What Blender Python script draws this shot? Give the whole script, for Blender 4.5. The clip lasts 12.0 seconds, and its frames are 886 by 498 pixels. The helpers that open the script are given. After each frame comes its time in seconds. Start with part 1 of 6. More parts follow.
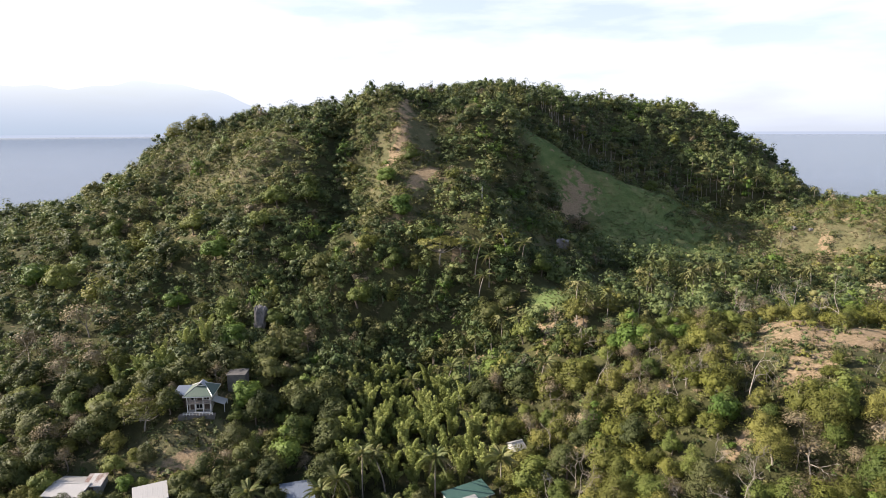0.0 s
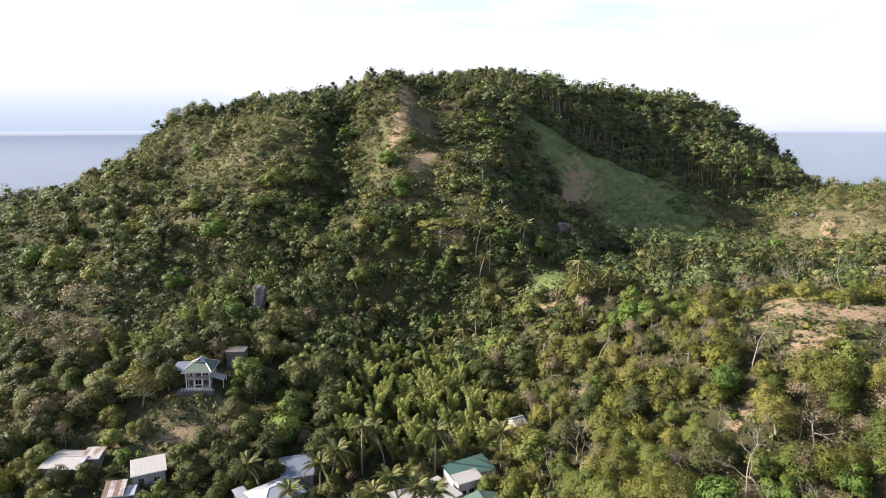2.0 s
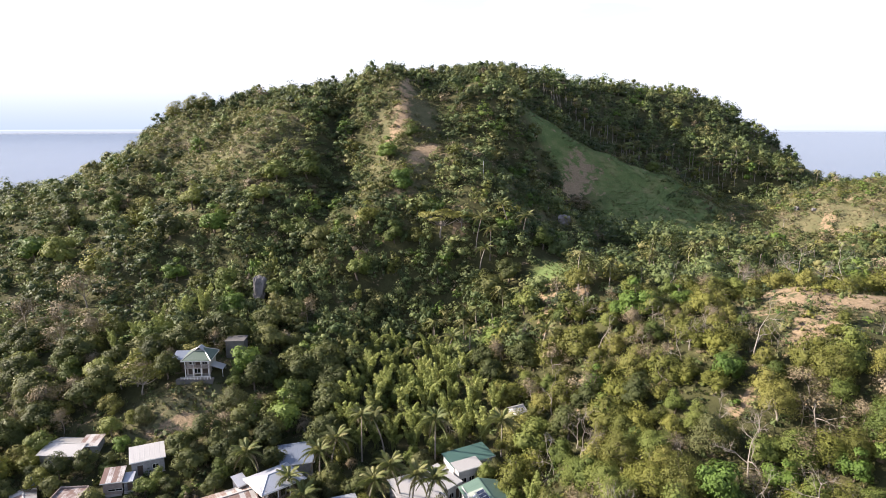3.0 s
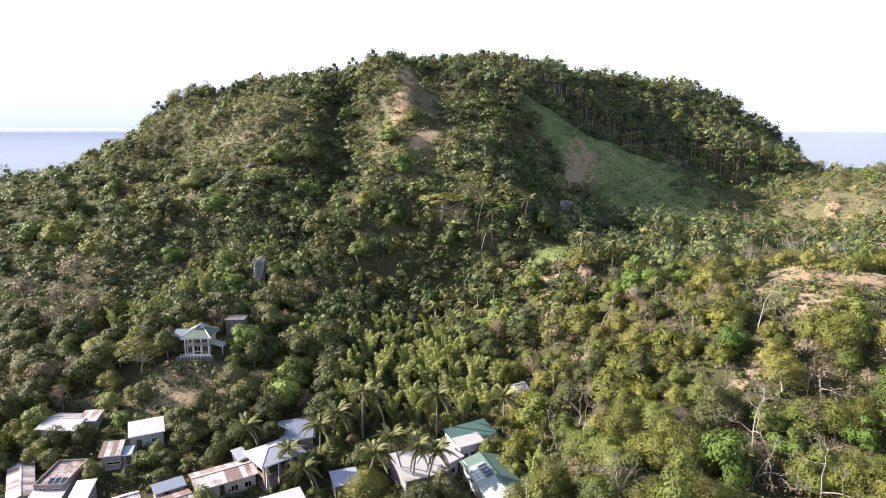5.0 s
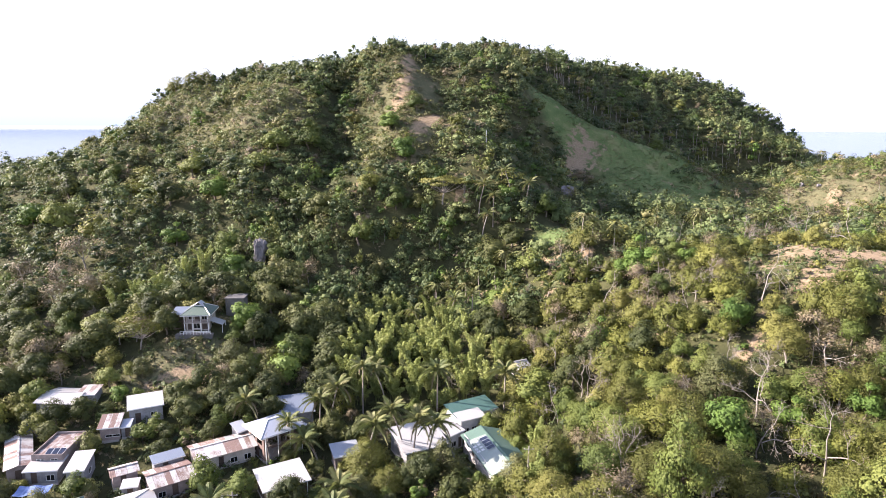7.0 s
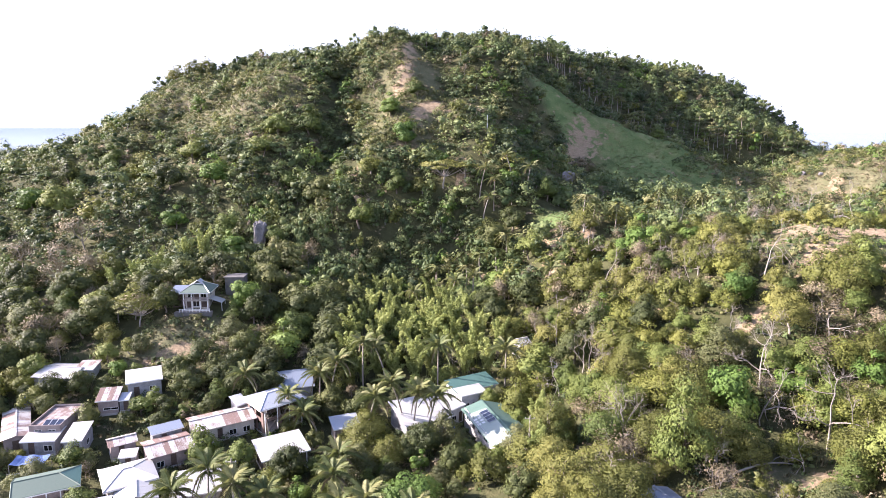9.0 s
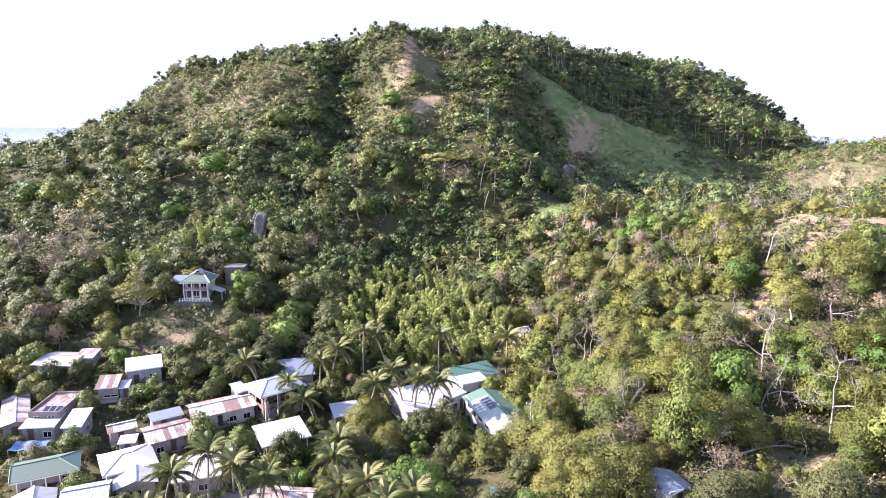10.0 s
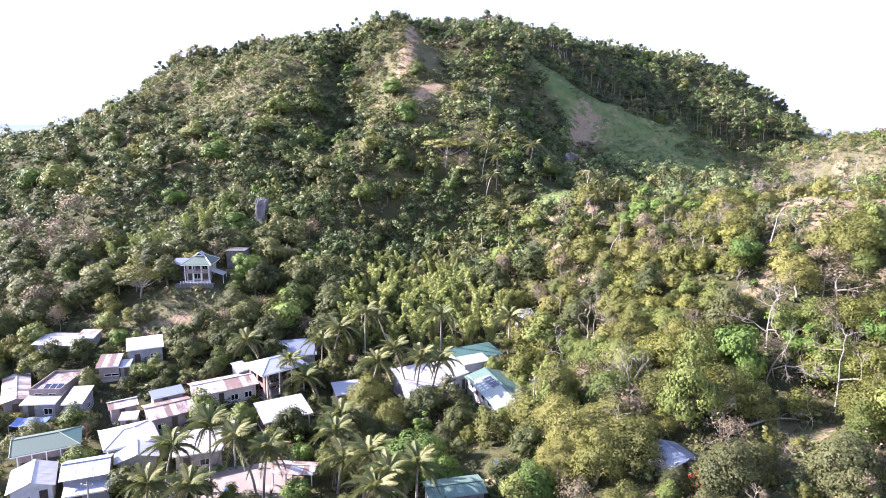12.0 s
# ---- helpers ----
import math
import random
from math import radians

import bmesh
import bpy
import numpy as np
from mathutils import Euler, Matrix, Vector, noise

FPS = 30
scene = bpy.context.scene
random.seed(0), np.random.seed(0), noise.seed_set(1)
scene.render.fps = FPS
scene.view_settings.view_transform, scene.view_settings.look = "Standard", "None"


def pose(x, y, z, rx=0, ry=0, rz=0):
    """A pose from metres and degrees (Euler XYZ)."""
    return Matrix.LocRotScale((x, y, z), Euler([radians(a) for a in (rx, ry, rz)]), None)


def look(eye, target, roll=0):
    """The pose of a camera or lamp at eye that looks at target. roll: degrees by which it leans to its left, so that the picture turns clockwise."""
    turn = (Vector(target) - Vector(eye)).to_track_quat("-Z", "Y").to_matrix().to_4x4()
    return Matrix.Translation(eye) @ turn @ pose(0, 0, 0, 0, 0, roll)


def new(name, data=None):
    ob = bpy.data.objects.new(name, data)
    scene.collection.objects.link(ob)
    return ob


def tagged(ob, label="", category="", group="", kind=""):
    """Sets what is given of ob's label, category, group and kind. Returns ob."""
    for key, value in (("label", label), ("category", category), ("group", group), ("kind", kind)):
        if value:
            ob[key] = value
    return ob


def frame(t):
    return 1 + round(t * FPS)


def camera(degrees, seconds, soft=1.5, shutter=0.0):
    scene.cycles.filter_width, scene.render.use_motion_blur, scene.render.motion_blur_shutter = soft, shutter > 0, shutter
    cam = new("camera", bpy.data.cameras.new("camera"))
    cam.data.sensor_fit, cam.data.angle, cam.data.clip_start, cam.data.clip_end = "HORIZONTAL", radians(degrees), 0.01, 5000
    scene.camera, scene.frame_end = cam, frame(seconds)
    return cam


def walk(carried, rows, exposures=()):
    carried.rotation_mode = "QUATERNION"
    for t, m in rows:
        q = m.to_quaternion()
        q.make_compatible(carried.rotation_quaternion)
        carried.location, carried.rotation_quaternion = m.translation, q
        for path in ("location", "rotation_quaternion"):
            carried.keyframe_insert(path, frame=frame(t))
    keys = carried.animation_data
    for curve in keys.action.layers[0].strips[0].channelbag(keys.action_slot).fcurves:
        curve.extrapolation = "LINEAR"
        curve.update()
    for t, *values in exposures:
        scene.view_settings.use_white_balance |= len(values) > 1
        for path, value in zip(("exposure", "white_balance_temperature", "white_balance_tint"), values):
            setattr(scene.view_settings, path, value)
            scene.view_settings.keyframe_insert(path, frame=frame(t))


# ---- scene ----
cam = camera(70.0, 12.0, soft=0.9)
# seconds, eye x y z, yaw, pitch, roll
ROWS = [
    (0.0, 0.00, 0.00, 86.00, 0.000, -10.720, 0.232),
    (0.5, -0.16, 0.02, 84.76, -0.005, -10.770, 0.187),
    (1.0, -0.17, 0.04, 83.36, 0.004, -10.809, 0.163),
    (1.5, -0.17, -0.03, 81.91, 0.017, -10.811, 0.106),
    (2.0, -0.22, -0.04, 80.48, 0.017, -10.863, 0.082),
    (2.5, -0.18, 0.04, 79.19, 0.054, -10.898, 0.038),
    (3.0, -0.22, 0.02, 77.91, 0.054, -10.931, 0.001),
    (5.0, -0.54, 0.01, 72.55, 0.107, -10.926, -0.135),
    (5.5, -0.51, -0.08, 71.24, 0.147, -10.955, -0.165),
    (6.0, -0.57, -0.13, 69.82, 0.154, -10.960, -0.202),
    (6.5, -0.58, -0.16, 68.57, 0.165, -10.957, -0.216),
    (7.0, -0.69, -0.14, 67.29, 0.170, -10.966, -0.264),
    (9.0, -0.78, -0.35, 62.10, 0.217, -10.946, -0.402),
    (9.5, -0.81, -0.43, 60.93, 0.229, -10.953, -0.439),
    (10.0, -0.89, -0.42, 59.65, 0.240, -10.945, -0.431),
    (10.5, -0.93, -0.44, 58.47, 0.258, -10.996, -0.459),
    (11.0, -1.07, -0.50, 57.19, 0.240, -11.068, -0.506),
    (11.5, -1.14, -0.50, 56.37, 0.275, -11.095, -0.516),
    (12.0, -1.25, -0.53, 56.00, 0.295, -11.093, -0.509),
]
walk(cam, [(t, pose(x, y, z, 90 + pitch, roll, yaw)) for t, x, y, z, yaw, pitch, roll in ROWS],
     exposures=[(0.0, 1.10, 6500, 15), (3.0, 1.42, 6400, 18), (6.0, 1.74, 6200, 22), (9.0, 2.05, 5900, 27), (12.0, 2.24, 5650, 31)])

# ---- light: afternoon sun from the side, bright hazy sky over the sea ----
SUN_ELEVATION, SUN_BEARING = radians(27), radians(-83)  # bearing clockwise from straight ahead
TO_SUN = Vector((math.sin(SUN_BEARING) * math.cos(SUN_ELEVATION), math.cos(SUN_BEARING) * math.cos(SUN_ELEVATION), math.sin(SUN_ELEVATION)))
sun = new("sun", bpy.data.lights.new("sun", "SUN"))
sun.data.energy, sun.data.angle, sun.data.color = 5.6, radians(0.6), (1.0, 0.895, 0.73)
sun.matrix_world = look(TO_SUN * 500, (0, 0, 0))

world = bpy.data.worlds.new("world")
scene.world = world
world.use_nodes = True
wn, wl = world.node_tree.nodes, world.node_tree.links
wn.clear()
w_out, w_bg = wn.new("ShaderNodeOutputWorld"), wn.new("ShaderNodeBackground")
w_sky = wn.new("ShaderNodeTexSky")
w_sky.sky_type, w_sky.sun_disc = "NISHITA", False
w_sky.sun_elevation, w_sky.sun_rotation = SUN_ELEVATION, SUN_BEARING % (2 * math.pi)
w_sky.air_density, w_sky.dust_density, w_sky.ozone_density = 1.0, 1.5, 1.0
w_coord, w_map, w_cloud = wn.new("ShaderNodeTexCoord"), wn.new("ShaderNodeMapping"), wn.new("ShaderNodeTexNoise")
w_map.inputs["Scale"].default_value = (2.2, 2.2, 11.0)
w_map.inputs["Location"].default_value = (0.35, 0.1, 0.2)
w_cloud.inputs["Scale"].default_value, w_cloud.inputs["Detail"].default_value = 1.6, 6.0
w_cloud.inputs["Roughness"].default_value = 0.5
w_amount = wn.new("ShaderNodeMapRange")
w_amount.inputs["From Min"].default_value, w_amount.inputs["From Max"].default_value = 0.36, 0.60
w_amount.inputs["To Min"].default_value, w_amount.inputs["To Max"].default_value = 0.36, 1.0
w_white = wn.new("ShaderNodeMix")
w_white.data_type = "RGBA"
w_white.inputs["B"].default_value = (6.3, 6.65, 7.25, 1)  # thin bright cloud
w_axes, w_below, w_all = wn.new("ShaderNodeSeparateXYZ"), wn.new("ShaderNodeMapRange"), wn.new("ShaderNodeMix")
w_all.data_type = "RGBA"
w_all.inputs["B"].default_value = (3.0, 3.45, 4.3, 1)  # the open sea beyond the near water
w_below.inputs["From Min"].default_value, w_below.inputs["From Max"].default_value = -0.0042, -0.0056
wl.new(w_coord.outputs["Generated"], w_map.inputs["Vector"])
wl.new(w_map.outputs["Vector"], w_cloud.inputs["Vector"])
wl.new(w_cloud.outputs["Fac"], w_amount.inputs["Value"])
w_high, w_cover = wn.new("ShaderNodeMapRange"), wn.new("ShaderNodeMath")  # the cloud thins out overhead
w_high.inputs["From Min"].default_value, w_high.inputs["From Max"].default_value = 0.24, 0.60
w_high.inputs["To Min"].default_value, w_high.inputs["To Max"].default_value = 1.0, 0.04
w_cover.operation = "MULTIPLY"
wl.new(w_amount.outputs["Result"], w_cover.inputs[0])
wl.new(w_high.outputs["Result"], w_cover.inputs[1])
wl.new(w_cover.outputs["Value"], w_white.inputs["Factor"])
wl.new(w_sky.outputs["Color"], w_white.inputs["A"])
wl.new(w_coord.outputs["Generated"], w_axes.inputs["Vector"])
wl.new(w_axes.outputs["Z"], w_below.inputs["Value"])
wl.new(w_axes.outputs["Z"], w_high.inputs["Value"])
wl.new(w_below.outputs["Result"], w_all.inputs["Factor"])
w_low, w_haze = wn.new("ShaderNodeMapRange"), wn.new("ShaderNodeMix")  # haze lies along the horizon
w_haze.data_type = "RGBA"
w_haze.inputs["B"].default_value = (3.7, 4.1, 4.75, 1)
w_low.inputs["From Min"].default_value, w_low.inputs["From Max"].default_value = 0.0, 0.10
w_low.inputs["To Min"].default_value, w_low.inputs["To Max"].default_value = 0.85, 0.0
wl.new(w_axes.outputs["Z"], w_low.inputs["Value"])
wl.new(w_low.outputs["Result"], w_haze.inputs["Factor"])
wl.new(w_white.outputs["Result"], w_haze.inputs["A"])
wl.new(w_haze.outputs["Result"], w_all.inputs["A"])
wl.new(w_all.outputs["Result"], w_bg.inputs["Color"])
wl.new(w_bg.outputs["Background"], w_out.inputs["Surface"])
w_bg.inputs["Strength"].default_value = 0.093


# ---- materials ----
def bare_material(name):
    m = bpy.data.materials.new(name)
    m.use_nodes = True
    n, l = m.node_tree.nodes, m.node_tree.links
    return m, n, l, n["Principled BSDF"]


def ramp(n, stops):
    r = n.new("ShaderNodeValToRGB")
    e = r.color_ramp.elements
    while len(e) < len(stops):
        e.new(0.5)
    for item, (at, colour) in zip(e, stops):
        item.position, item.color = at, (*colour, 1)
    return r


def noise_node(n, l, scale, detail=4.0, rough=0.55, where=None):
    t = n.new("ShaderNodeTexNoise")
    t.inputs["Scale"].default_value, t.inputs["Detail"].default_value, t.inputs["Roughness"].default_value = scale, detail, rough
    if where is None:
        where = n.new("ShaderNodeNewGeometry").outputs["Position"]
    l.new(where, t.inputs["Vector"])
    return t


def blend(n, l, fac, a, b, kind="MIX"):
    x = n.new("ShaderNodeMix")
    x.data_type, x.blend_type = "RGBA", kind
    for key, v in (("Factor", fac), ("A", a), ("B", b)):
        if isinstance(v, (int, float)):
            x.inputs[key].default_value = v
        elif isinstance(v, tuple):
            x.inputs[key].default_value = (*v, 1)
        else:
            l.new(v, x.inputs[key])
    return x.outputs["Result"]


def maths(n, l, op, a, b):
    x = n.new("ShaderNodeMath")
    x.operation = op
    for k, v in ((0, a), (1, b)):
        if isinstance(v, (int, float)):
            x.inputs[k].default_value = v
        else:
            l.new(v, x.inputs[k])
    return x.outputs["Value"]


def leaf_material(name, stops, through_leaf=0.22, rough=0.55, patch=0.25):
    """Foliage: a tone for each plant, another for each leaf, and slow drifts over the slope."""
    m, n, l, p = bare_material(name)
    info, geo, att = n.new("ShaderNodeObjectInfo"), n.new("ShaderNodeNewGeometry"), n.new("ShaderNodeAttribute")
    att.attribute_name = "tint"
    plant = maths(n, l, "FRACT", maths(n, l, "ADD", info.outputs["Random"], att.outputs["Fac"]), 0.0)
    slow = noise_node(n, l, patch, 2.0, 0.5, geo.outputs["Position"])
    a = maths(n, l, "MULTIPLY", plant, 0.72)
    b = maths(n, l, "MULTIPLY", geo.outputs["Random Per Island"], 0.15)
    c = maths(n, l, "MULTIPLY", slow.outputs["Fac"], 0.25)
    speck = noise_node(n, l, 1.3, 4.0, 0.68, geo.outputs["Position"])
    c = maths(n, l, "ADD", c, maths(n, l, "MULTIPLY", maths(n, l, "SUBTRACT", speck.outputs["Fac"], 0.5), 0.40))
    leafy = noise_node(n, l, 7.0, 2.0, 0.6, geo.outputs["Position"])
    c = maths(n, l, "ADD", c, maths(n, l, "MULTIPLY", maths(n, l, "SUBTRACT", leafy.outputs["Fac"], 0.5), 0.35))
    tone = maths(n, l, "SUBTRACT", maths(n, l, "ADD", maths(n, l, "ADD", a, b), c), 0.08)
    relief = n.new("ShaderNodeBump")
    relief.inputs["Strength"].default_value, relief.inputs["Distance"].default_value = 0.6, 0.35
    l.new(maths(n, l, "ADD", speck.outputs["Fac"], maths(n, l, "MULTIPLY", leafy.outputs["Fac"], 0.35)), relief.inputs["Height"])
    l.new(relief.outputs["Normal"], p.inputs["Normal"])
    r = ramp(n, stops)
    l.new(tone, r.inputs["Fac"])
    l.new(r.outputs["Color"], p.inputs["Base Color"])
    p.inputs["Roughness"].default_value, p.inputs["Specular IOR Level"].default_value = rough, 0.20
    back = n.new("ShaderNodeBsdfTranslucent")
    l.new(blend(n, l, 0.5, r.outputs["Color"], (0.18, 0.195, 0.045)), back.inputs["Color"])
    mix = n.new("ShaderNodeMixShader")
    mix.inputs["Fac"].default_value = through_leaf
    l.new(p.outputs["BSDF"], mix.inputs[1])
    l.new(back.outputs["BSDF"], mix.inputs[2])
    l.new(mix.outputs["Shader"], n["Material Output"].inputs["Surface"])
    return m


# dark, mid, yellow and olive leaves hold extra blue: hill haze put into colour
LEAF_DARK = leaf_material("dark_green_leaves", [(0.15, (0.034, 0.053, 0.024)), (0.55, (0.069, 0.096, 0.039)), (0.9, (0.124, 0.147, 0.061))])
LEAF_DUSK = leaf_material("grey_green_feathery_leaves", [(0.15, (0.052, 0.061, 0.024)), (0.55, (0.090, 0.100, 0.039)), (0.9, (0.140, 0.145, 0.060))])
LEAF_MID = leaf_material("green_leaves", [(0.15, (0.070, 0.106, 0.040)), (0.55, (0.124, 0.163, 0.060)), (0.9, (0.194, 0.222, 0.084))])
LEAF_BRIGHT = leaf_material("fresh_green_leaves", [(0.15, (0.070, 0.125, 0.025)), (0.55, (0.108, 0.176, 0.034)), (0.9, (0.160, 0.216, 0.050))])
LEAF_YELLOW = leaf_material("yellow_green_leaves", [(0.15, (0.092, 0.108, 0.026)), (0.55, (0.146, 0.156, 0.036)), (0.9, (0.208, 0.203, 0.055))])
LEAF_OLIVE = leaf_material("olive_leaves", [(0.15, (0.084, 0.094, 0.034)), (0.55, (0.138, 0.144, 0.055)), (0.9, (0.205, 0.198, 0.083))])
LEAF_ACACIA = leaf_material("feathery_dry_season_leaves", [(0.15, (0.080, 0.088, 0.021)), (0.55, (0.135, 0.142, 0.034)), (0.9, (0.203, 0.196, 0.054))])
LEAF_SPUR = leaf_material("spur_green_leaves", [(0.15, (0.064, 0.092, 0.022)), (0.55, (0.112, 0.146, 0.034)), (0.9, (0.180, 0.202, 0.052))])
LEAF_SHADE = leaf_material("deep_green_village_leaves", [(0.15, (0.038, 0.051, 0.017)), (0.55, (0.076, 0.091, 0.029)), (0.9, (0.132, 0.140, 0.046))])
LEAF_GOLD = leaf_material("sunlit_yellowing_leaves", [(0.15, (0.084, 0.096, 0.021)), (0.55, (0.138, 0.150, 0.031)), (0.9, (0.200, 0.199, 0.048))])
LEAF_DRY = leaf_material("dry_season_leaves", [(0.15, (0.118, 0.095, 0.058)), (0.55, (0.180, 0.145, 0.090)), (0.9, (0.252, 0.208, 0.138))], 0.10)
LEAF_BAMBOO = leaf_material("bamboo_leaves", [(0.15, (0.213, 0.259, 0.080)), (0.55, (0.306, 0.351, 0.110)), (0.9, (0.410, 0.443, 0.160))], 0.35)
LEAF_PALM = leaf_material("palm_leaflets", [(0.15, (0.095, 0.125, 0.042)), (0.55, (0.170, 0.188, 0.070)), (0.9, (0.285, 0.270, 0.125))], 0.30, 0.42)
GRASS_DRY = leaf_material("dry_grass_blades", [(0.15, (0.161, 0.145, 0.078)), (0.55, (0.246, 0.205, 0.118)), (0.9, (0.342, 0.275, 0.179))], 0.25)
GRASS_GREEN = leaf_material("green_grass_blades", [(0.15, (0.095, 0.155, 0.045)), (0.55, (0.155, 0.215, 0.070)), (0.9, (0.260, 0.275, 0.115))], 0.25)


def rough_material(name, dark, light, scale=3.0, rough=0.85, bump=0.3, metal=0.0, grain=30.0, where="Position", spec=0.4):
    """Two tones that drift at one size, with grain and bump at a finer one."""
    m, n, l, p = bare_material(name)
    place = n.new("ShaderNodeNewGeometry").outputs["Position"] if where == "Position" else n.new("ShaderNodeTexCoord").outputs["Object"]
    big, fine = noise_node(n, l, scale, 5.0, 0.6, place), noise_node(n, l, grain, 3.0, 0.6, place)
    info = n.new("ShaderNodeObjectInfo")
    f = maths(n, l, "ADD", maths(n, l, "MULTIPLY", big.outputs["Fac"], 0.7), maths(n, l, "MULTIPLY", fine.outputs["Fac"], 0.3))
    f = maths(n, l, "ADD", f, maths(n, l, "MULTIPLY", maths(n, l, "SUBTRACT", info.outputs["Random"], 0.5), 0.18))
    r = ramp(n, [(0.32, dark), (0.68, light)])
    l.new(f, r.inputs["Fac"])
    l.new(r.outputs["Color"], p.inputs["Base Color"])
    p.inputs["Roughness"].default_value, p.inputs["Metallic"].default_value = rough, metal
    p.inputs["Specular IOR Level"].default_value = spec
    if bump:
        b = n.new("ShaderNodeBump")
        b.inputs["Strength"].default_value, b.inputs["Distance"].default_value = bump, 0.05
        l.new(fine.outputs["Fac"], b.inputs["Height"])
        l.new(b.outputs["Normal"], p.inputs["Normal"])
    return m


def roof_material(name, sheet, worn, rust, rusty, gloss=0.42):
    """Painted or galvanised sheet, with chalking and rust that gathers in streaks."""
    m, n, l, p = bare_material(name)
    geo, info = n.new("ShaderNodeNewGeometry"), n.new("ShaderNodeObjectInfo")
    big, fine = noise_node(n, l, 0.55, 5.0, 0.65, geo.outputs["Position"]), noise_node(n, l, 5.0, 4.0, 0.6, geo.outputs["Position"])
    base = blend(n, l, fine.outputs["Fac"], sheet, worn)
    own, run = n.new("ShaderNodeTexCoord"), n.new("ShaderNodeMapping")
    run.inputs["Scale"].default_value = (3.2, 0.35, 1.0)
    l.new(own.outputs["Object"], run.inputs["Vector"])
    l.new(maths(n, l, "MULTIPLY", info.outputs["Random"], 37.0), run.inputs["Location"])
    streak = noise_node(n, l, 1.0, 4.0, 0.6, run.outputs["Vector"])
    f = maths(n, l, "ADD", maths(n, l, "MULTIPLY", big.outputs["Fac"], 0.55), maths(n, l, "MULTIPLY", fine.outputs["Fac"], 0.20))
    f = maths(n, l, "ADD", f, maths(n, l, "MULTIPLY", streak.outputs["Fac"], 0.30))
    f = maths(n, l, "ADD", f, maths(n, l, "MULTIPLY", maths(n, l, "SUBTRACT", info.outputs["Random"], 0.5), 0.10 + 0.26 * rusty))
    r = ramp(n, [(0.72 - rusty * 0.35, (0, 0, 0)), (0.84 - rusty * 0.3, (1, 1, 1))])
    l.new(f, r.inputs["Fac"])
    deep = blend(n, l, fine.outputs["Fac"], rust, tuple(0.45 * q for q in rust))
    l.new(blend(n, l, r.outputs["Color"], base, deep), p.inputs["Base Color"])
    p.inputs["Roughness"].default_value, p.inputs["Metallic"].default_value = gloss, 0.25
    return m


ROOF_WHITE = roof_material("white_roof_sheet", (0.49, 0.48, 0.47), (0.36, 0.35, 0.34), (0.30, 0.20, 0.14), 0.1)
ROOF_ZINC = roof_material("galvanised_roof_sheet", (0.39, 0.42, 0.48), (0.31, 0.33, 0.38), (0.22, 0.14, 0.10), 0.15)
ROOF_RUST = roof_material("rusting_roof_sheet", (0.44, 0.43, 0.43), (0.34, 0.34, 0.34), (0.21, 0.135, 0.115), 0.95, 0.6)
ROOF_STREAK = roof_material("streaked_white_roof_sheet", (0.50, 0.49, 0.48), (0.40, 0.39, 0.38), (0.30, 0.20, 0.165), 0.72, 0.5)
ROOF_GREEN = roof_material("pale_green_roof_sheet", (0.090, 0.160, 0.125), (0.135, 0.205, 0.165), (0.33, 0.40, 0.36), 0.2, 0.5)
ROOF_PALE = roof_material("pale_new_roof_sheet", (0.27, 0.32, 0.28), (0.35, 0.39, 0.34), (0.20, 0.26, 0.22), 0.1, 0.5)
ROOF_SAGE = roof_material("weathered_sage_roof_sheet", (0.082, 0.122, 0.095), (0.120, 0.155, 0.126), (0.22, 0.24, 0.205), 0.25, 0.55)
ROOF_TEAL = roof_material("dark_green_and_hip_shade_sheet", (0.050, 0.112, 0.098), (0.075, 0.150, 0.130), (0.13, 0.20, 0.175), 0.15, 0.5)
ROOF_BLUE = roof_material("blue_grey_roof_sheet", (0.13, 0.16, 0.22), (0.19, 0.22, 0.27), (0.20, 0.16, 0.14), 0.1, 0.5)
WALL_GREY = rough_material("bare_hollow_block_wall", (0.15, 0.15, 0.16), (0.29, 0.29, 0.30), 1.2, 0.92)
CONCRETE_DARK = rough_material("dark_grey_concrete", (0.055, 0.055, 0.058), (0.13, 0.125, 0.12), 0.8, 0.92)
WALL_CREAM = rough_material("cream_painted_wall", (0.30, 0.275, 0.24), (0.46, 0.43, 0.38), 1.0, 0.85)
WALL_WHITE = rough_material("whitewashed_wall", (0.36, 0.36, 0.365), (0.56, 0.56, 0.56), 1.0, 0.85)
WALL_PINK = rough_material("grey_brown_wall", (0.17, 0.14, 0.13), (0.30, 0.25, 0.235), 1.0, 0.88)
WALL_BROWN = rough_material("brown_painted_wall", (0.085, 0.055, 0.045), (0.17, 0.12, 0.10), 1.0, 0.88)
WOOD_DARK = rough_material("dark_weathered_boards", (0.045, 0.032, 0.026), (0.11, 0.080, 0.062), 2.0, 0.85)
WOOD_PALE = rough_material("grey_weathered_timber", (0.22, 0.20, 0.18), (0.38, 0.35, 0.31), 2.0, 0.85)
CONCRETE = rough_material("stained_concrete", (0.24, 0.23, 0.22), (0.42, 0.40, 0.38), 0.8, 0.9)
YARD = rough_material("dusty_concrete_yard", (0.15, 0.130, 0.115), (0.25, 0.218, 0.192), 0.5, 0.92)
TARP = rough_material("blue_tarpaulin", (0.10, 0.17, 0.42), (0.20, 0.30, 0.58), 1.2, 0.45)
PLASTIC_BLUE = rough_material("blue_plastic", (0.02, 0.08, 0.30), (0.035, 0.12, 0.40), 2.0, 0.4, 0.0)
TRIM_WHITE = rough_material("white_painted_trim", (0.60, 0.60, 0.59), (0.76, 0.76, 0.74), 2.0, 0.6)
BARK = rough_material("grey_brown_bark", (0.085, 0.066, 0.050), (0.19, 0.155, 0.12), 3.0, 0.92)
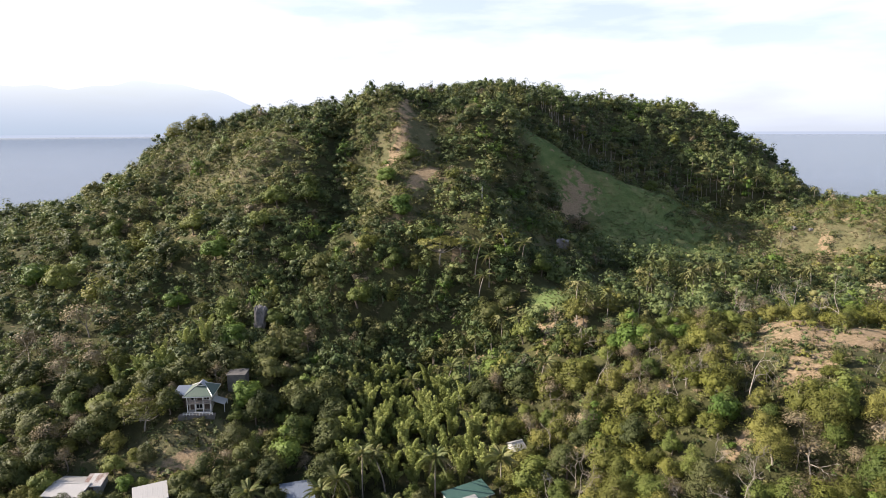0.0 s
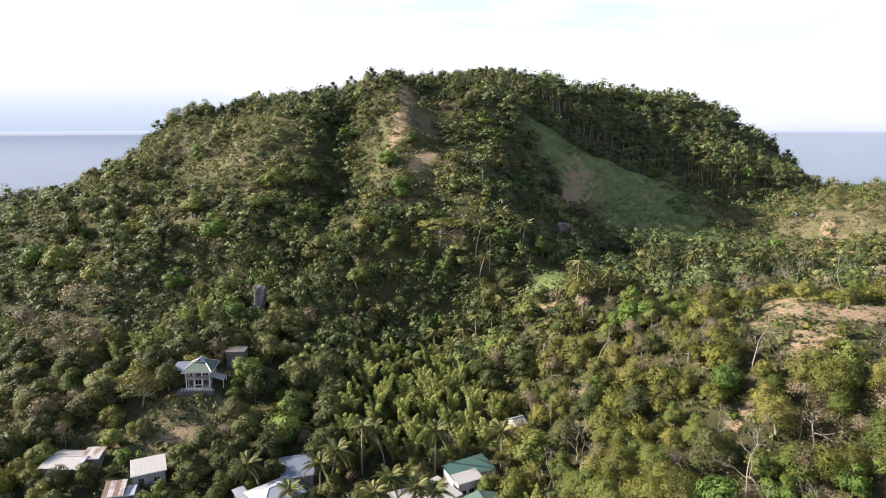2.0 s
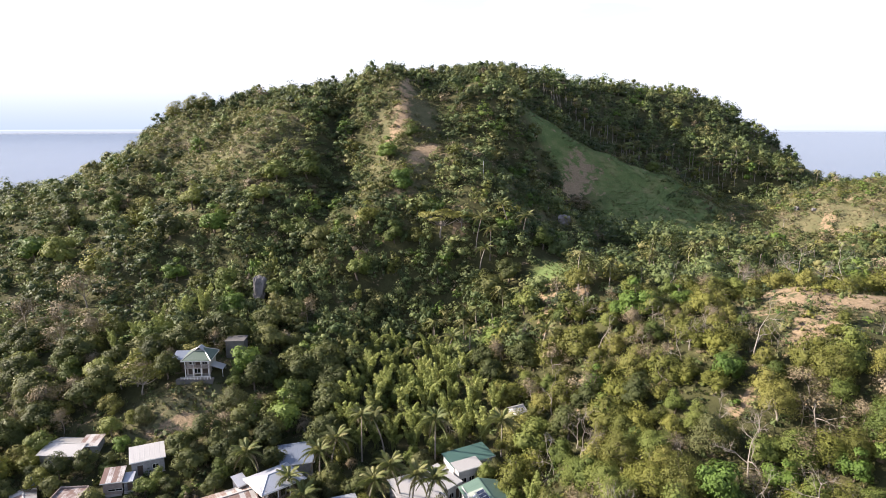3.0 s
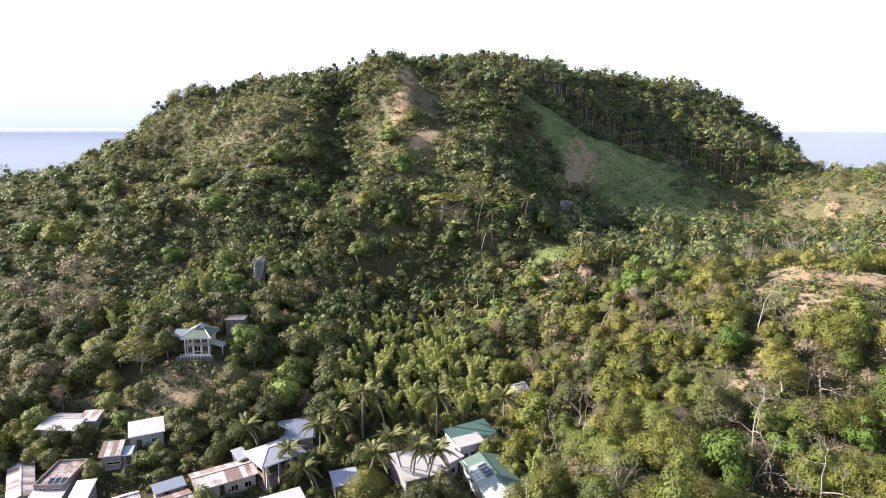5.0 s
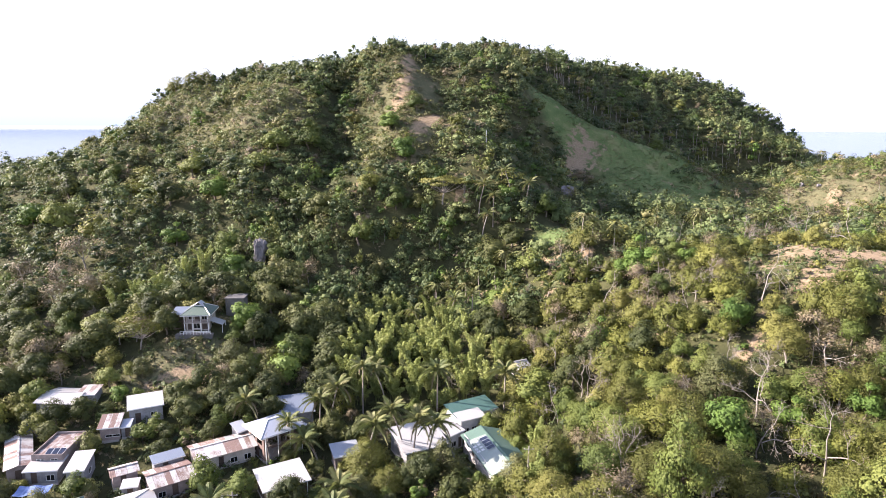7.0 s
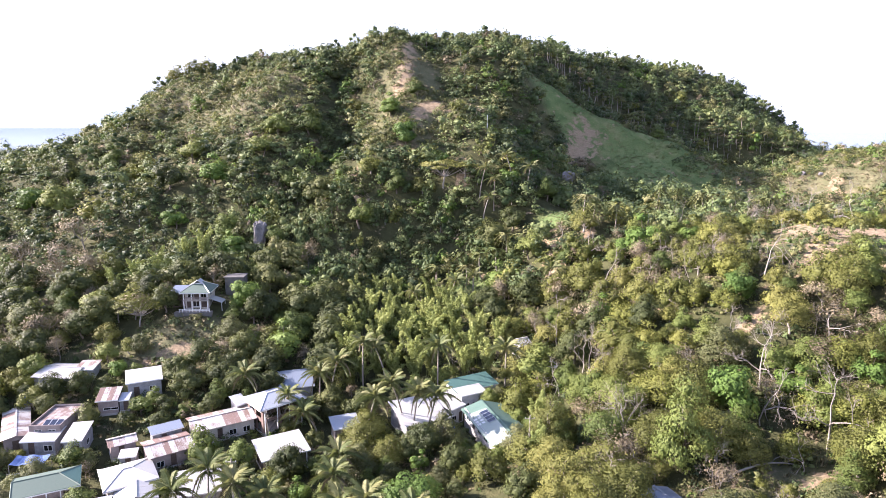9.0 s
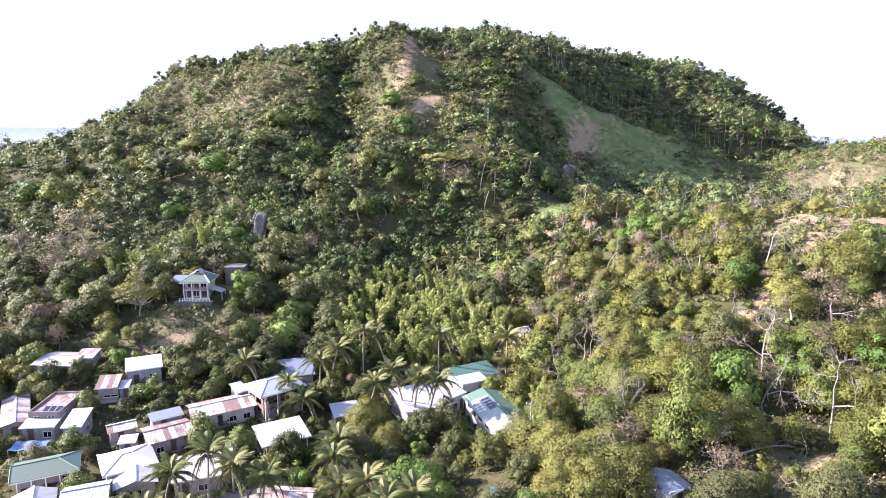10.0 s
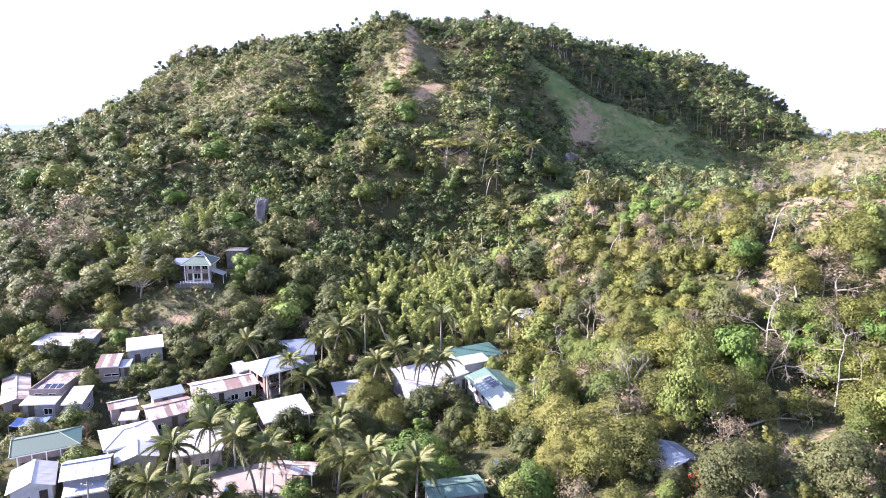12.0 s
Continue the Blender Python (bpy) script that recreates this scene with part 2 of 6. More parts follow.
BARK_PALE = rough_material("pale_bark", (0.165, 0.145, 0.125), (0.31, 0.28, 0.245), 3.0, 0.9)
BARK_PALM = rough_material("palm_trunk_bark", (0.17, 0.145, 0.12), (0.34, 0.30, 0.26), 4.0, 0.92)
ROCK = rough_material("weathered_limestone", (0.085, 0.082, 0.085), (0.25, 0.235, 0.235), 0.5, 0.95, 0.6)
SOLAR = rough_material("solar_cells", (0.010, 0.014, 0.030), (0.020, 0.026, 0.050), 5.0, 0.15, 0.0, spec=0.6)
ALUMINIUM = rough_material("dull_aluminium", (0.45, 0.46, 0.47), (0.60, 0.61, 0.62), 5.0, 0.4, 0.0, 0.8)
NUT = rough_material("coconut_husk", (0.16, 0.14, 0.03), (0.26, 0.20, 0.06), 3.0, 0.6)
RED_FLOWER = rough_material("red_flowers", (0.40, 0.03, 0.02), (0.60, 0.08, 0.04), 3.0, 0.6)
CLOTH = rough_material("faded_laundry", (0.30, 0.28, 0.34), (0.62, 0.58, 0.56), 1.5, 0.9)

GLASS, n, l, p = bare_material("dark_window_glass")
p.inputs["Base Color"].default_value = (0.012, 0.014, 0.016, 1)
p.inputs["Roughness"].default_value = 0.06

SEA, n, l, p = bare_material("sea_water")
p.inputs["Roughness"].default_value, p.inputs["IOR"].default_value = 0.22, 1.33
r = ramp(n, [(0.35, (0.026, 0.046, 0.095)), (0.65, (0.038, 0.062, 0.120))])
l.new(noise_node(n, l, 0.004, 4.0).outputs["Fac"], r.inputs["Fac"])
l.new(r.outputs["Color"], p.inputs["Base Color"])
b = n.new("ShaderNodeBump")
b.inputs["Strength"].default_value, b.inputs["Distance"].default_value = 0.8, 1.0
l.new(noise_node(n, l, 0.09, 6.0, 0.65).outputs["Fac"], b.inputs["Height"])
l.new(b.outputs["Normal"], p.inputs["Normal"])

SOIL, n, l, p = bare_material("hillside_soil_and_grass")
geo = n.new("ShaderNodeNewGeometry").outputs["Position"]
bare, green, parched = n.new("ShaderNodeAttribute"), n.new("ShaderNodeAttribute"), n.new("ShaderNodeAttribute")
bare.attribute_name, green.attribute_name, parched.attribute_name = "bare", "green", "dry"
coarse, fine = noise_node(n, l, 0.16, 6.0, 0.62, geo), noise_node(n, l, 1.6, 5.0, 0.65, geo)
litter = ramp(n, [(0.3, (0.030, 0.032, 0.014)), (0.55, (0.060, 0.062, 0.026)), (0.75, (0.105, 0.092, 0.045))])
l.new(coarse.outputs["Fac"], litter.inputs["Fac"])
rag = noise_node(n, l, 0.22, 8.0, 0.72, geo)
earth = ramp(n, [(0.3, (0.180, 0.130, 0.082)), (0.55, (0.260, 0.195, 0.124)), (0.75, (0.335, 0.268, 0.182))])
l.new(fine.outputs["Fac"], earth.inputs["Fac"])
sward = ramp(n, [(0.3, (0.068, 0.108, 0.035)), (0.52, (0.112, 0.150, 0.053)), (0.72, (0.182, 0.180, 0.082))])
straw_ = ramp(n, [(0.3, (0.070, 0.075, 0.036)), (0.52, (0.120, 0.115, 0.060)), (0.72, (0.175, 0.152, 0.088))])
l.new(rag.outputs["Fac"], straw_.inputs["Fac"])
l.new(coarse.outputs["Fac"], sward.inputs["Fac"])
edge = n.new("ShaderNodeMapRange")
edge.inputs["From Min"].default_value, edge.inputs["From Max"].default_value = 0.40, 0.62
l.new(maths(n, l, "ADD", bare.outputs["Fac"], maths(n, l, "MULTIPLY", maths(n, l, "SUBTRACT", rag.outputs["Fac"], 0.5), 4.2)), edge.inputs["Value"])
c = blend(n, l, parched.outputs["Fac"], litter.outputs["Color"], straw_.outputs["Color"])
c = blend(n, l, green.outputs["Fac"], c, sward.outputs["Color"])
c = blend(n, l, edge.outputs["Result"], c, earth.outputs["Color"])
l.new(c, p.inputs["Base Color"])
p.inputs["Roughness"].default_value, p.inputs["Specular IOR Level"].default_value = 0.95, 0.15
b = n.new("ShaderNodeBump")
b.inputs["Strength"].default_value, b.inputs["Distance"].default_value = 0.8, 0.4
l.new(fine.outputs["Fac"], b.inputs["Height"])
l.new(b.outputs["Normal"], p.inputs["Normal"])


# ---- the land: knolls and spurs added up, in metres (x, y, spread, height) ----
MAIN_HILL = [
    (-24, 324, 51.0, 35.3),
    (-94, 313, 51.7, 52.0),
    (29, 361, 45.2, 68.9),
    (-195, 314, 73.9, 31.5),
    (100, 424, 62.9, 69.0),
    (195, 436, 50.3, 55.5),
    (186, 340, 38.7, 13.4),
    (-16, 263, 30.7, 28.6),
    (-67, 253, 43.8, 8.1),
    (92, 294, 27.5, 28.2),
    (-128, 227, 56.9, 14.0),
    (190, 277, 39.5, 45.5),
]
SPURS_AND_SADDLES = [
    (61, 137, 37.4, 16.1),
    (115, 82, 60.5, 25.8),
    (57, 83, 14.0, -6.6),
    (37, 178, 14.3, 13.3),
    (4, 218, 18.1, 40.8),
    (-45, 199, 28.6, 10.5),
    (-61, 150, 30.3, 8.6),
    (11, 119, 19.3, -6.6),
    (75, 223, 37.7, 23.2),
    (208, 161, 67.4, 35.4),
    (120, 201, 40.5, -2.4),
    (26, 291, 18.8, 31.6),
]

# smaller folds of the front slope, and of the crest and the far ridge
FOLDS = [(13.8, 224, 13, -7.0), (-8.7, 246, 13, 4.3), (8.5, 242, 13, 10.7), (43, 230, 13, 8.7), (-20, 250, 13, 0.6), (26, 206, 12, 6.0), (28, 244, 13, 7.1),
         (60, 265, 13, 1.5), (56, 280, 12, -0.3), (83, 223, 16, 0.4), (-18, 216, 12, 7.3), (0, 205, 12, -4.3), (-17.6, 275, 14, 0.1), (-36, 254, 13, -4.2),
         (-56, 254, 14, 4.0), (-76, 242, 14, 1.7), (-28, 202, 12, 8.9), (96, 293, 13, -4.8)]
UPPER_FOLDS = [(42, 286, 13, 2.7), (-86, 213, 14, 5.0), (118, 273, 14, 1.4), (-41, 198, 12, -1.4), (24, 268, 12, 7.3), (-6, 222, 11, -15.5), (-100, 314, 18, 4.0),
               (-40, 307, 19, 7.0), (-122, 296, 14, 7.0), (-152, 306, 20, -6.0), (185, 290, 26, -9.0), (30, 350, 20, -5.0), (122, 412, 28, 5.0), (178, 424, 28, 5.0),
               (242, 396, 17, 9.0), (14, 104, 7, -2.8), (85, 144, 14, 1.0)]
CREST_KNOLLS = [(-212, 305, 18, 8.6), (-192, 318, 16, -5.7), (-178, 284, 16, -3.2), (-165, 310, 16, 5.9), (-148, 322, 15, 2.9), (-142, 285, 15, -5.2),
                (-126, 322, 15, 7.2), (-122, 296, 15, 2.2), (-106, 306, 15, -13.7), (-92, 316, 14, 8.5), (-76, 306, 14, -5.9), (-42, 308, 13, -3.9),
                (-24, 304, 13, 4.2), (-6, 332, 15, 3.2), (32, 362, 14, -1.2)]
SLOPE_KNOLLS = [(78, 388, 17, 3.2), (104, 404, 18, 4.6), (150, 424, 20, 1.6), (185, 412, 18, -4.0), (208, 392, 15, 2.3), (-138, 231, 16, -3.0), (-111, 192, 15, 1.1),
                (-100, 160, 14, 3.4), (-102, 211, 13, 6.6), (-80, 213, 13, -2.9), (-60, 217, 12, 6.9), (-27, 206, 12, -1.7), (21, 214, 12, 0.4), (-5, 245, 12, -3.0),
                (44, 147, 12, 1.8), (120, 366, 22, 4.9), (152, 345, 20, 9.1), (-95, 277, 13, -6.3), (-48, 240, 11, 5.1), (39, 283, 12, -2.7), (-58.5, 144, 8, 3.2)]


# spurs and gullies along lines: from x, y to x, y, half width, height
CREASES = [(-46, 300, -42, 226, 10, -11.0), (-19, 302, -14, 222, 9, 5.0), (-120, 292, -102, 205, 11, -7.0), (-80, 292, -68, 202, 11, 4.0),
           (-20, 190, -8, 150, 9, -3.0), (44, 304, 118, 284, 9, 5.5), (70, 326, 185, 312, 13, -12.0)]


def coast(x, y):
    """1 inland, 0 out at sea."""
    t = np.clip((1.08 - np.sqrt((x / 330) ** 2 + ((y - 200) / 380) ** 2)) / 0.3, 0, 1)
    return t * t * (3 - 2 * t)


def land(x, y):
    """Height of the ground."""
    x, y = np.asarray(x, float), np.asarray(y, float)
    h = np.full(np.broadcast(x, y).shape, 16.0)
    for cx, cy, spread, height in MAIN_HILL + SPURS_AND_SADDLES + FOLDS + UPPER_FOLDS + CREST_KNOLLS + SLOPE_KNOLLS:
        h = h + height * np.exp(-((x - cx) ** 2 + (y - cy) ** 2) / (2 * spread ** 2))
    for x0, y0, x1, y1, width, height in CREASES:
        run = math.hypot(x1 - x0, y1 - y0)
        t = ((x - x0) * (x1 - x0) + (y - y0) * (y1 - y0)) / run ** 2
        off = np.hypot(x - x0 - np.clip(t, 0, 1) * (x1 - x0), y - y0 - np.clip(t, 0, 1) * (y1 - y0))
        h = h + height * np.exp(-(off / width) ** 2) * np.clip(4 * np.minimum(t, 1 - t) + 0.3, 0, 1) ** 0.7 * (off < 5 * width)
    steep = np.clip((h - 24) / 30, 0, 1)
    gully = np.sin(x * 0.19 + 1.7 * np.sin(y * 0.051)) * np.cos(y * 0.11 + 0.9 * np.sin(x * 0.043)) + 0.5 * np.sin(x * 0.41 - y * 0.27)
    return -12 + coast(x, y) * (h + 0.9 * steep * gully)


def ground(x, y):
    return float(land(x, y))


# clearings: x, y, half length, half width, turn in degrees
BARE = [(-8, 239, 8.5, 3.6, 50), (-19, 257, 7, 2.6, 75), (-17, 268, 8, 2.6, 95), (-17, 290, 12, 2, 90), (-17, 218, 3, 1.8, 60), (59, 280, 12, 5.4, 60),
        (85, 144, 15, 5, -22), (90, 133, 20, 7.5, -20), (74, 120, 8, 4, 35), (102, 141, 12, 5, -10), (28, 170, 5, 1.5, 80), (27, 158, 3.2, 1.3, 60), (37, 166, 3, 1.4, 20), (-57.5, 129, 5.5, 2.6, 8),
        (153, 250, 8, 2.2, 60), (54, 107, 3, 1.6, 40), (48, 73.5, 3, 1, 10), (-31, 207, 3, 2, 0), (6, 205, 4, 2, 20)]
GREEN = [(78, 286, 46, 13, -14), (92, 260, 30, 17, -8), (50, 298, 16, 8, -20), (104, 274, 22, 11, -14), (60, 288, 20, 12, -30), (32, 184, 10, 6, 60), (4, 172, 12, 5, 10)]
STRAW = [(158, 252, 36, 18, -35), (132, 284, 22, 8, 0), (-14, 256, 42, 11, 94), (88, 137, 24, 13, -20), (185, 280, 26, 16, 0), (-58, 131.5, 14, 7.5, 10), (43, 73, 7, 4, 12)]
OPEN_GRASS = [(156, 251, 20, 9, -50), (-12, 276, 15, 7, 105), (-20, 260, 8, 4, 80)]
LOW_GROWTH = [(86, 116, 26, 14, -15), (41, 67.5, 8, 6.5, 0)]
NO_TREES = [(44, 90, 4.5, 4.5, 0), (35, 65.5, 4.5, 3, 0), (26.8, 68.0, 3.2, 3, 0), (43, 74.5, 8, 3.2, 12), (84, 127, 24, 11, -20), (186, 284, 24, 16, 0), (-8, 239, 9, 5, 50), (-54.5, 179, 2.2, 3, 0), (-57.5, 130.5, 10, 6.5, 8), (-70, 134.5, 13, 6, 10), (-61, 139.5, 6, 3, 0), (74, 108, 4, 3, 0), (12, 196, 4, 6, 0)]
SCRUB = [(-96, 274, 52, 25, 146), (-14, 254, 48, 19, 94), (22, 236, 28, 9, -40), (150, 266, 52, 36, -20)]

# woods retoned for dark growth, and for shade and haze put into leaf colour
TONED_WOODS = [(-50, 258, 38, 13, 92), (30, 250, 40, 12, 115), (52, 232, 22, 13, 10), (-18, 184, 34, 10, 5), (120, 360, 70, 22, 10), (-100, 172, 30, 9, 10), (-45, 152, 26, 12, 0), (-80, 140, 34, 14, 0), (-40, 124, 16, 9, 0)]


def inside(shapes, x, y, grow=1.0):
    """Nearness to the middle of the nearest of the shapes: 1 there, 0 at its rim and beyond."""
    best = np.zeros(np.broadcast(x, y).shape)
    for cx, cy, a, b, turn in shapes:
        c, s = math.cos(radians(turn)), math.sin(radians(turn))
        u, v = (x - cx) * c + (y - cy) * s, -(x - cx) * s + (y - cy) * c
        best = np.maximum(best, 1 - np.sqrt((u / (a * grow)) ** 2 + (v / (b * grow)) ** 2))
    return np.clip(best, 0, 1)


def mesh_of(name, verts, faces, materials, slots=None, tints=None, smooth=False, normals=None):
    """One mesh from arrays; all faces have the same number of corners. normals: one for each corner point."""
    me = bpy.data.meshes.new(name)
    faces = np.asarray(faces, np.int32)
    k = faces.shape[1]
    me.vertices.add(len(verts))
    me.vertices.foreach_set("co", np.asarray(verts, np.float32).ravel())
    me.loops.add(faces.size)
    me.loops.foreach_set("vertex_index", faces.ravel())
    me.polygons.add(len(faces))
    me.polygons.foreach_set("loop_start", np.arange(0, faces.size, k, dtype=np.int32))
    for m in materials:
        me.materials.append(m)
    if slots is not None:
        me.polygons.foreach_set("material_index", np.asarray(slots, np.int32))
    me.polygons.foreach_set("use_smooth", np.full(len(faces), smooth))
    if tints is not None:
        me.attributes.new("tint", "FLOAT", "POINT").data.foreach_set("value", np.asarray(tints, np.float32))
    me.update(calc_edges=True)
    if normals is not None:
        me.normals_split_custom_set_from_vertices(np.asarray(normals, np.float32))
    return me


def sheet_grid(x0, x1, y0, y1, step):
    xs, ys = np.arange(x0, x1 + step / 2, step), np.arange(y0, y1 + step / 2, step)
    gx, gy = np.meshgrid(xs, ys)
    i = np.arange(gx.size).reshape(gx.shape)
    f = np.stack([i[:-1, :-1], i[:-1, 1:], i[1:, 1:], i[1:, :-1]], -1).reshape(-1, 4)
    return gx.ravel(), gy.ravel(), f


gx, gy, gf = sheet_grid(-390, 390, -240, 640, 3.6)
me = mesh_of("ground", np.stack([gx, gy, land(gx, gy)], 1), gf, [SOIL], smooth=True)
me.attributes.new("bare", "FLOAT", "POINT").data.foreach_set("value", np.clip(inside(BARE, gx, gy, 1.7) * 1.35, 0, 1).astype(np.float32))
me.attributes.new("green", "FLOAT", "POINT").data.foreach_set("value", np.clip(np.maximum(inside(GREEN, gx, gy, 1.2) * 3, 0), 0, 1).astype(np.float32))
me.attributes.new("dry", "FLOAT", "POINT").data.foreach_set("value", np.clip(np.maximum(inside(STRAW, gx, gy, 1.2) * 3, inside(SCRUB, gx, gy, 1.1) * 2), 0, 1).astype(np.float32))
tagged(new("ground", me), "hilly ground of brown soil, leaf litter, grass and bare earth", "ground", kind="structure")

bm = bmesh.new()
inner = [bm.verts.new((0, 0, 0))] * 96
for far, rise in ((1500, 0.0), (2500, 3.0), (3400, 14.0), (4200, 30.0), (4890, 44.0)):  # the open sea climbs towards the horizon
    ring = [bm.verts.new((far * math.cos(2 * math.pi * i / 96), far * math.sin(2 * math.pi * i / 96), rise)) for i in range(96)]
    for i in range(96):
        j = (i + 1) % 96
        bm.faces.new((inner[0], ring[i], ring[j]) if far == 1500 else (inner[i], ring[i], ring[j], inner[j]))
    inner = ring
me = bpy.data.meshes.new("water")
bm.to_mesh(me)
bm.free()
me.polygons.foreach_set("use_smooth", [True] * len(me.polygons))
me.materials.append(SEA)
tagged(new("water", me), "pale blue open sea reaching the hazy horizon", "sea", kind="structure")

# far coast range across the strait, its distance haze painted as a fading glow
HAZE_GLOW, n, l, p = bare_material("far_land_haze_glow")
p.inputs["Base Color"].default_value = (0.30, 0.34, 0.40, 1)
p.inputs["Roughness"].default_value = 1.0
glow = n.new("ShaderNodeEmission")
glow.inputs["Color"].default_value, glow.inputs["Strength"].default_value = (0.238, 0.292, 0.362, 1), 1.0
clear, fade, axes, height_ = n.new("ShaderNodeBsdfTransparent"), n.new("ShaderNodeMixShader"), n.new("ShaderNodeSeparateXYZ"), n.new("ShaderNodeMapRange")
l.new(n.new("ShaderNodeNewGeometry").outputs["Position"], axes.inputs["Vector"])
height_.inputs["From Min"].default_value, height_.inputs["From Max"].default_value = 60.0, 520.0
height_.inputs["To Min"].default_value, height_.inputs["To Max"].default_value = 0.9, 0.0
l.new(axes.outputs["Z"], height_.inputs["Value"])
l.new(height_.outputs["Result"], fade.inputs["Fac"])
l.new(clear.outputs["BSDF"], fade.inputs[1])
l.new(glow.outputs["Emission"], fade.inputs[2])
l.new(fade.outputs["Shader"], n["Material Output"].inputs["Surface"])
bm = bmesh.new()
last = None
for i in range(121):
    a = radians(-62 + 52 * i / 120)
    ridge = 170 + 260 * max(0.0, math.sin(math.pi * min(1.0, i / 118))) ** 0.8 * (0.72 + 0.28 * math.sin(i * 0.071 + 0.4)) + 16 * math.sin(i * 0.31) + 8 * math.sin(i * 0.83)
    ridge *= min(1.0, (120 - i) / 22)
    foot, top = (4700 * math.sin(a), 4700 * math.cos(a), 60.0), (4800 * math.sin(a), 4800 * math.cos(a), 60.0 + max(ridge, 0.0))
    pair_ = bm.verts.new(foot), bm.verts.new(top)
    if last:
        bm.faces.new((last[0], pair_[0], pair_[1], last[1]))
    last = pair_
me = bpy.data.meshes.new("backdrop")
bm.to_mesh(me)
bm.free()
me.materials.append(HAZE_GLOW)
tagged(new("backdrop", me), "mountain coast far across the sea, its pale haze painted as a glow", "mountains", kind="structure")


# ---- plants ----
def unit(v):
    return v / np.maximum(np.linalg.norm(v, axis=-1, keepdims=True), 1e-9)


def leaf_faces(rng, at, out, size, loose=0.7, long=1.5, soft=0.22):
    """Flat leaf tufts at the points, turned roughly outwards; they shade softly, by the way that their part of the crown faces."""
    k = len(at)
    nrm = unit(out + loose * rng.normal(size=(k, 3)) + np.array([0, 0, 0.25]))
    t = unit(np.cross(nrm, rng.normal(size=(k, 3))))
    b = np.cross(nrm, t)
    s = size * rng.uniform(0.6, 1.35, (k, 1))
    v = np.stack([at - t * s * long / 2, at - b * s * 0.65 + t * s * 0.35, at + b * s * 0.65 + t * s * 0.3], 1)
    shade = unit(unit(out) + soft * rng.normal(size=(k, 3)))
    return v.reshape(-1, 3), np.arange(k * 3).reshape(k, 3), np.repeat(shade, 3, 0)


def crown_points(rng, clumps, count, low=-0.35, flat=0.8, near=0.66, far=1.16):
    """Points on the outside of a heap of round clumps (x, y, z, r), and which way they face."""
    c = np.array(clumps)
    weight = c[:, 3] ** 2
    pick = rng.choice(len(c), count * 2, p=weight / weight.sum())
    d = unit(rng.normal(size=(count * 2, 3)))
    d[:, 2] = np.where(d[:, 2] < low, -d[:, 2], d[:, 2])
    r = c[pick, 3:4] * rng.uniform(near, far, (count * 2, 1))
    at = c[pick, :3] + d * r * np.array([1, 1, flat])
    gap = np.linalg.norm((at[:, None] - c[None, :, :3]) / np.array([1, 1, flat]), axis=2) / c[None, :, 3]
    gap[np.arange(len(at)), pick] = 9
    ok = np.where(gap.min(1) > 0.75)[0][:count]
    mid = (c[:, :3] * weight[:, None]).sum(0) / weight.sum()
    return at[ok], 0.65 * d[ok] + 0.45 * unit(at[ok] - mid)


def heap(rng, radius, low, high, count, spread=0.62, small=0.30, large=0.52, foot=0.35):
    """Clumps of a broad crown between two heights."""
    out = []
    for i in range(count):
        a, q = rng.uniform(0, 2 * math.pi), radius * spread * math.sqrt(rng.uniform(0, 1))
        top = high - (high - low) * 0.75 * (q / radius) ** 1.5
        r = radius * rng.uniform(small, large)
        out.append((q * math.cos(a), q * math.sin(a), max(low + 0.3 * r, rng.uniform(low + (top - low) * foot, top) - 0.8 * r), r))
    return out


GOLD = (1 + 5 ** 0.5) / 2
ICO_V = unit(np.array([(-1, GOLD, 0), (1, GOLD, 0), (-1, -GOLD, 0), (1, -GOLD, 0), (0, -1, GOLD), (0, 1, GOLD), (0, -1, -GOLD), (0, 1, -GOLD), (GOLD, 0, -1), (GOLD, 0, 1), (-GOLD, 0, -1), (-GOLD, 0, 1)], float))
ICO_F = np.array([(0, 11, 5), (0, 5, 1), (0, 1, 7), (0, 7, 10), (0, 10, 11), (1, 5, 9), (5, 11, 4), (11, 10, 2), (10, 7, 6), (7, 1, 8), (3, 9, 4), (3, 4, 2), (3, 2, 6), (3, 6, 8), (3, 8, 9), (4, 9, 5), (2, 4, 11), (6, 2, 10), (8, 6, 7), (9, 8, 1)])


def hearts(rng, clumps, count, shrink=0.86, flat=0.8):
    """The leafy hearts of the largest clumps: uneven lumps under the outer leaves."""
    vs, fs = [], []
    for i, (x, y, z, r) in enumerate(sorted(clumps, key=lambda c: -c[3])[:count]):
        vs.append(np.array([x, y, z]) + ICO_V * r * shrink * rng.uniform(0.6, 1.2, (12, 1)) * np.array([1, 1, flat]))
        fs.append(ICO_F + 12 * i)
    return np.concatenate(vs), np.concatenate(fs), np.tile(ICO_V, (len(vs), 1))


def with_hearts(v, f, sh, hv, hf, hn):
    return np.concatenate([v, hv]), np.concatenate([f, hf + len(v)]), np.concatenate([sh, hn])


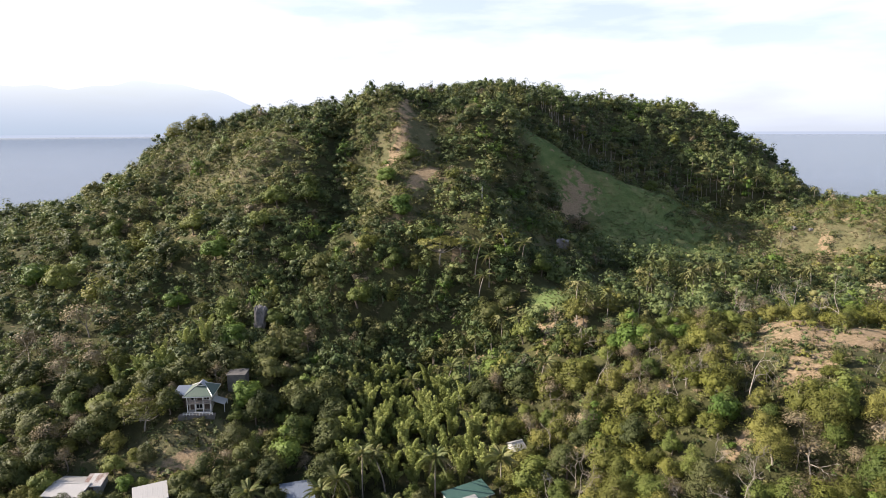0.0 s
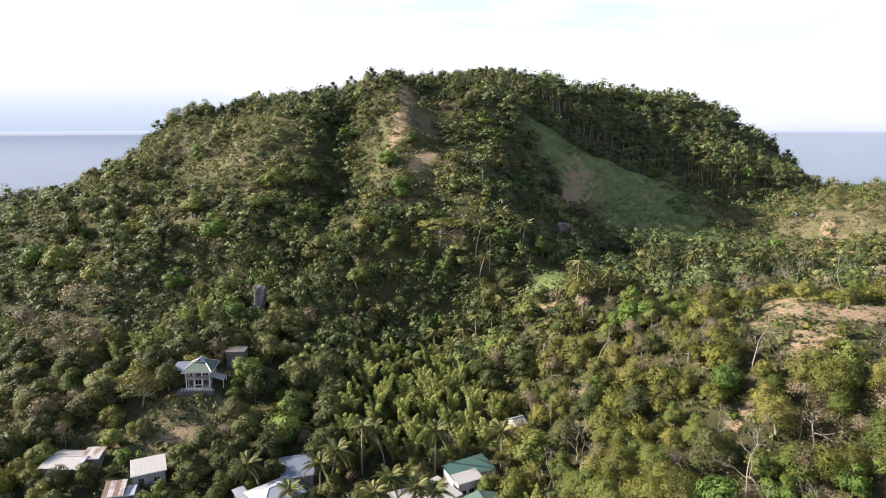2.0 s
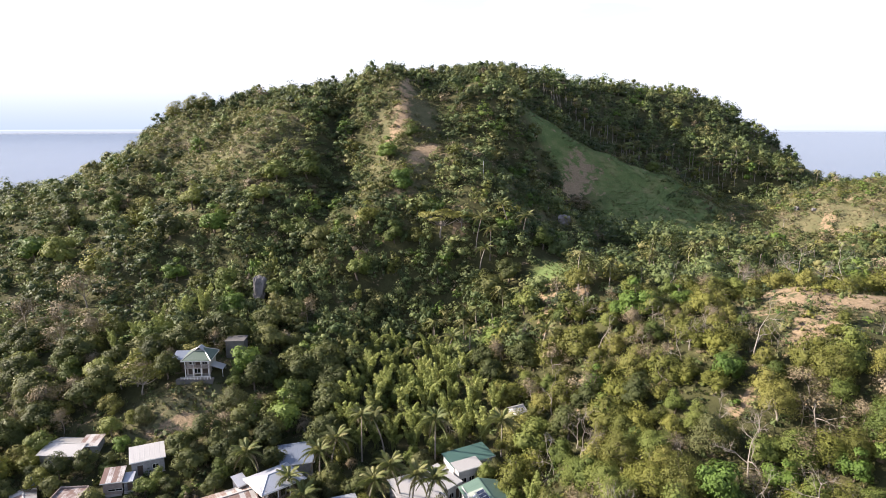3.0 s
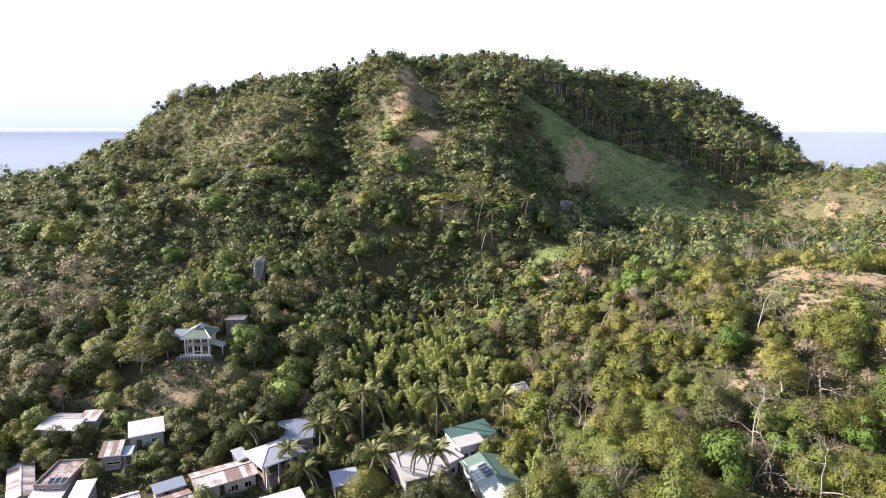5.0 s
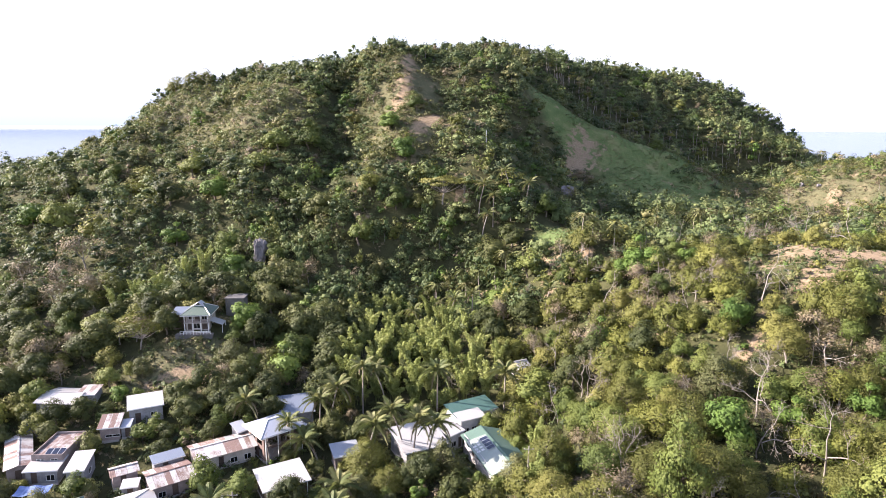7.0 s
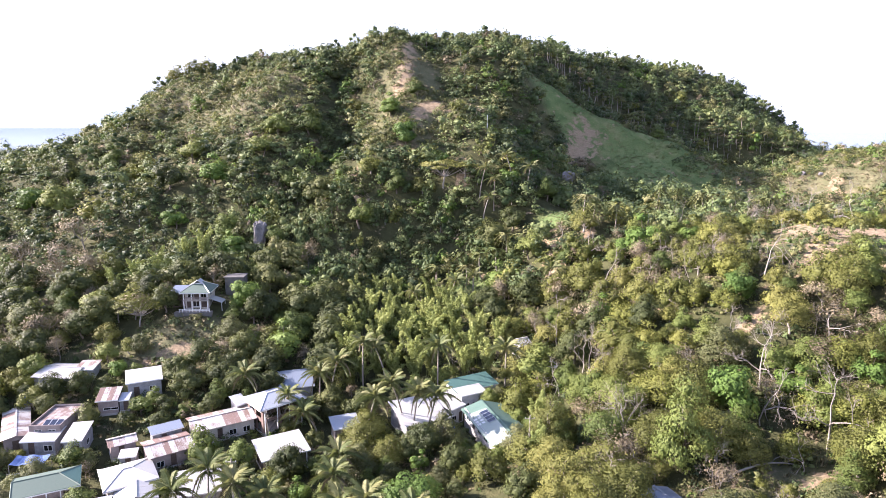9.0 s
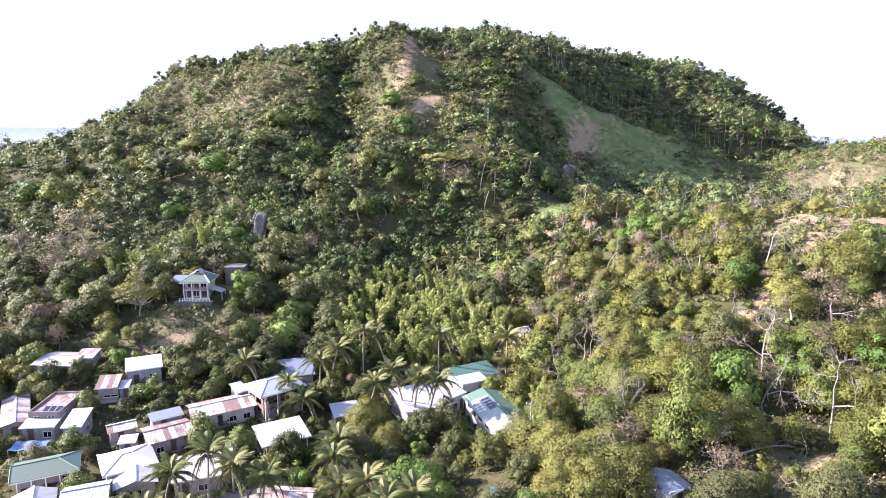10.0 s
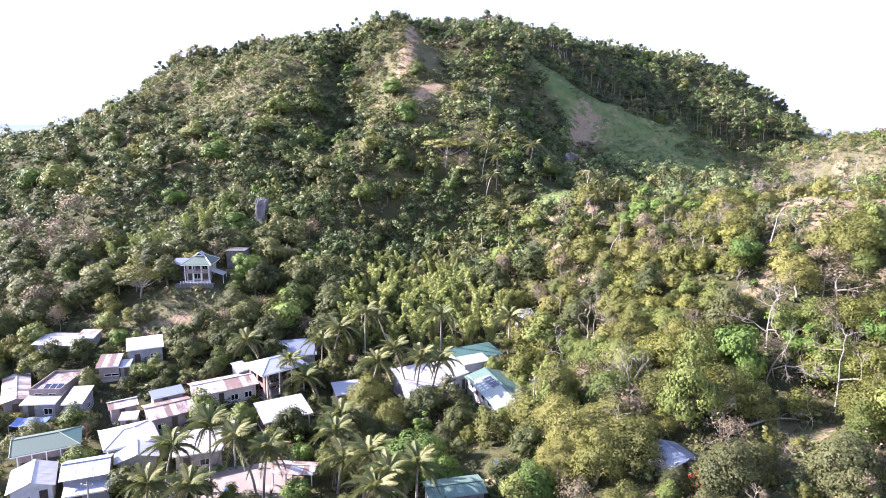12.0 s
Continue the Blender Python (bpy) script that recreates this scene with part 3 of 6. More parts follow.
def tubes(paths, sides=4):
    """Tapered limbs: each path is a list of (x, y, z, radius). Quads."""
    verts, faces = [], []
    for path in paths:
        base = len(verts)
        path = [tuple(float(q) for q in row) for row in path]
        for i, (x, y, z, r) in enumerate(path):
            a, b = Vector(path[max(i - 1, 0)][:3]), Vector(path[min(i + 1, len(path) - 1)][:3])
            d = (b - a).normalized()
            u = d.orthogonal().normalized()
            w = d.cross(u)
            for k in range(sides):
                q = 2 * math.pi * k / sides
                verts.append(Vector((x, y, z)) + r * (math.cos(q) * u + math.sin(q) * w))
        for i in range(len(path) - 1):
            for k in range(sides):
                o, e = base + i * sides, base + (i + 1) * sides
                faces.append((o + k, o + (k + 1) % sides, e + (k + 1) % sides, e + k))
    return np.array([tuple(v) for v in verts]), np.array(faces)


def limb(rng, a, b, r0, r1, bend=0.15, steps=2):
    a, b = np.array(a, float), np.array(b, float)
    reach = np.linalg.norm(b - a)
    side = rng.normal(size=3) * reach * bend
    return [(*(a + (b - a) * t + side * math.sin(math.pi * t)), r0 + (r1 - r0) * t) for t in np.linspace(0, 1, steps + 1)]


def boughs(rng, height, fork, radius, clumps, reach=0.9):
    """A trunk to the fork, then a limb into each clump."""
    top = (rng.normal() * 0.05 * height, rng.normal() * 0.05 * height, fork)
    paths = [limb(rng, (0, 0, -0.8), top, radius * 1.25, radius * 0.75, 0.04)]
    for x, y, z, r in clumps[:8]:
        paths.append(limb(rng, top, (x * reach, y * reach, z), radius * 0.45, radius * 0.10, 0.12))
    return paths


def bare_boughs(rng, height, radius, levels=3, spread=0.75, start=None):
    """A leafless tree: limbs that fork again and again."""
    paths = []

    def grow(a, way, length, r, level):
        b = np.array(a) + way * length
        paths.append(limb(rng, a, b, r, r * 0.62, 0.07, 2))
        if level == 0:
            return
        for _ in range(3 if level > 1 else 4):
            w = unit(way + spread * rng.normal(size=3) + np.array([0, 0, 0.12]))
            grow(b - way * length * rng.uniform(0, 0.25), w, length * rng.uniform(0.55, 0.8), r * 0.55, level - 1)
    grow((0, 0, -0.6), unit(np.array([rng.normal() * 0.1, rng.normal() * 0.1, 1.0])), height * 0.42, radius, levels)
    return paths


def broadleaf_kind(seed, height, radius, leaves, size, clumps=11, bark=BARK, open_crown=0.0, low=0.14, long=1.5):
    """Trunk mesh and crown mesh of one broadleaved tree; the crown's leaf material comes with the tree."""
    rng = np.random.default_rng(seed)
    h = heap(rng, radius, height * low, height, clumps, 0.66 if not open_crown else 0.8, 0.30 - 0.06 * open_crown, 0.50 - 0.12 * open_crown)
    at, out = crown_points(rng, h, leaves, near=0.78 - 0.2 * open_crown, far=1.15 + 0.25 * open_crown)
    v, f, sh = leaf_faces(rng, at, out, size, 0.34 + 0.2 * open_crown, long)
    v, f, sh = with_hearts(v, f, sh, *hearts(rng, h, 12, 0.72 - 0.20 * (leaves > 2000)))
    tv, tf = tubes(boughs(rng, height, height * (low + 0.08), 0.022 * height + 0.06, h))
    return mesh_of("trunk", tv, tf, [bark], smooth=True), (v, f, sh)


def bamboo_kind(seed, height, culms, leaves, size):
    """A clump of arching culms, leafy from low down, with drooping tips."""
    rng = np.random.default_rng(seed)
    paths, at, out = [], [], []
    for i in range(culms):
        a, lean = rng.uniform(0, 2 * math.pi), rng.uniform(0.04, 0.30) * height
        tall, base = height * rng.uniform(0.55, 1.08), rng.uniform(0, 1.1)
        pts = []
        for t in np.linspace(0, 1, 6):
            q = base + lean * t ** 2.2
            pts.append((q * math.cos(a), q * math.sin(a), -0.3 + tall * (t - 0.20 * t ** 3.5), 0.055 * (1 - 0.8 * t)))
        paths.append(pts)
        k = leaves // culms
        t = rng.uniform(0.28, 1.0, k) ** 0.8
        q = base + lean * t ** 2.2
        plume = (0.30 + 0.75 * np.sin(np.pi * np.clip((t - 0.15) / 0.92, 0, 1)))[:, None] * height * 0.070
        d = unit(rng.normal(size=(k, 3)))
        at.append(np.stack([q * math.cos(a), q * math.sin(a), tall * (t - 0.20 * t ** 3.5)], 1) + d * plume * rng.uniform(0.5, 1.1, (k, 1)))
        out.append(d)
    v, f, sh = leaf_faces(rng, np.concatenate(at), np.concatenate(out), size, 0.45, 3.2)
    return [mesh_of("culm", *tubes([q], 4), [LEAF_BAMBOO], smooth=True) for q in paths], (v, f, sh)


def part_object(name, me, parent, matrix=None, label=""):
    ob = new(name, me)
    ob.parent = parent
    if matrix is not None:
        ob.matrix_local = matrix
    return tagged(ob, label)


KINDS = {}


def kind(key, name, label, category, group, leaf_material_, made, trunk_name="trunk", crown_name="crown"):
    trunk, (v, f, sh) = made
    KINDS.setdefault(key, []).append((name, label, category, group, trunk, mesh_of(crown_name, v, f, [leaf_material_], smooth=True, normals=sh), trunk_name, crown_name))


def plant(key, which, x, y, scale=1.0, turn=0.0, tall=1.0, label=""):
    name, text, category, group, trunk, crown, tn, cn = KINDS[key][which % len(KINDS[key])]
    root = new(name)
    root.matrix_world = Matrix.Translation((x, y, ground(x, y))) @ Matrix.Rotation(turn, 4, "Z") @ Matrix.Diagonal((scale, scale, scale * tall, 1))
    for me in trunk if isinstance(trunk, list) else [trunk]:
        part_object(tn, me, root)
    part_object(cn, crown, root)
    return tagged(root, label or text, category, group)


GROVE = "trees of the valley and spur"
for s in range(4):
    kind("dark", "broadleaf_tree", "dark green broadleaf tree with a dense rounded crown", "tree", GROVE, LEAF_SHADE,
         broadleaf_kind(10 + s, 9.0, 4.2, 1700, 0.28, 19))
    kind("mid", "broadleaf_tree", "green broadleaf tree with an uneven leafy crown", "tree", GROVE, LEAF_SPUR,
         broadleaf_kind(20 + s, 7.5, 3.7, 1500, 0.26, 17))
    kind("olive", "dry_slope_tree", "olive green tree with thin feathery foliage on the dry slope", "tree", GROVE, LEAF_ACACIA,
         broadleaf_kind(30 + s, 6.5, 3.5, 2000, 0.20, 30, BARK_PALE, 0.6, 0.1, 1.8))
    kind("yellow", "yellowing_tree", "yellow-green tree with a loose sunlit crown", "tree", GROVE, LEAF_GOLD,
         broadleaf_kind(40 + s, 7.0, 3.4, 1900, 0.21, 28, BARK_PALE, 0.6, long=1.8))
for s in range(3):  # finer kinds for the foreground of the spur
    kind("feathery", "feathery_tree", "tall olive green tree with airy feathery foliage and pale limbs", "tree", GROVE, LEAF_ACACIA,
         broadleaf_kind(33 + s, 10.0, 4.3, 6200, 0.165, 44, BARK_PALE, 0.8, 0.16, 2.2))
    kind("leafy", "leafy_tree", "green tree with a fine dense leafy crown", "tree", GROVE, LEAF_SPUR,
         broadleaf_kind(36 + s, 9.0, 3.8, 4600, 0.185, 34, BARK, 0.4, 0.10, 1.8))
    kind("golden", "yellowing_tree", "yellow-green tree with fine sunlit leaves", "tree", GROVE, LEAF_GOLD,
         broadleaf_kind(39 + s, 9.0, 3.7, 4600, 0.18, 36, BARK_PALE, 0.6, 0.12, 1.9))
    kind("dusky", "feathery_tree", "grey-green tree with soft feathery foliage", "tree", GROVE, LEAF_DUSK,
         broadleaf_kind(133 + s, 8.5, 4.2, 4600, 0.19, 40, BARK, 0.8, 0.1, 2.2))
for s in range(2):  # flat layered crowns on long pale limbs
    rng = np.random.default_rng(140 + s)
    h = [(q * math.cos(a), q * math.sin(a), 6.3 - 0.045 * q * q + rng.uniform(-0.5, 0.4), rng.uniform(1.1, 1.7)) for a, q in zip(rng.uniform(0, 6.28, 30), 4.8 * np.sqrt(rng.uniform(0.02, 1, 30)))]
    at, out = crown_points(rng, h, 2300, -0.1, 0.34, 0.5, 1.25)
    limbs = [limb(rng, (0, 0, -0.8), (0.3, 0.2, 2.6), 0.26, 0.18, 0.05)] + [limb(rng, (0.3, 0.2, 2.6), (x, y, z - 0.15), 0.11, 0.03, 0.10, 3) for x, y, z, r in h[:16]]
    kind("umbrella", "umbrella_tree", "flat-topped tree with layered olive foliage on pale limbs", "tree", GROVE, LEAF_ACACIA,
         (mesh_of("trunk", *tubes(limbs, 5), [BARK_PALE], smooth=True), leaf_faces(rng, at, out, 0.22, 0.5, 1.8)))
for s in range(3):  # brown with drought: fine twigs and few leaves
    rng = np.random.default_rng(75 + s)
    limbs = bare_boughs(rng, 7.0, 0.16, 4, 0.7)
    tips = np.array([q[-1][:3] for q in limbs if q[-1][3] < 0.025])
    at = tips[rng.integers(0, len(tips), 1000)] + rng.normal(size=(1000, 3)) * 0.5
    kind("dry", "drought_stricken_tree", "brownish tree with fine grey twigs and withered leaves", "tree", GROVE, LEAF_DRY,
         (mesh_of("trunk", *tubes(limbs, 3), [BARK_PALE], smooth=True), leaf_faces(rng, at, unit(at - at.mean(0)), 0.20, 0.6)), "trunk", "withered_leaves")
for s in range(2):
    kind("mango", "dense_green_tree", "dense domed green tree with fine sunlit leaves beside the houses", "tree", GROVE, LEAF_BRIGHT,
         broadleaf_kind(53 + s, 7.5, 4.0, 4800, 0.20, 30, BARK, 0.1, 0.08, 1.7))
    kind("bright", "fresh_green_tree", "bright fresh green tree with a compact crown", "tree", GROVE, LEAF_BRIGHT,
         broadleaf_kind(50 + s, 7.5, 3.5, 1700, 0.30, 15))
for s in range(3):
    kind("bamboo", "bamboo_clump", "yellow-green bamboo clump with arching feathery culms", "bamboo", "bamboo clumps in the valley", LEAF_BAMBOO,
         bamboo_kind(60 + s, 11.5, 10, 3000, 0.20), "culm", "foliage")
for s in range(3):
    rng = np.random.default_rng(70 + s)
    limbs = bare_boughs(rng, 8.0, 0.15, 4, 0.62)
    tv, tf = tubes(limbs, 3)
    tips = np.array([q[-1][:3] for q in limbs if q[-1][3] < 0.02])
    pick = tips[rng.integers(0, len(tips), 300)] + rng.normal(size=(300, 3)) * 0.3
    kind("sparse", "nearly_bare_tree", "pale grey nearly leafless tree with thin spreading branches", "tree", GROVE, LEAF_DRY,
         (mesh_of("trunk", tv, tf, [BARK_PALE], smooth=True), leaf_faces(rng, pick, unit(rng.normal(size=(300, 3))), 0.10)), "trunk", "withered_leaves")


# coconut palms: a leaning ringed trunk, arching fronds, a bunch of nuts
def frond_mesh(seed, length, droop, material):
    rng = np.random.default_rng(seed)
    verts, faces = [], []
    spine = [(length * (t - 0.16 * t ** 2), 0.0, length * (0.42 * t - droop * t ** 2.1)) for t in np.linspace(0, 1, 9)]
    for i, (x, y, z) in enumerate(spine):
        w = 0.05 * (1 - i / 9)
        verts += [(x, -w, z), (x, w, z), (x, 0, z + w)]
    for i in range(8):
        a, b = 3 * i, 3 * i + 3
        faces += [(a, a + 1, b + 1), (a, b + 1, b), (a + 1, a + 2, b + 2), (a + 1, b + 2, b + 1), (a + 2, a, b), (a + 2, b, b + 2)]
    for t in np.linspace(0.14, 0.99, 36):
        x, z = np.interp(t, np.linspace(0, 1, 9), [s[0] for s in spine]), np.interp(t, np.linspace(0, 1, 9), [s[2] for s in spine])
        long = length * 0.27 * math.sin(math.pi * (0.15 + 0.8 * t)) ** 0.7 * rng.uniform(0.85, 1.1)
        for side in (-1, 1):
            k = len(verts)
            verts += [(x - 0.09, 0, z), (x + 0.12, 0, z), (x + long * 0.60, side * long * 0.62, z - long * rng.uniform(0.30, 0.85))]
            faces.append((k, k + 1, k + 2))
    return mesh_of("frond", np.array(verts), faces, [material])


FRONDS = [frond_mesh(80, 4.1, 0.56, LEAF_PALM), frond_mesh(81, 4.5, 0.92, LEAF_PALM), frond_mesh(82, 4.0, 1.15, LEAF_PALM), frond_mesh(83, 3.4, 1.35, LEAF_DRY)]
nut_v = [(0.16, 0, 0), (0, 0.16, 0), (-0.16, 0, 0), (0, -0.16, 0), (0, 0, 0.2), (0, 0, -0.2)]
NUT_MESH = mesh_of("coconut", np.array(nut_v), [(a, (a + 1) % 4, 4) for a in range(4)] + [((a + 1) % 4, a, 5) for a in range(4)], [NUT], smooth=True)
PALM_TRUNKS = {}


def coconut_palm(x, y, height, seed, spread=1.0, count=22, label=""):
    rng = np.random.default_rng(seed)
    key = seed % 4
    if key not in PALM_TRUNKS:
        lean = np.random.default_rng(90 + key).normal(size=2) * 0.9
        pts = [(lean[0] * t ** 1.8, lean[1] * t ** 1.8, -0.5 + 10.5 * t, 0.19 - 0.07 * t + (0.10 if t == 0 else 0)) for t in np.linspace(0, 1, 11)]
        tv, tf = tubes(pts and [pts], 7)
        PALM_TRUNKS[key] = (mesh_of("trunk", tv, tf, [BARK_PALM], smooth=True), lean)
    me, lean = PALM_TRUNKS[key]
    root = new("coconut_palm")
    root.matrix_world = Matrix.Translation((x, y, ground(x, y)))
    s = height / 10.0
    part_object("trunk", me, root, Matrix.Diagonal((1, 1, s, 1)))
    top = Vector((lean[0], lean[1], 10.0 * s))
    for i in range(count):
        t = i / (count - 1)
        form = FRONDS[0] if t < 0.4 else FRONDS[1] if t < 0.72 else FRONDS[2] if t < 0.93 else FRONDS[3]
        m = Matrix.Translation(top) @ Matrix.Rotation(i * 2.39996 + rng.uniform(-0.2, 0.2), 4, "Z") @ Matrix.Rotation(radians(-58 + 62 * t + rng.uniform(-7, 7)), 4, "Y")
        part_object("frond", form, root, m @ Matrix.Scale(spread * rng.uniform(0.9, 1.08), 4))
    for i in range(6):
        q = 2 * math.pi * i / 6
        part_object("coconut", NUT_MESH, root, Matrix.Translation(top + Vector((0.26 * math.cos(q), 0.26 * math.sin(q), -0.3 - 0.12 * (i % 2)))))
    return tagged(root, label or "tall coconut palm with a slender grey trunk and arching fronds", "palm tree", "coconut palms")


# ---- vegetation of the slopes: too many plants to count, joined by kind ----
class Cover:
    """Many copies of a few plant shapes, joined into one mesh of triangles."""

    def __init__(self):
        self.v, self.f, self.shade, self.slot, self.tint, self.base = [], [], [], [], [], 0

    def add(self, shape, xyz, scale, turn, tall, slot, tint):
        v, f, sh, woody = shape
        m, k = len(xyz), len(v)
        if not m:
            return
        c, s = np.cos(turn)[:, None], np.sin(turn)[:, None]
        p = np.stack([(v[:, 0] * c - v[:, 1] * s), (v[:, 0] * s + v[:, 1] * c), np.broadcast_to(v[:, 2], (m, k)) * tall[:, None]], 2)
        p = p * scale[:, None, None] + xyz[:, None, :]
        self.v.append(p.reshape(-1, 3))
        q = np.stack([(sh[:, 0] * c - sh[:, 1] * s), (sh[:, 0] * s + sh[:, 1] * c), np.broadcast_to(sh[:, 2], (m, k))], 2)
        self.shade.append(q.reshape(-1, 3))
        self.f.append((f[None] + (np.arange(m) * k)[:, None, None]).reshape(-1, 3) + self.base)
        self.slot.append(np.where(woody[None, :], 0, slot[:, None]).ravel())
        self.tint.append(np.repeat(tint, k))
        self.base += m * k

    def done(self, name, label, category, materials):
        me = mesh_of(name, np.concatenate(self.v), np.concatenate(self.f), materials, np.concatenate(self.slot), np.concatenate(self.tint), smooth=True, normals=np.concatenate(self.shade))
        return tagged(new(name, me), label, category, kind="stuff")


def joined(v, f, shade, paths, sides):
    """Leaves and stems in one shape of triangles; the stems' normals point away from their axes."""
    tv, tq = tubes(paths, sides)
    tf = np.concatenate([tq[:, [0, 1, 2]], tq[:, [0, 2, 3]]])
    around = unit(tv - np.repeat(tv.reshape(-1, sides, 3).mean(1), sides, 0))
    return np.concatenate([v, tv]), np.concatenate([f, tf + len(v)]), np.concatenate([shade, around]), np.concatenate([np.zeros(len(f), bool), np.ones(len(tf), bool)])


def slope_tree(seed, height, radius, leaves, size, clumps=9, low=0.25, limbs=4, thick=0.13, wide=0.72, heart=0):
    rng = np.random.default_rng(seed)
    h = heap(rng, radius, height * low, height, clumps + 6, wide, 0.16, 0.42, 0.10)
    lean = rng.normal(size=2) * 0.12 * radius / height
    h = [(x + lean[0] * z + 0.1 * radius * rng.normal(), y + lean[1] * z, z, r) for x, y, z, r in h]
    at, out = crown_points(rng, h, leaves, near=0.70, far=1.24)
    v, f, sh = leaf_faces(rng, at, out, size, 0.42, soft=0.24)
    if heart:
        v, f, sh = with_hearts(v, f, sh, *hearts(rng, h, heart, 0.72))
    if not limbs and height < 4:
        return v, f, sh, np.zeros(len(f), bool)
    paths = [limb(rng, (0, 0, -1.0), (rng.normal() * 0.3, rng.normal() * 0.3, height * (low + 0.2)), thick, thick * 0.6, 0.05, 2)]
    for x, y, z, r in h[:limbs]:
        paths.append(limb(rng, paths[0][-1][:3], (x, y, z), thick * 0.5, thick * 0.2, 0.1, 1))
    return joined(v, f, sh, paths, 4)


def slope_bare(seed, height):
    rng = np.random.default_rng(seed)
    limbs = bare_boughs(rng, height, 0.16, 2, 0.6)
    tips = np.array([q[-1][:3] for q in limbs])
    at = tips[rng.integers(0, len(tips), 110)] + rng.normal(size=(110, 3)) * 0.5
    v, f, sh = leaf_faces(rng, at, unit(rng.normal(size=(110, 3))), 0.4)
    return joined(v, f, sh, limbs, 3)


def slope_palm(seed, height):
    rng = np.random.default_rng(seed)
    stem = limb(rng, (0, 0, -0.8), (rng.normal() * 0.8, rng.normal() * 0.8, height), 0.17, 0.11, 0.03, 3)
    top = np.array(stem[-1][:3])
    vs, fs = [], []
    for i in range(15):
        q, up = i * 2.4, rng.uniform(-0.15, 0.75)
        d = np.array([math.cos(q), math.sin(q), 0.0])
        side = np.array([-d[1], d[0], 0.0])
        length = rng.uniform(3.0, 3.9)
        for j in range(5):
            t0, t1 = j / 5, (j + 1) / 5
            a = top + d * length * t0 + np.array([0, 0, length * (up * t0 - 0.85 * t0 ** 2)])
            b = top + d * length * t1 + np.array([0, 0, length * (up * t1 - 0.85 * t1 ** 2)])
            w = 0.75 * math.sin(math.pi * (0.2 + 0.75 * (t0 + t1) / 2))
            for sgn in (-1, 1):
                k = len(vs)
                vs += [a, b, (a + b) / 2 + d * 0.4 + side * sgn * w + np.array([0, 0, -0.35 * w])]
                fs.append((k, k + 1, k + 2))
    v, f = np.array(vs), np.array(fs)
    return joined(v, f, unit(v - top + np.array([0, 0, 1.5])), [stem], 4)


def tuft(seed, blades, height, width):
    """A tussock: blades that fan out and bend over."""
    rng = np.random.default_rng(seed)
    q, lean = rng.uniform(0, 2 * math.pi, blades), rng.uniform(0.1, 0.9, blades)
    d = np.stack([np.cos(q), np.sin(q), np.zeros(blades)], 1)
    foot = d * rng.uniform(0, width, (blades, 1))
    tip = foot + d * (lean * height * 0.7)[:, None] + np.array([0, 0, 1]) * (height * rng.uniform(0.6, 1.0, blades))[:, None]
    side = np.stack([-np.sin(q), np.cos(q), np.zeros(blades)], 1) * 0.10
    v = np.stack([foot - side, foot + side, tip], 1).reshape(-1, 3)
    up = unit(np.array([0, 0, 1.0]) + 0.5 * d)
    return v, np.arange(3 * blades).reshape(-1, 3), np.repeat(up, 3, 0), np.zeros(blades, bool)


def scatter(seed, x0, x1, y0, y1, step, jitter=0.45):
    rng = np.random.default_rng(seed)
    xs, ys = np.arange(x0, x1, step), np.arange(y0, y1, step * 0.9)
    gx, gy = np.meshgrid(xs, ys)
    gx = gx + (np.arange(len(ys)) % 2)[:, None] * step / 2
    return gx.ravel() + rng.uniform(-jitter, jitter, gx.size) * step, gy.ravel() + rng.uniform(-jitter, jitter, gx.size) * step, rng


def smooth01(t):
    t = np.clip(t, 0, 1)
    return t * t * (3 - 2 * t)


def crest(x):
    """How far ahead the last skyline runs; the slope behind it faces the sea."""
    return 326 + 28 * smooth01((x + 12) / 32) + 120 * smooth01((x - 15) / 70)


NEAR = 158.0  # up to here the trees stand singly


def patchy(x, y, size, seed):
    """Slow unevenness, about 0 to 1."""
    r = np.random.default_rng(seed).uniform(0, 6.28, 6)
    a = np.sin(x / size + r[0] + 1.3 * np.sin(y / size * 0.7 + r[1])) + np.sin(y / size * 1.1 + r[2] + 1.1 * np.sin(x / size * 0.8 + r[3])) + 0.7 * np.sin((x + y) / size * 1.9 + r[4])
    return np.clip(0.5 + a / 5.4, 0, 1)


TALL = [(116, 333, 40, 11, -5), (66, 342, 20, 8, -12)]

FOREST_SHAPES = [slope_tree(200 + i, 8.0, 3.9, 310, 0.40, 16, 0.06, 0, heart=5) for i in range(6)] + [slope_tree(210 + i, 6.5, 3.2, 235, 0.38, 13, 0.05, 0, heart=4) for i in range(4)]
FAR_SHAPES = [slope_tree(290 + i, 8.2, 4.0, 290, 0.42, 15, 0.06, 2, 0.16, heart=5) for i in range(6)]
TALL_SHAPES = [slope_tree(220 + i, 12.5, 2.9, 300, 0.42, 8, 0.56, 3, 0.17, heart=5) for i in range(4)]
SCRUB_SHAPES = [slope_tree(230 + i, 3.0, 2.1, 84, 0.40, 8, 0.02, 0, 0.05) for i in range(6)]
BARE_SHAPES = [slope_bare(240 + i, 7.0) for i in range(4)]
PALM_SHAPES = [slope_palm(250 + i, 8.0) for i in range(4)]
BACK_SHAPES = [slope_tree(260 + i, 7.5, 5.0, 90, 2.1, 7, 0.1, 0) for i in range(3)]
SLOPE_LEAVES = [BARK_PALE, LEAF_DARK, LEAF_MID, LEAF_YELLOW, LEAF_OLIVE, LEAF_DRY, LEAF_BRIGHT]


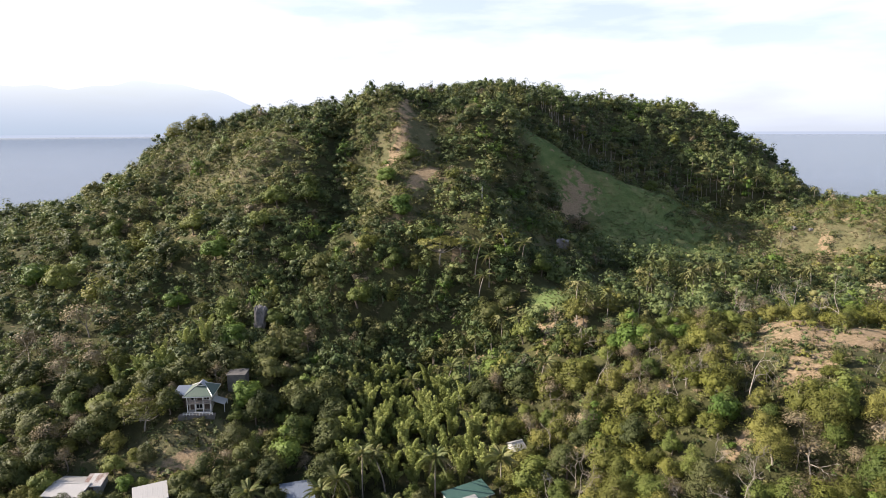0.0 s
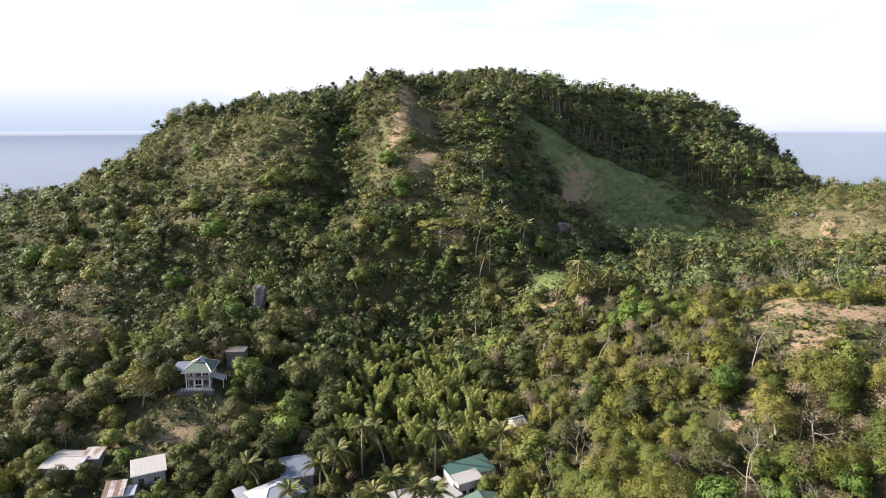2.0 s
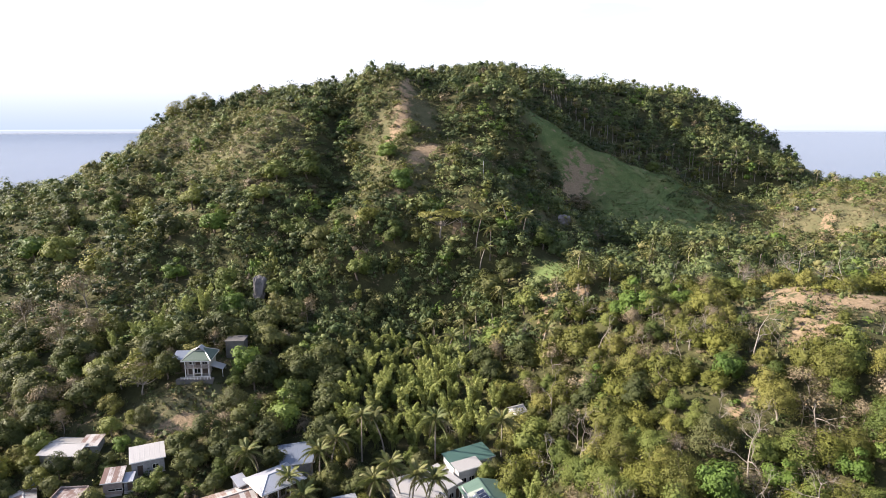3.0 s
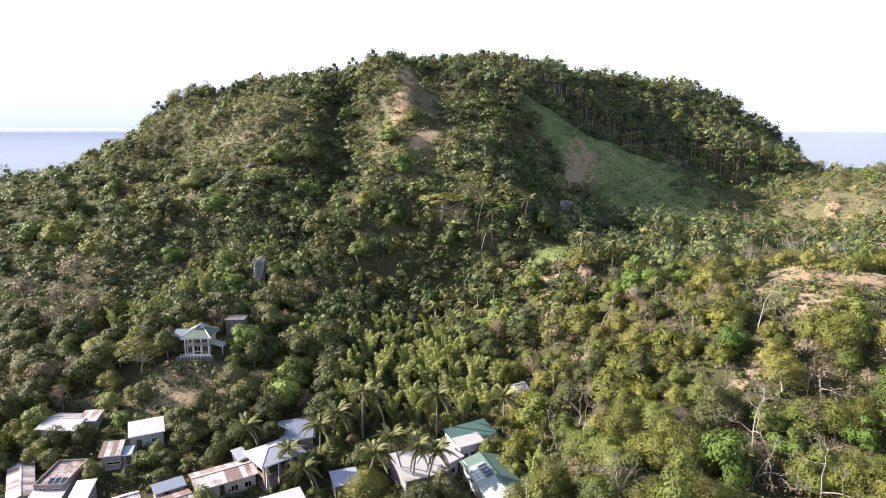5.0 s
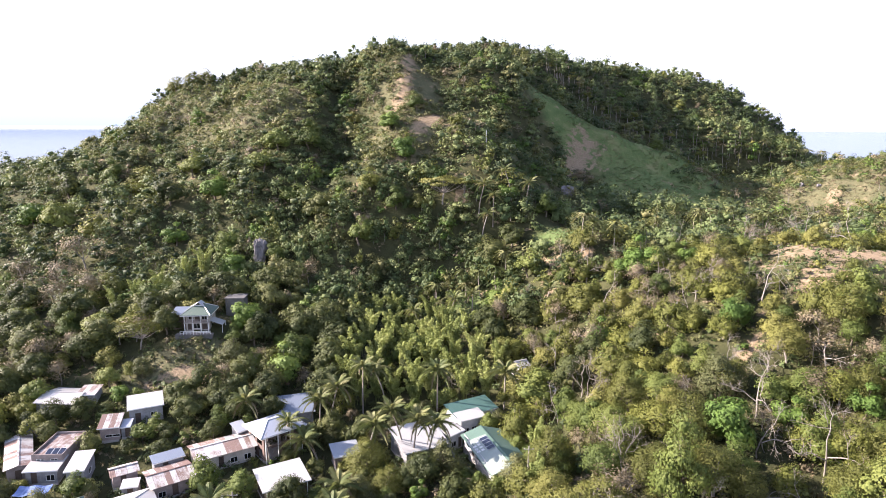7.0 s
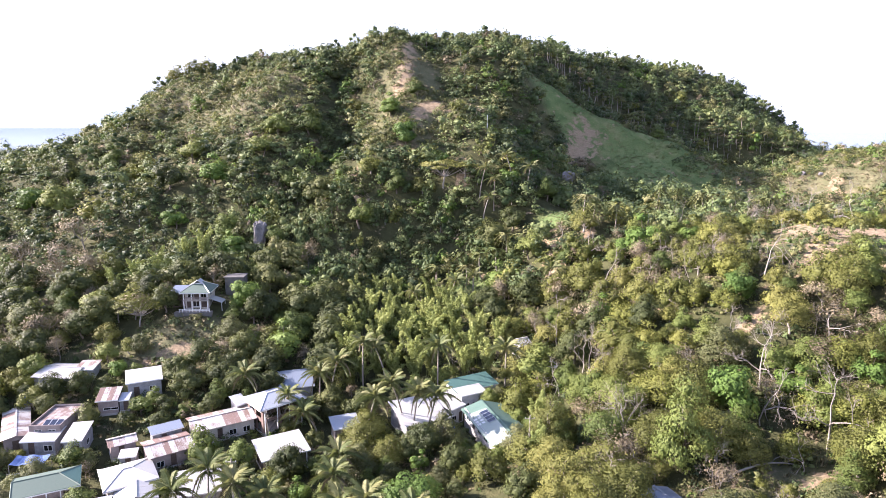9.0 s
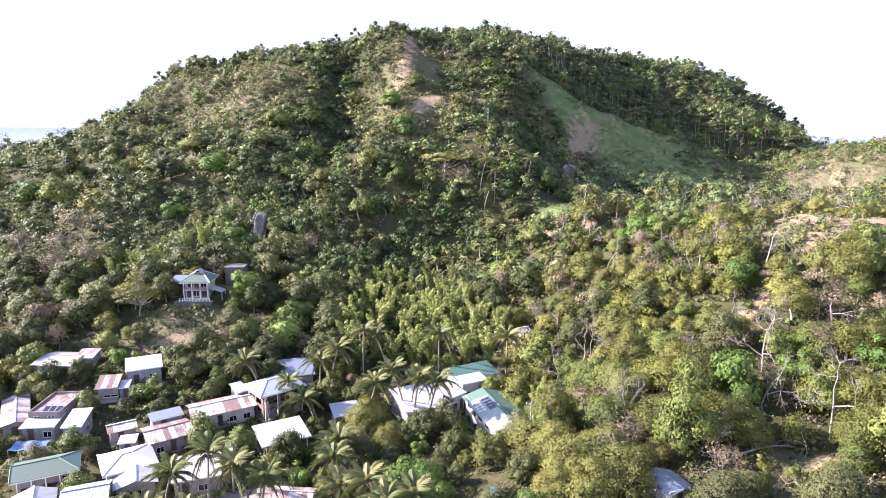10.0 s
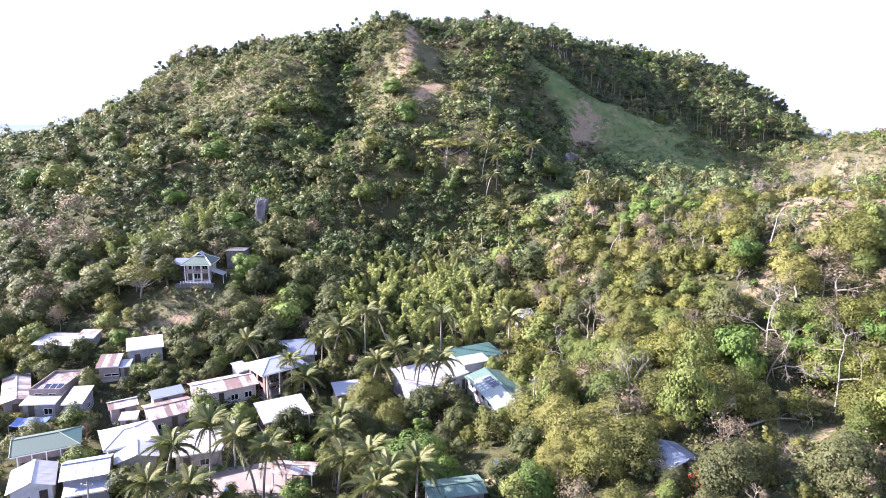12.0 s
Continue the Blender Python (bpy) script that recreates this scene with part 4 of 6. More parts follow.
def grow(cover, shapes, x, y, rng, scale, slot, tall=(0.75, 1.12), sink=0.0):
    which = rng.integers(0, len(shapes), len(x))
    xyz = np.stack([x, y, land(x, y) - sink], 1)
    turn, tint = rng.uniform(0, 6.28, len(x)), rng.uniform(0, 1, len(x))
    tallness = rng.uniform(*tall, len(x))
    for i, s in enumerate(shapes):
        k = which == i
        cover.add(s, xyz[k], scale[k], turn[k], tallness[k], slot[k], tint[k])


def choose(rng, weights):
    """A material slot for each plant from rows of weights."""
    c = np.cumsum(weights, 1)
    return (rng.uniform(0, 1, (len(weights), 1)) * c[:, -1:] > c).sum(1) + 1


# trees of the hill that stand out from the rest: x, y, radius of the crown
HILL_TREES = {
    "bright": [(-20.8, 238.0, 4.6), (-14.6, 220.3, 5.0), (-77.0, 210.0, 5.6), (-141.0, 214.0, 5.4), (-83.6, 191.7, 4.0), (-60.0, 173.1, 4.2), (14.4, 163.3, 4.9), (45.5, 151.5, 2.6), (20.1, 203.1, 3.7)],
    "mid": [(-11.9, 248.0, 4.0), (-51.4, 238.5, 6.0), (-61.2, 231.5, 5.0), (-62.9, 218.3, 5.0), (-90.3, 225.7, 5.4), (-124.7, 237.2, 5.2), (-128.0, 206.9, 6.2), (-50.4, 208.2, 5.4), (-26.7, 190.3, 5.0),
            (-16.1, 199.8, 4.1), (-66.0, 185.9, 4.5), (-51.5, 182.0, 4.3), (22.7, 170.5, 4.7), (31.5, 199.6, 4.1), (97.6, 297.5, 4.0)],
}
HILL_TREES.update({
    "dark": [(-91.3, 207.7, 5.1), (-138.1, 230.5, 6.6), (-40.7, 201.2, 5.3), (13.6, 185.0, 5.4), (19.6, 187.3, 4.3), (-21.7, 182.1, 3.6)],
    "olive": [(-37.1, 261.8, 3.5), (-114.0, 236.9, 5.6), (-8.0, 200.2, 4.5), (36.3, 166.6, 4.3), (39.6, 282.9, 4.2), (31.9, 144.0, 5.6)],
    "yellow": [(-24.7, 205.2, 4.4), (-112.1, 225.6, 4.5), (-73.7, 186.0, 3.6), (-88.5, 159.7, 4.8), (-95.5, 161.5, 4.2)],
    "feathery": [(-120.5, 311.0, 5.0), (-127.5, 308.0, 4.4), (-114.0, 310.0, 4.2)],
    "dry": [(-39.2, 174.3, 4.4), (-105.9, 181.1, 6.2), (-119.5, 173.0, 5.4)],
    "umbrella": [(-1.3, 201.5, 6.4), (5.8, 203.5, 4.4)],
})
HILL_TREES["bamboo"] = [(-19.2, 164.5, 3.2), (-14.0, 171.0, 3.0), (-9.0, 165.5, 3.2), (-4.5, 168.0, 3.0), (1.5, 169.0, 2.8), (-24.0, 161.5, 3.0), (-13.5, 160.5, 3.2), (-1.5, 161.5, 3.0)]
HELD = np.array([row for rows in HILL_TREES.values() for row in rows])
for key, rows in HILL_TREES.items():
    for i, (x, y, r) in enumerate(rows):
        plant(key, i, x, y, r / {"dark": 4.2, "mid": 3.7, "olive": 3.7, "umbrella": 4.8, "feathery": 4.3}.get(key, 3.5), 1.3 * i, 0.95)


def unheld(x, y, grow=0.8):
    """Where no tree that stands out is in the way."""
    return (np.hypot(x[:, None] - HELD[:, 0], y[:, None] - HELD[:, 1]) > HELD[:, 2] * grow).all(1)


# the wooded main hill and its flanks
x, y, rng = scatter(300, -290, 250, NEAR, 480, 6.0)
wedge = (np.abs(x) < 0.74 * y + 22) & (y < crest(x) + 8) & (land(x, y) > 3)
scrubby = inside(SCRUB, x, y, 1.0)
tallish = inside(TALL, x, y)
opened = np.maximum(np.maximum(inside(BARE, x, y, 1.15), inside(NO_TREES, x, y)), inside(GREEN + STRAW, x, y, 1.05))
ok = wedge & unheld(x, y) & (opened <= 0) & ((scrubby <= 0.08) | (rng.uniform(0, 1, len(x)) < np.where((x < -55) | (x > 100), 0.07, np.where((x < 12) & (y > 225), 0.10, 0.25)))) & (tallish <= 0)
x, y = x[ok], y[ok]
sunny = patchy(x, y, 14, 1)
dry = patchy(x, y, 21, 2)
weights = np.stack([0.75 - 0.45 * sunny + 0.5 * (x < -70), 0.5 + 0 * x, 0.03 + 0.14 * sunny * dry, 0.07 + 0.25 * dry ** 2, 0.015 + 0.04 * dry ** 3, 0.05 + 0 * x], 1)
hollow = np.clip(inside(TONED_WOODS, x, y, 1.15) * 4, 0, 1)[:, None]
weights = weights * (1 - hollow) + hollow * np.array([0.25, 0.9, 0.05, 0.2, 0.04, 0.09])
forest = Cover()
size = np.where((y > crest(x) - 34) & ((x < -64) | (x > -8)), 0.76, 1.0) * (0.56 + 0.95 * rng.uniform(0, 1, len(x)) ** 1.8)
leaf_slot = choose(rng, weights)
for shapes, k in ((FOREST_SHAPES, y < 275), (FAR_SHAPES, y >= 275)):
    grow(forest, shapes, x[k], y[k], rng, size[k], leaf_slot[k])
# more of it where the slope is steep
x, y, rng = scatter(308, -150, 120, NEAR, 330, 4.9)
steep = np.hypot(land(x + 2, y) - land(x - 2, y), land(x, y + 2) - land(x, y - 2)) / 4
opened = np.maximum(np.maximum(inside(BARE, x, y, 1.1), inside(NO_TREES, x, y)), inside(GREEN + STRAW, x, y, 1.05))
ok = unheld(x, y) & (opened <= 0) & (inside(SCRUB, x, y) <= 0.15) & (rng.uniform(0, 1, len(x)) < np.clip((steep - 0.62) / 0.5, 0, 0.9)) & (np.abs(x) < 0.74 * y + 10)
x, y = x[ok], y[ok]
grow(forest, FOREST_SHAPES[6:], x, y, rng, rng.uniform(0.5, 1.0, len(x)), choose(rng, np.tile([0.55, 0.5, 0.08, 0.2, 0.03, 0.04], (len(x), 1))))
# tall creeper-hung trees crowd the hollow under the spine
x, y, rng = scatter(311, -70, 16, NEAR, 212, 3.9)
ok = (inside([(-24, 184, 46, 24, -6)], x, y) > 0) & unheld(x, y, 0.6) & (inside(BARE + GREEN, x, y, 1.0) <= 0) & (inside(NO_TREES, x, y) <= 0) & (rng.uniform(0, 1, len(x)) < 0.75)
x, y = x[ok], y[ok]
grow(forest, FOREST_SHAPES, x, y, rng, rng.uniform(0.42, 0.85, len(x)), choose(rng, np.tile([0.25, 0.85, 0.06, 0.18, 0.05, 0.14], (len(x), 1))), (0.9, 1.9))
# a close canopy along the skyline
x, y, rng = scatter(309, -190, 240, 260, 470, 5.2)
ok = (y > crest(x) - 28) & (y < crest(x) + 5) & (np.abs(x) < 0.74 * y + 10) & (inside(GREEN + STRAW + BARE, x, y, 1.05) <= 0) & ((inside(SCRUB, x, y) <= 0.15) | ((y > crest(x) - 16) & (x < -60)))
x, y = x[ok], y[ok]
grow(forest, FAR_SHAPES, x, y, rng, rng.uniform(0.55, 1.0, len(x)), choose(rng, np.tile([0.6, 0.5, 0.05, 0.2, 0.02, 0.03], (len(x), 1))))
xs, ys, rng = scatter(301, -290, 250, NEAR, 480, 11.0)
ok = (np.abs(xs) < 0.74 * ys + 22) & (ys < crest(xs) + 8) & (inside(GREEN, xs, ys, 1.0) <= 0) & (ys < 280) & (rng.uniform(0, 1, len(xs)) < 0.12)
grow(forest, BARE_SHAPES, xs[ok], ys[ok], rng, rng.uniform(0.7, 1.1, ok.sum()), np.full(ok.sum(), 5))
forest.done("hill_forest", "dense mixed green forest covering the hill slopes", "forest", SLOPE_LEAVES)

# tall pale-stemmed trees under the far ridge
x, y, rng = scatter(302, 30, 190, 300, 375, 4.2)
ok = (inside(TALL, x, y) > 0) & (inside(GREEN, x, y, 1.0) <= 0)
x, y = x[ok], y[ok]
tall_stand = Cover()
grow(tall_stand, TALL_SHAPES, x, y, rng, rng.uniform(0.75, 1.15, len(x)), choose(rng, np.tile([0.7, 0.5, 0.1, 0.25, 0.05, 0.02], (len(x), 1))))
tall_stand.done("pale_stemmed_trees", "tall slender trees with pale stems below the far ridge", "trees", SLOPE_LEAVES)

# scrub: low bushes on the open ridges and between the trees
x, y, rng = scatter(303, -290, 250, NEAR, 440, 3.5)
scrubby = inside(SCRUB, x, y, 1.1)
wedge = (np.abs(x) < 0.74 * y + 18) & (y < crest(x) + 4) & (land(x, y) > 3)
bare_here = inside(BARE, x, y, 1.0)
turf = inside(GREEN, x, y, 1.0)
chance = np.where(scrubby > 0.05, np.where(x > 100, 0.8, 0.68), np.where(y < 235, 0.52, 0.26)) * np.where((bare_here > 0) | (inside(OPEN_GRASS, x, y) > 0), np.where(y > 205, 0.13, 0.04), 1) * np.where((turf > 0.03) & (scrubby <= 0.05), 0.012, 1)
ok = wedge & unheld(x, y, 0.6) & (rng.uniform(0, 1, len(x)) < chance)
x, y = x[ok], y[ok]
dry = patchy(x, y, 12, 3)
open_ = np.clip(inside(SCRUB, x, y, 1.1) * 3, 0, 1)
weights = np.stack([0.45 - 0.3 * open_, 0.5 - 0.2 * open_, 0.06 + 0.12 * open_ * dry, 0.2 + 0.45 * open_, 0.02 + 0.16 * open_ * dry ** 2, 0.05 + 0 * x], 1)
hollow = np.clip(inside(TONED_WOODS, x, y, 1.15) * 4, 0, 1)[:, None]
weights = weights * (1 - hollow) + hollow * np.array([0.4, 0.65, 0.02, 0.25, 0.12, 0.0])
scrub = Cover()
grow(scrub, SCRUB_SHAPES, x, y, rng, rng.uniform(0.6, 1.35, len(x)), choose(rng, weights), (0.7, 1.2), 0.2)
scrub.done("hill_scrub", "low olive and green bushes on the open ridges", "scrub", SLOPE_LEAVES)

# low thicket that covers the open ridges like a pelt
x, y, rng = scatter(307, -190, 230, NEAR, 340, 2.05, 0.7)
zone = np.maximum(inside(SCRUB, x, y, 1.1), 0.6 * inside(STRAW, x, y, 1.0))
ok = (zone > 0.02) & (inside(OPEN_GRASS, x, y) <= 0) & ((x < 100) | (rng.uniform(0, 1, len(x)) < 0.45)) & (inside(BARE, x, y, 1.0) <= 0) & (rng.uniform(0, 1, len(x)) < 0.8 + 0.2 * patchy(x, y, 6, 11)) & (inside(GREEN, x, y, 1.0) <= 0.05)
x, y = x[ok], y[ok]
dry = patchy(x, y, 9, 12)
thicket = Cover()
grow(thicket, [slope_tree(310 + i, 1.9, 1.5, 54, 0.33, 6, 0.0, 0, 0.04) for i in range(6)], x, y, rng, rng.uniform(0.6, 1.35, len(x)),
     choose(rng, np.stack([0.15 + 0 * x, 0.38 + 0 * x, 0.12 * dry, 0.8 + 0 * x, 0.08 + 0.35 * dry ** 2, 0 * x], 1)), (0.6, 1.3), 0.15)
thicket.done("ridge_thicket", "fine olive and straw-coloured thicket on the open ridges", "scrub", SLOPE_LEAVES)

# palms scattered in the gap behind the spur and along the right ridge
x, y, rng = scatter(304, -10, 215, 160, 345, 6.0)
grove = inside([(98, 205, 34, 16, 25), (75, 195, 24, 10, 20), (172, 335, 26, 16, 0), (8, 172, 18, 9, 0), (48, 168, 14, 6, 10)], x, y)
ok = (grove > 0) & (rng.uniform(0, 1, len(x)) < 0.62)
palms = Cover()
grow(palms, PALM_SHAPES, x[ok], y[ok], rng, rng.uniform(0.7, 1.1, ok.sum()), np.full(ok.sum(), 1), (0.6, 1.15))
palms.done("palm_grove", "coconut palms crowded in the gap behind the spur", "palms", [BARK_PALM, LEAF_PALM])

# grass: tussocks on the clearings
x, y, rng = scatter(305, -120, 215, 95, 320, 0.95, 1.6)
turf = inside(GREEN + STRAW, x, y, 1.05)
bare_here = inside(BARE, x, y, 1.0)
ok = (turf > 0) & (rng.uniform(0, 1, len(x)) < np.where(bare_here > 0.1, np.where(y > 205, 0.45 * (patchy(x, y, 2.3, 14) > 0.5), 0.05), 0.75))
x, y = x[ok], y[ok]
straw = np.clip(0.15 + 0.7 * patchy(x, y, 9, 5) + 4.0 * inside(STRAW, x, y, 1.05), 0, 1)
grass = Cover()
grow(grass, [tuft(270 + i, 16, 0.9, 0.45) for i in range(4)], x, y, rng, 0.4 + 0.9 * patchy(x, y, 3.1, 8) * rng.uniform(0.4, 1.0, len(x)), np.where(rng.uniform(0, 1, len(x)) < straw ** 1.5, 1, 2) - 1, (0.3, 0.7))
grass.done("slope_grass", "tall green and straw-coloured grass on the open slopes", "grass", [GRASS_DRY, GRASS_GREEN])

# the seaward slopes, seen by nobody on the way
x, y, rng = scatter(306, -300, 300, 330, 600, 13.0)
ok = (y > crest(x) + 8) & (land(x, y) > 2)
back = Cover()
grow(back, BACK_SHAPES, x[ok], y[ok], rng, rng.uniform(0.8, 1.3, ok.sum()), choose(rng, np.tile([0.7, 0.6, 0.1, 0.2, 0.05, 0.02], (ok.sum(), 1))))
back.done("seaward_forest", "dark green forest on the seaward slopes", "forest", SLOPE_LEAVES)


# ---- the village ----
def part(name, bm, material, parent, label="", matrix=None):
    me = bpy.data.meshes.new(name)
    bm.to_mesh(me)
    bm.free()
    me.materials.append(material)
    return part_object(name, me, parent, matrix, label)


def box(bm, x0, x1, y0, y1, z0, z1):
    v = [bm.verts.new(c) for c in ((x0, y0, z0), (x1, y0, z0), (x1, y1, z0), (x0, y1, z0), (x0, y0, z1), (x1, y0, z1), (x1, y1, z1), (x0, y1, z1))]
    for f in ((3, 2, 1, 0), (4, 5, 6, 7), (0, 1, 5, 4), (1, 2, 6, 5), (2, 3, 7, 6), (3, 0, 4, 7)):
        bm.faces.new([v[i] for i in f])


def boxed(*spans):
    bm = bmesh.new()
    for s in spans:
        box(bm, *s)
    return bm


def slab(bm, corners, thick):
    """A flat plate: its top corners, in order, and how thick it is straight down."""
    top = [bm.verts.new(c) for c in corners]
    low = [bm.verts.new((c[0], c[1], c[2] - thick)) for c in corners]
    bm.faces.new(top)
    bm.faces.new(low[::-1])
    for i in range(len(top)):
        j = (i + 1) % len(top)
        bm.faces.new((top[j], top[i], low[i], low[j]))


def wall_mesh(length, height, holes, thick=0.15):
    """A wall along x, its outer face at y = 0, with openings (x, z, width, height) that go through it: one closed skin."""
    bm = bmesh.new()
    xs = sorted({0.0, length, *(h[0] for h in holes), *(h[0] + h[2] for h in holes)})
    zs = sorted({0.0, height, *(h[1] for h in holes), *(h[1] + h[3] for h in holes)})
    made = {}

    def at(i, j, k):
        if (i, j, k) not in made:
            made[i, j, k] = bm.verts.new((xs[i], thick * k, zs[j]))
        return made[i, j, k]

    def solid(i, j):
        if not (0 <= i < len(xs) - 1 and 0 <= j < len(zs) - 1):
            return False
        a, c = (xs[i] + xs[i + 1]) / 2, (zs[j] + zs[j + 1]) / 2
        return not any(h[0] <= a <= h[0] + h[2] and h[1] <= c <= h[1] + h[3] for h in holes)
    for i in range(len(xs) - 1):
        for j in range(len(zs) - 1):
            if solid(i, j):
                bm.faces.new((at(i, j, 0), at(i + 1, j, 0), at(i + 1, j + 1, 0), at(i, j + 1, 0)))
                bm.faces.new((at(i, j + 1, 1), at(i + 1, j + 1, 1), at(i + 1, j, 1), at(i, j, 1)))
                for (di, dj), (a, b) in (((-1, 0), ((i, j), (i, j + 1))), ((1, 0), ((i + 1, j + 1), (i + 1, j))), ((0, -1), ((i + 1, j), (i, j))), ((0, 1), ((i, j + 1), (i + 1, j + 1)))):
                    if not solid(i + di, j + dj):
                        bm.faces.new((at(*a, 0), at(*b, 0), at(*b, 1), at(*a, 1)))
    return bm


SHEETS = {}


def sheet_mesh(width, length, material):
    """One ribbed roofing sheet, lying along -y from the ridge."""
    key = (round(width, 2), round(length, 2), material.name)
    if key not in SHEETS:
        xs = [0.0, 0.10, 0.14, 0.18, 0.45, 0.49, 0.53, 0.80, 0.84, 0.88, 1.0]
        zs = [0.0, 0.0, 0.016, 0.0, 0.0, 0.016, 0.0, 0.0, 0.016, 0.0, 0.0]
        v, f = [], []
        for y in (0.0, -length):
            v += [(x * width, y, z) for x, z in zip(xs, zs)] + [(0, y, -0.02), (width, y, -0.02)]
        k = len(xs)
        for i in range(k - 1):
            f.append((i, i + k + 2, i + k + 3, i + 1))
        a, b = k, k + 1
        f += [(a, b, b + k + 2, a + k + 2), (0, a, a + k + 2, k + 2), (k - 1, 2 * k + 1, b + k + 2, b)]
        me = mesh_of("roof_sheet", np.array(v), f, [material])
        SHEETS[key] = me
    return SHEETS[key]


def roof_slope(root, origin, along, down, material, about=0.95):
    """Sheets side by side: along is the ridge's whole run, down the fall from ridge to eave."""
    along, down = Vector(along), Vector(down)
    run, fall = along.length, down.length
    k = max(1, round(run / about))
    x, y = along / run, -down / fall
    z = x.cross(y)
    turn = Matrix((x, y, z)).transposed().to_4x4()
    for i in range(k):
        part_object("roof_sheet", sheet_mesh(run / k - 0.012, fall, material), root, Matrix.Translation(Vector(origin) + x * (run * i / k) + z * (0.008 * (i % 2))) @ turn)


FOOTPRINTS = []


def opening_fill(root, m, w, h, what, trim, shut=False):
    """A window (frame and pane) or a door (leaf and frame) in a wall's opening; m takes the wall's own axes to the house's."""
    if what == "window":
        frame_ = part("window", boxed((0, w, 0.03, 0.10, 0, 0.07), (0, w, 0.03, 0.10, h - 0.07, h), (0, 0.07, 0.03, 0.10, 0.07, h - 0.07),
                                      (w - 0.07, w, 0.03, 0.10, 0.07, h - 0.07), (w / 2 - 0.03, w / 2 + 0.03, 0.04, 0.09, 0.07, h - 0.07)), trim, root, "", m)
        for a, b in ((0.07, w / 2 - 0.03), (w / 2 + 0.03, w - 0.07)):
            part("pane", boxed((a, b, 0.055, 0.07, 0.07, h - 0.07)), GLASS, frame_)
    elif what == "door":
        part("door", boxed((0.02, w - 0.02, 0.05, 0.10, 0, h - 0.02)), WOOD_DARK, root, "dark wooden door", m)


def house(name, label, category, x, y, turn, w, d, wall_h, roof, roof_mat, wall_mat, pitch=0.28, eave=0.45, front=(), right=(), left=(), base=None, posts=0, lift=0.0, trim=None, group="houses of the village"):
    """A small building. front, right and left: openings (x, z, width, height, what) in those walls. roof: gable_x, gable_y, hip, half_hip, shed or flat."""
    c, s = math.cos(radians(turn)), math.sin(radians(turn))
    corners = [(x + u * c - v * s, y + u * s + v * c) for u in (-w / 2, w / 2) for v in (-d / 2, d / 2)]
    z0 = min(ground(*q) for q in corners) - 0.05 if base is None else base
    high = max(ground(*q) for q in corners)
    root = new(name)
    root.matrix_world = Matrix.Translation((x, y, z0)) @ Matrix.Rotation(radians(turn), 4, "Z")
    tagged(root, label, category, group)
    FOOTPRINTS.append((x, y, w / 2 + 0.8, d / 2 + 0.8, turn))
    trim = trim or TRIM_WHITE
    H = wall_h
    if wall_mat is not None:
        plinth = min(max(0.15, high - z0 + 0.1), 0.6)
        part("plinth", boxed((-w / 2 - 0.06, w / 2 + 0.06, -d / 2 - 0.06, d / 2 + 0.06, -1.6, plinth)), CONCRETE, root, "stained concrete plinth")
        sides = (("wall", front, w, (-w / 2, -d / 2, plinth, 0)), ("wall", right, d - 0.3, (w / 2, -d / 2 + 0.15, plinth, 90)),
                 ("wall", (), w, (w / 2, d / 2, plinth, 180)), ("wall", left, d - 0.3, (-w / 2, d / 2 - 0.15, plinth, 270)))
        for nm, holes, length, (px, py, pz, pr) in sides:
            m = pose(px, py, pz, 0, 0, pr)
            part(nm, wall_mesh(length, H - plinth, [(a, b - plinth if b > plinth else 0.0, cw, ch) for a, b, cw, ch, _ in holes]), wall_mat, root, "", m)
            for a, b, cw, ch, what in holes:
                opening_fill(root, m @ Matrix.Translation((a, 0, b - plinth if b > plinth else 0.0)), cw, ch, what, trim)
    if posts:
        for i in range(posts):
            px = -w / 2 + 0.15 + (w - 0.3) * i / (posts - 1)
            for py in (-d / 2 + 0.1, d / 2 - 0.1) if wall_mat is None else (-d / 2 - 0.5,):
                part("post", boxed((px - 0.07, px + 0.07, py - 0.07, py + 0.07, -0.5, H if wall_mat is None else H - 0.6 * pitch - 0.05)), trim, root)
    e = eave
    if roof == "gable_x":  # ridge along x
        rise = (d / 2 + e) * pitch
        top = H + d / 2 * pitch + 0.03
        roof_slope(root, (-w / 2 - e, 0, top), (w + 2 * e, 0, 0), (0, -d / 2 - e, -rise), roof_mat)
        roof_slope(root, (w / 2 + e, 0, top), (-w - 2 * e, 0, 0), (0, d / 2 + e, -rise), roof_mat)
        part("ridge_cap", boxed((-w / 2 - e, w / 2 + e, -0.16, 0.16, top + 0.02, top + 0.07)), roof_mat, root)
        if wall_mat is not None:
            for sx in (-w / 2, w / 2 - 0.14):
                bm = bmesh.new()
                tri = [(sx, -d / 2, H), (sx, d / 2, H), (sx, 0, H + d / 2 * pitch - 0.03)]
                a = [bm.verts.new(q) for q in tri]
                b = [bm.verts.new((q[0] + 0.14, q[1], q[2])) for q in tri]
                bm.faces.new(a[::-1]), bm.faces.new(b)
                for i in range(3):
                    bm.faces.new((a[i], a[(i + 1) % 3], b[(i + 1) % 3], b[i]))
                part("gable_wall", bm, wall_mat, root)
    elif roof == "gable_y":  # ridge along y
        rise = (w / 2 + e) * pitch
        top = H + w / 2 * pitch + 0.03
        roof_slope(root, (0, d / 2 + e, top), (0, -d - 2 * e, 0), (-w / 2 - e, 0, -rise), roof_mat)
        roof_slope(root, (0, -d / 2 - e, top), (0, d + 2 * e, 0), (w / 2 + e, 0, -rise), roof_mat)
        part("ridge_cap", boxed((-0.16, 0.16, -d / 2 - e, d / 2 + e, top + 0.02, top + 0.07)), roof_mat, root)
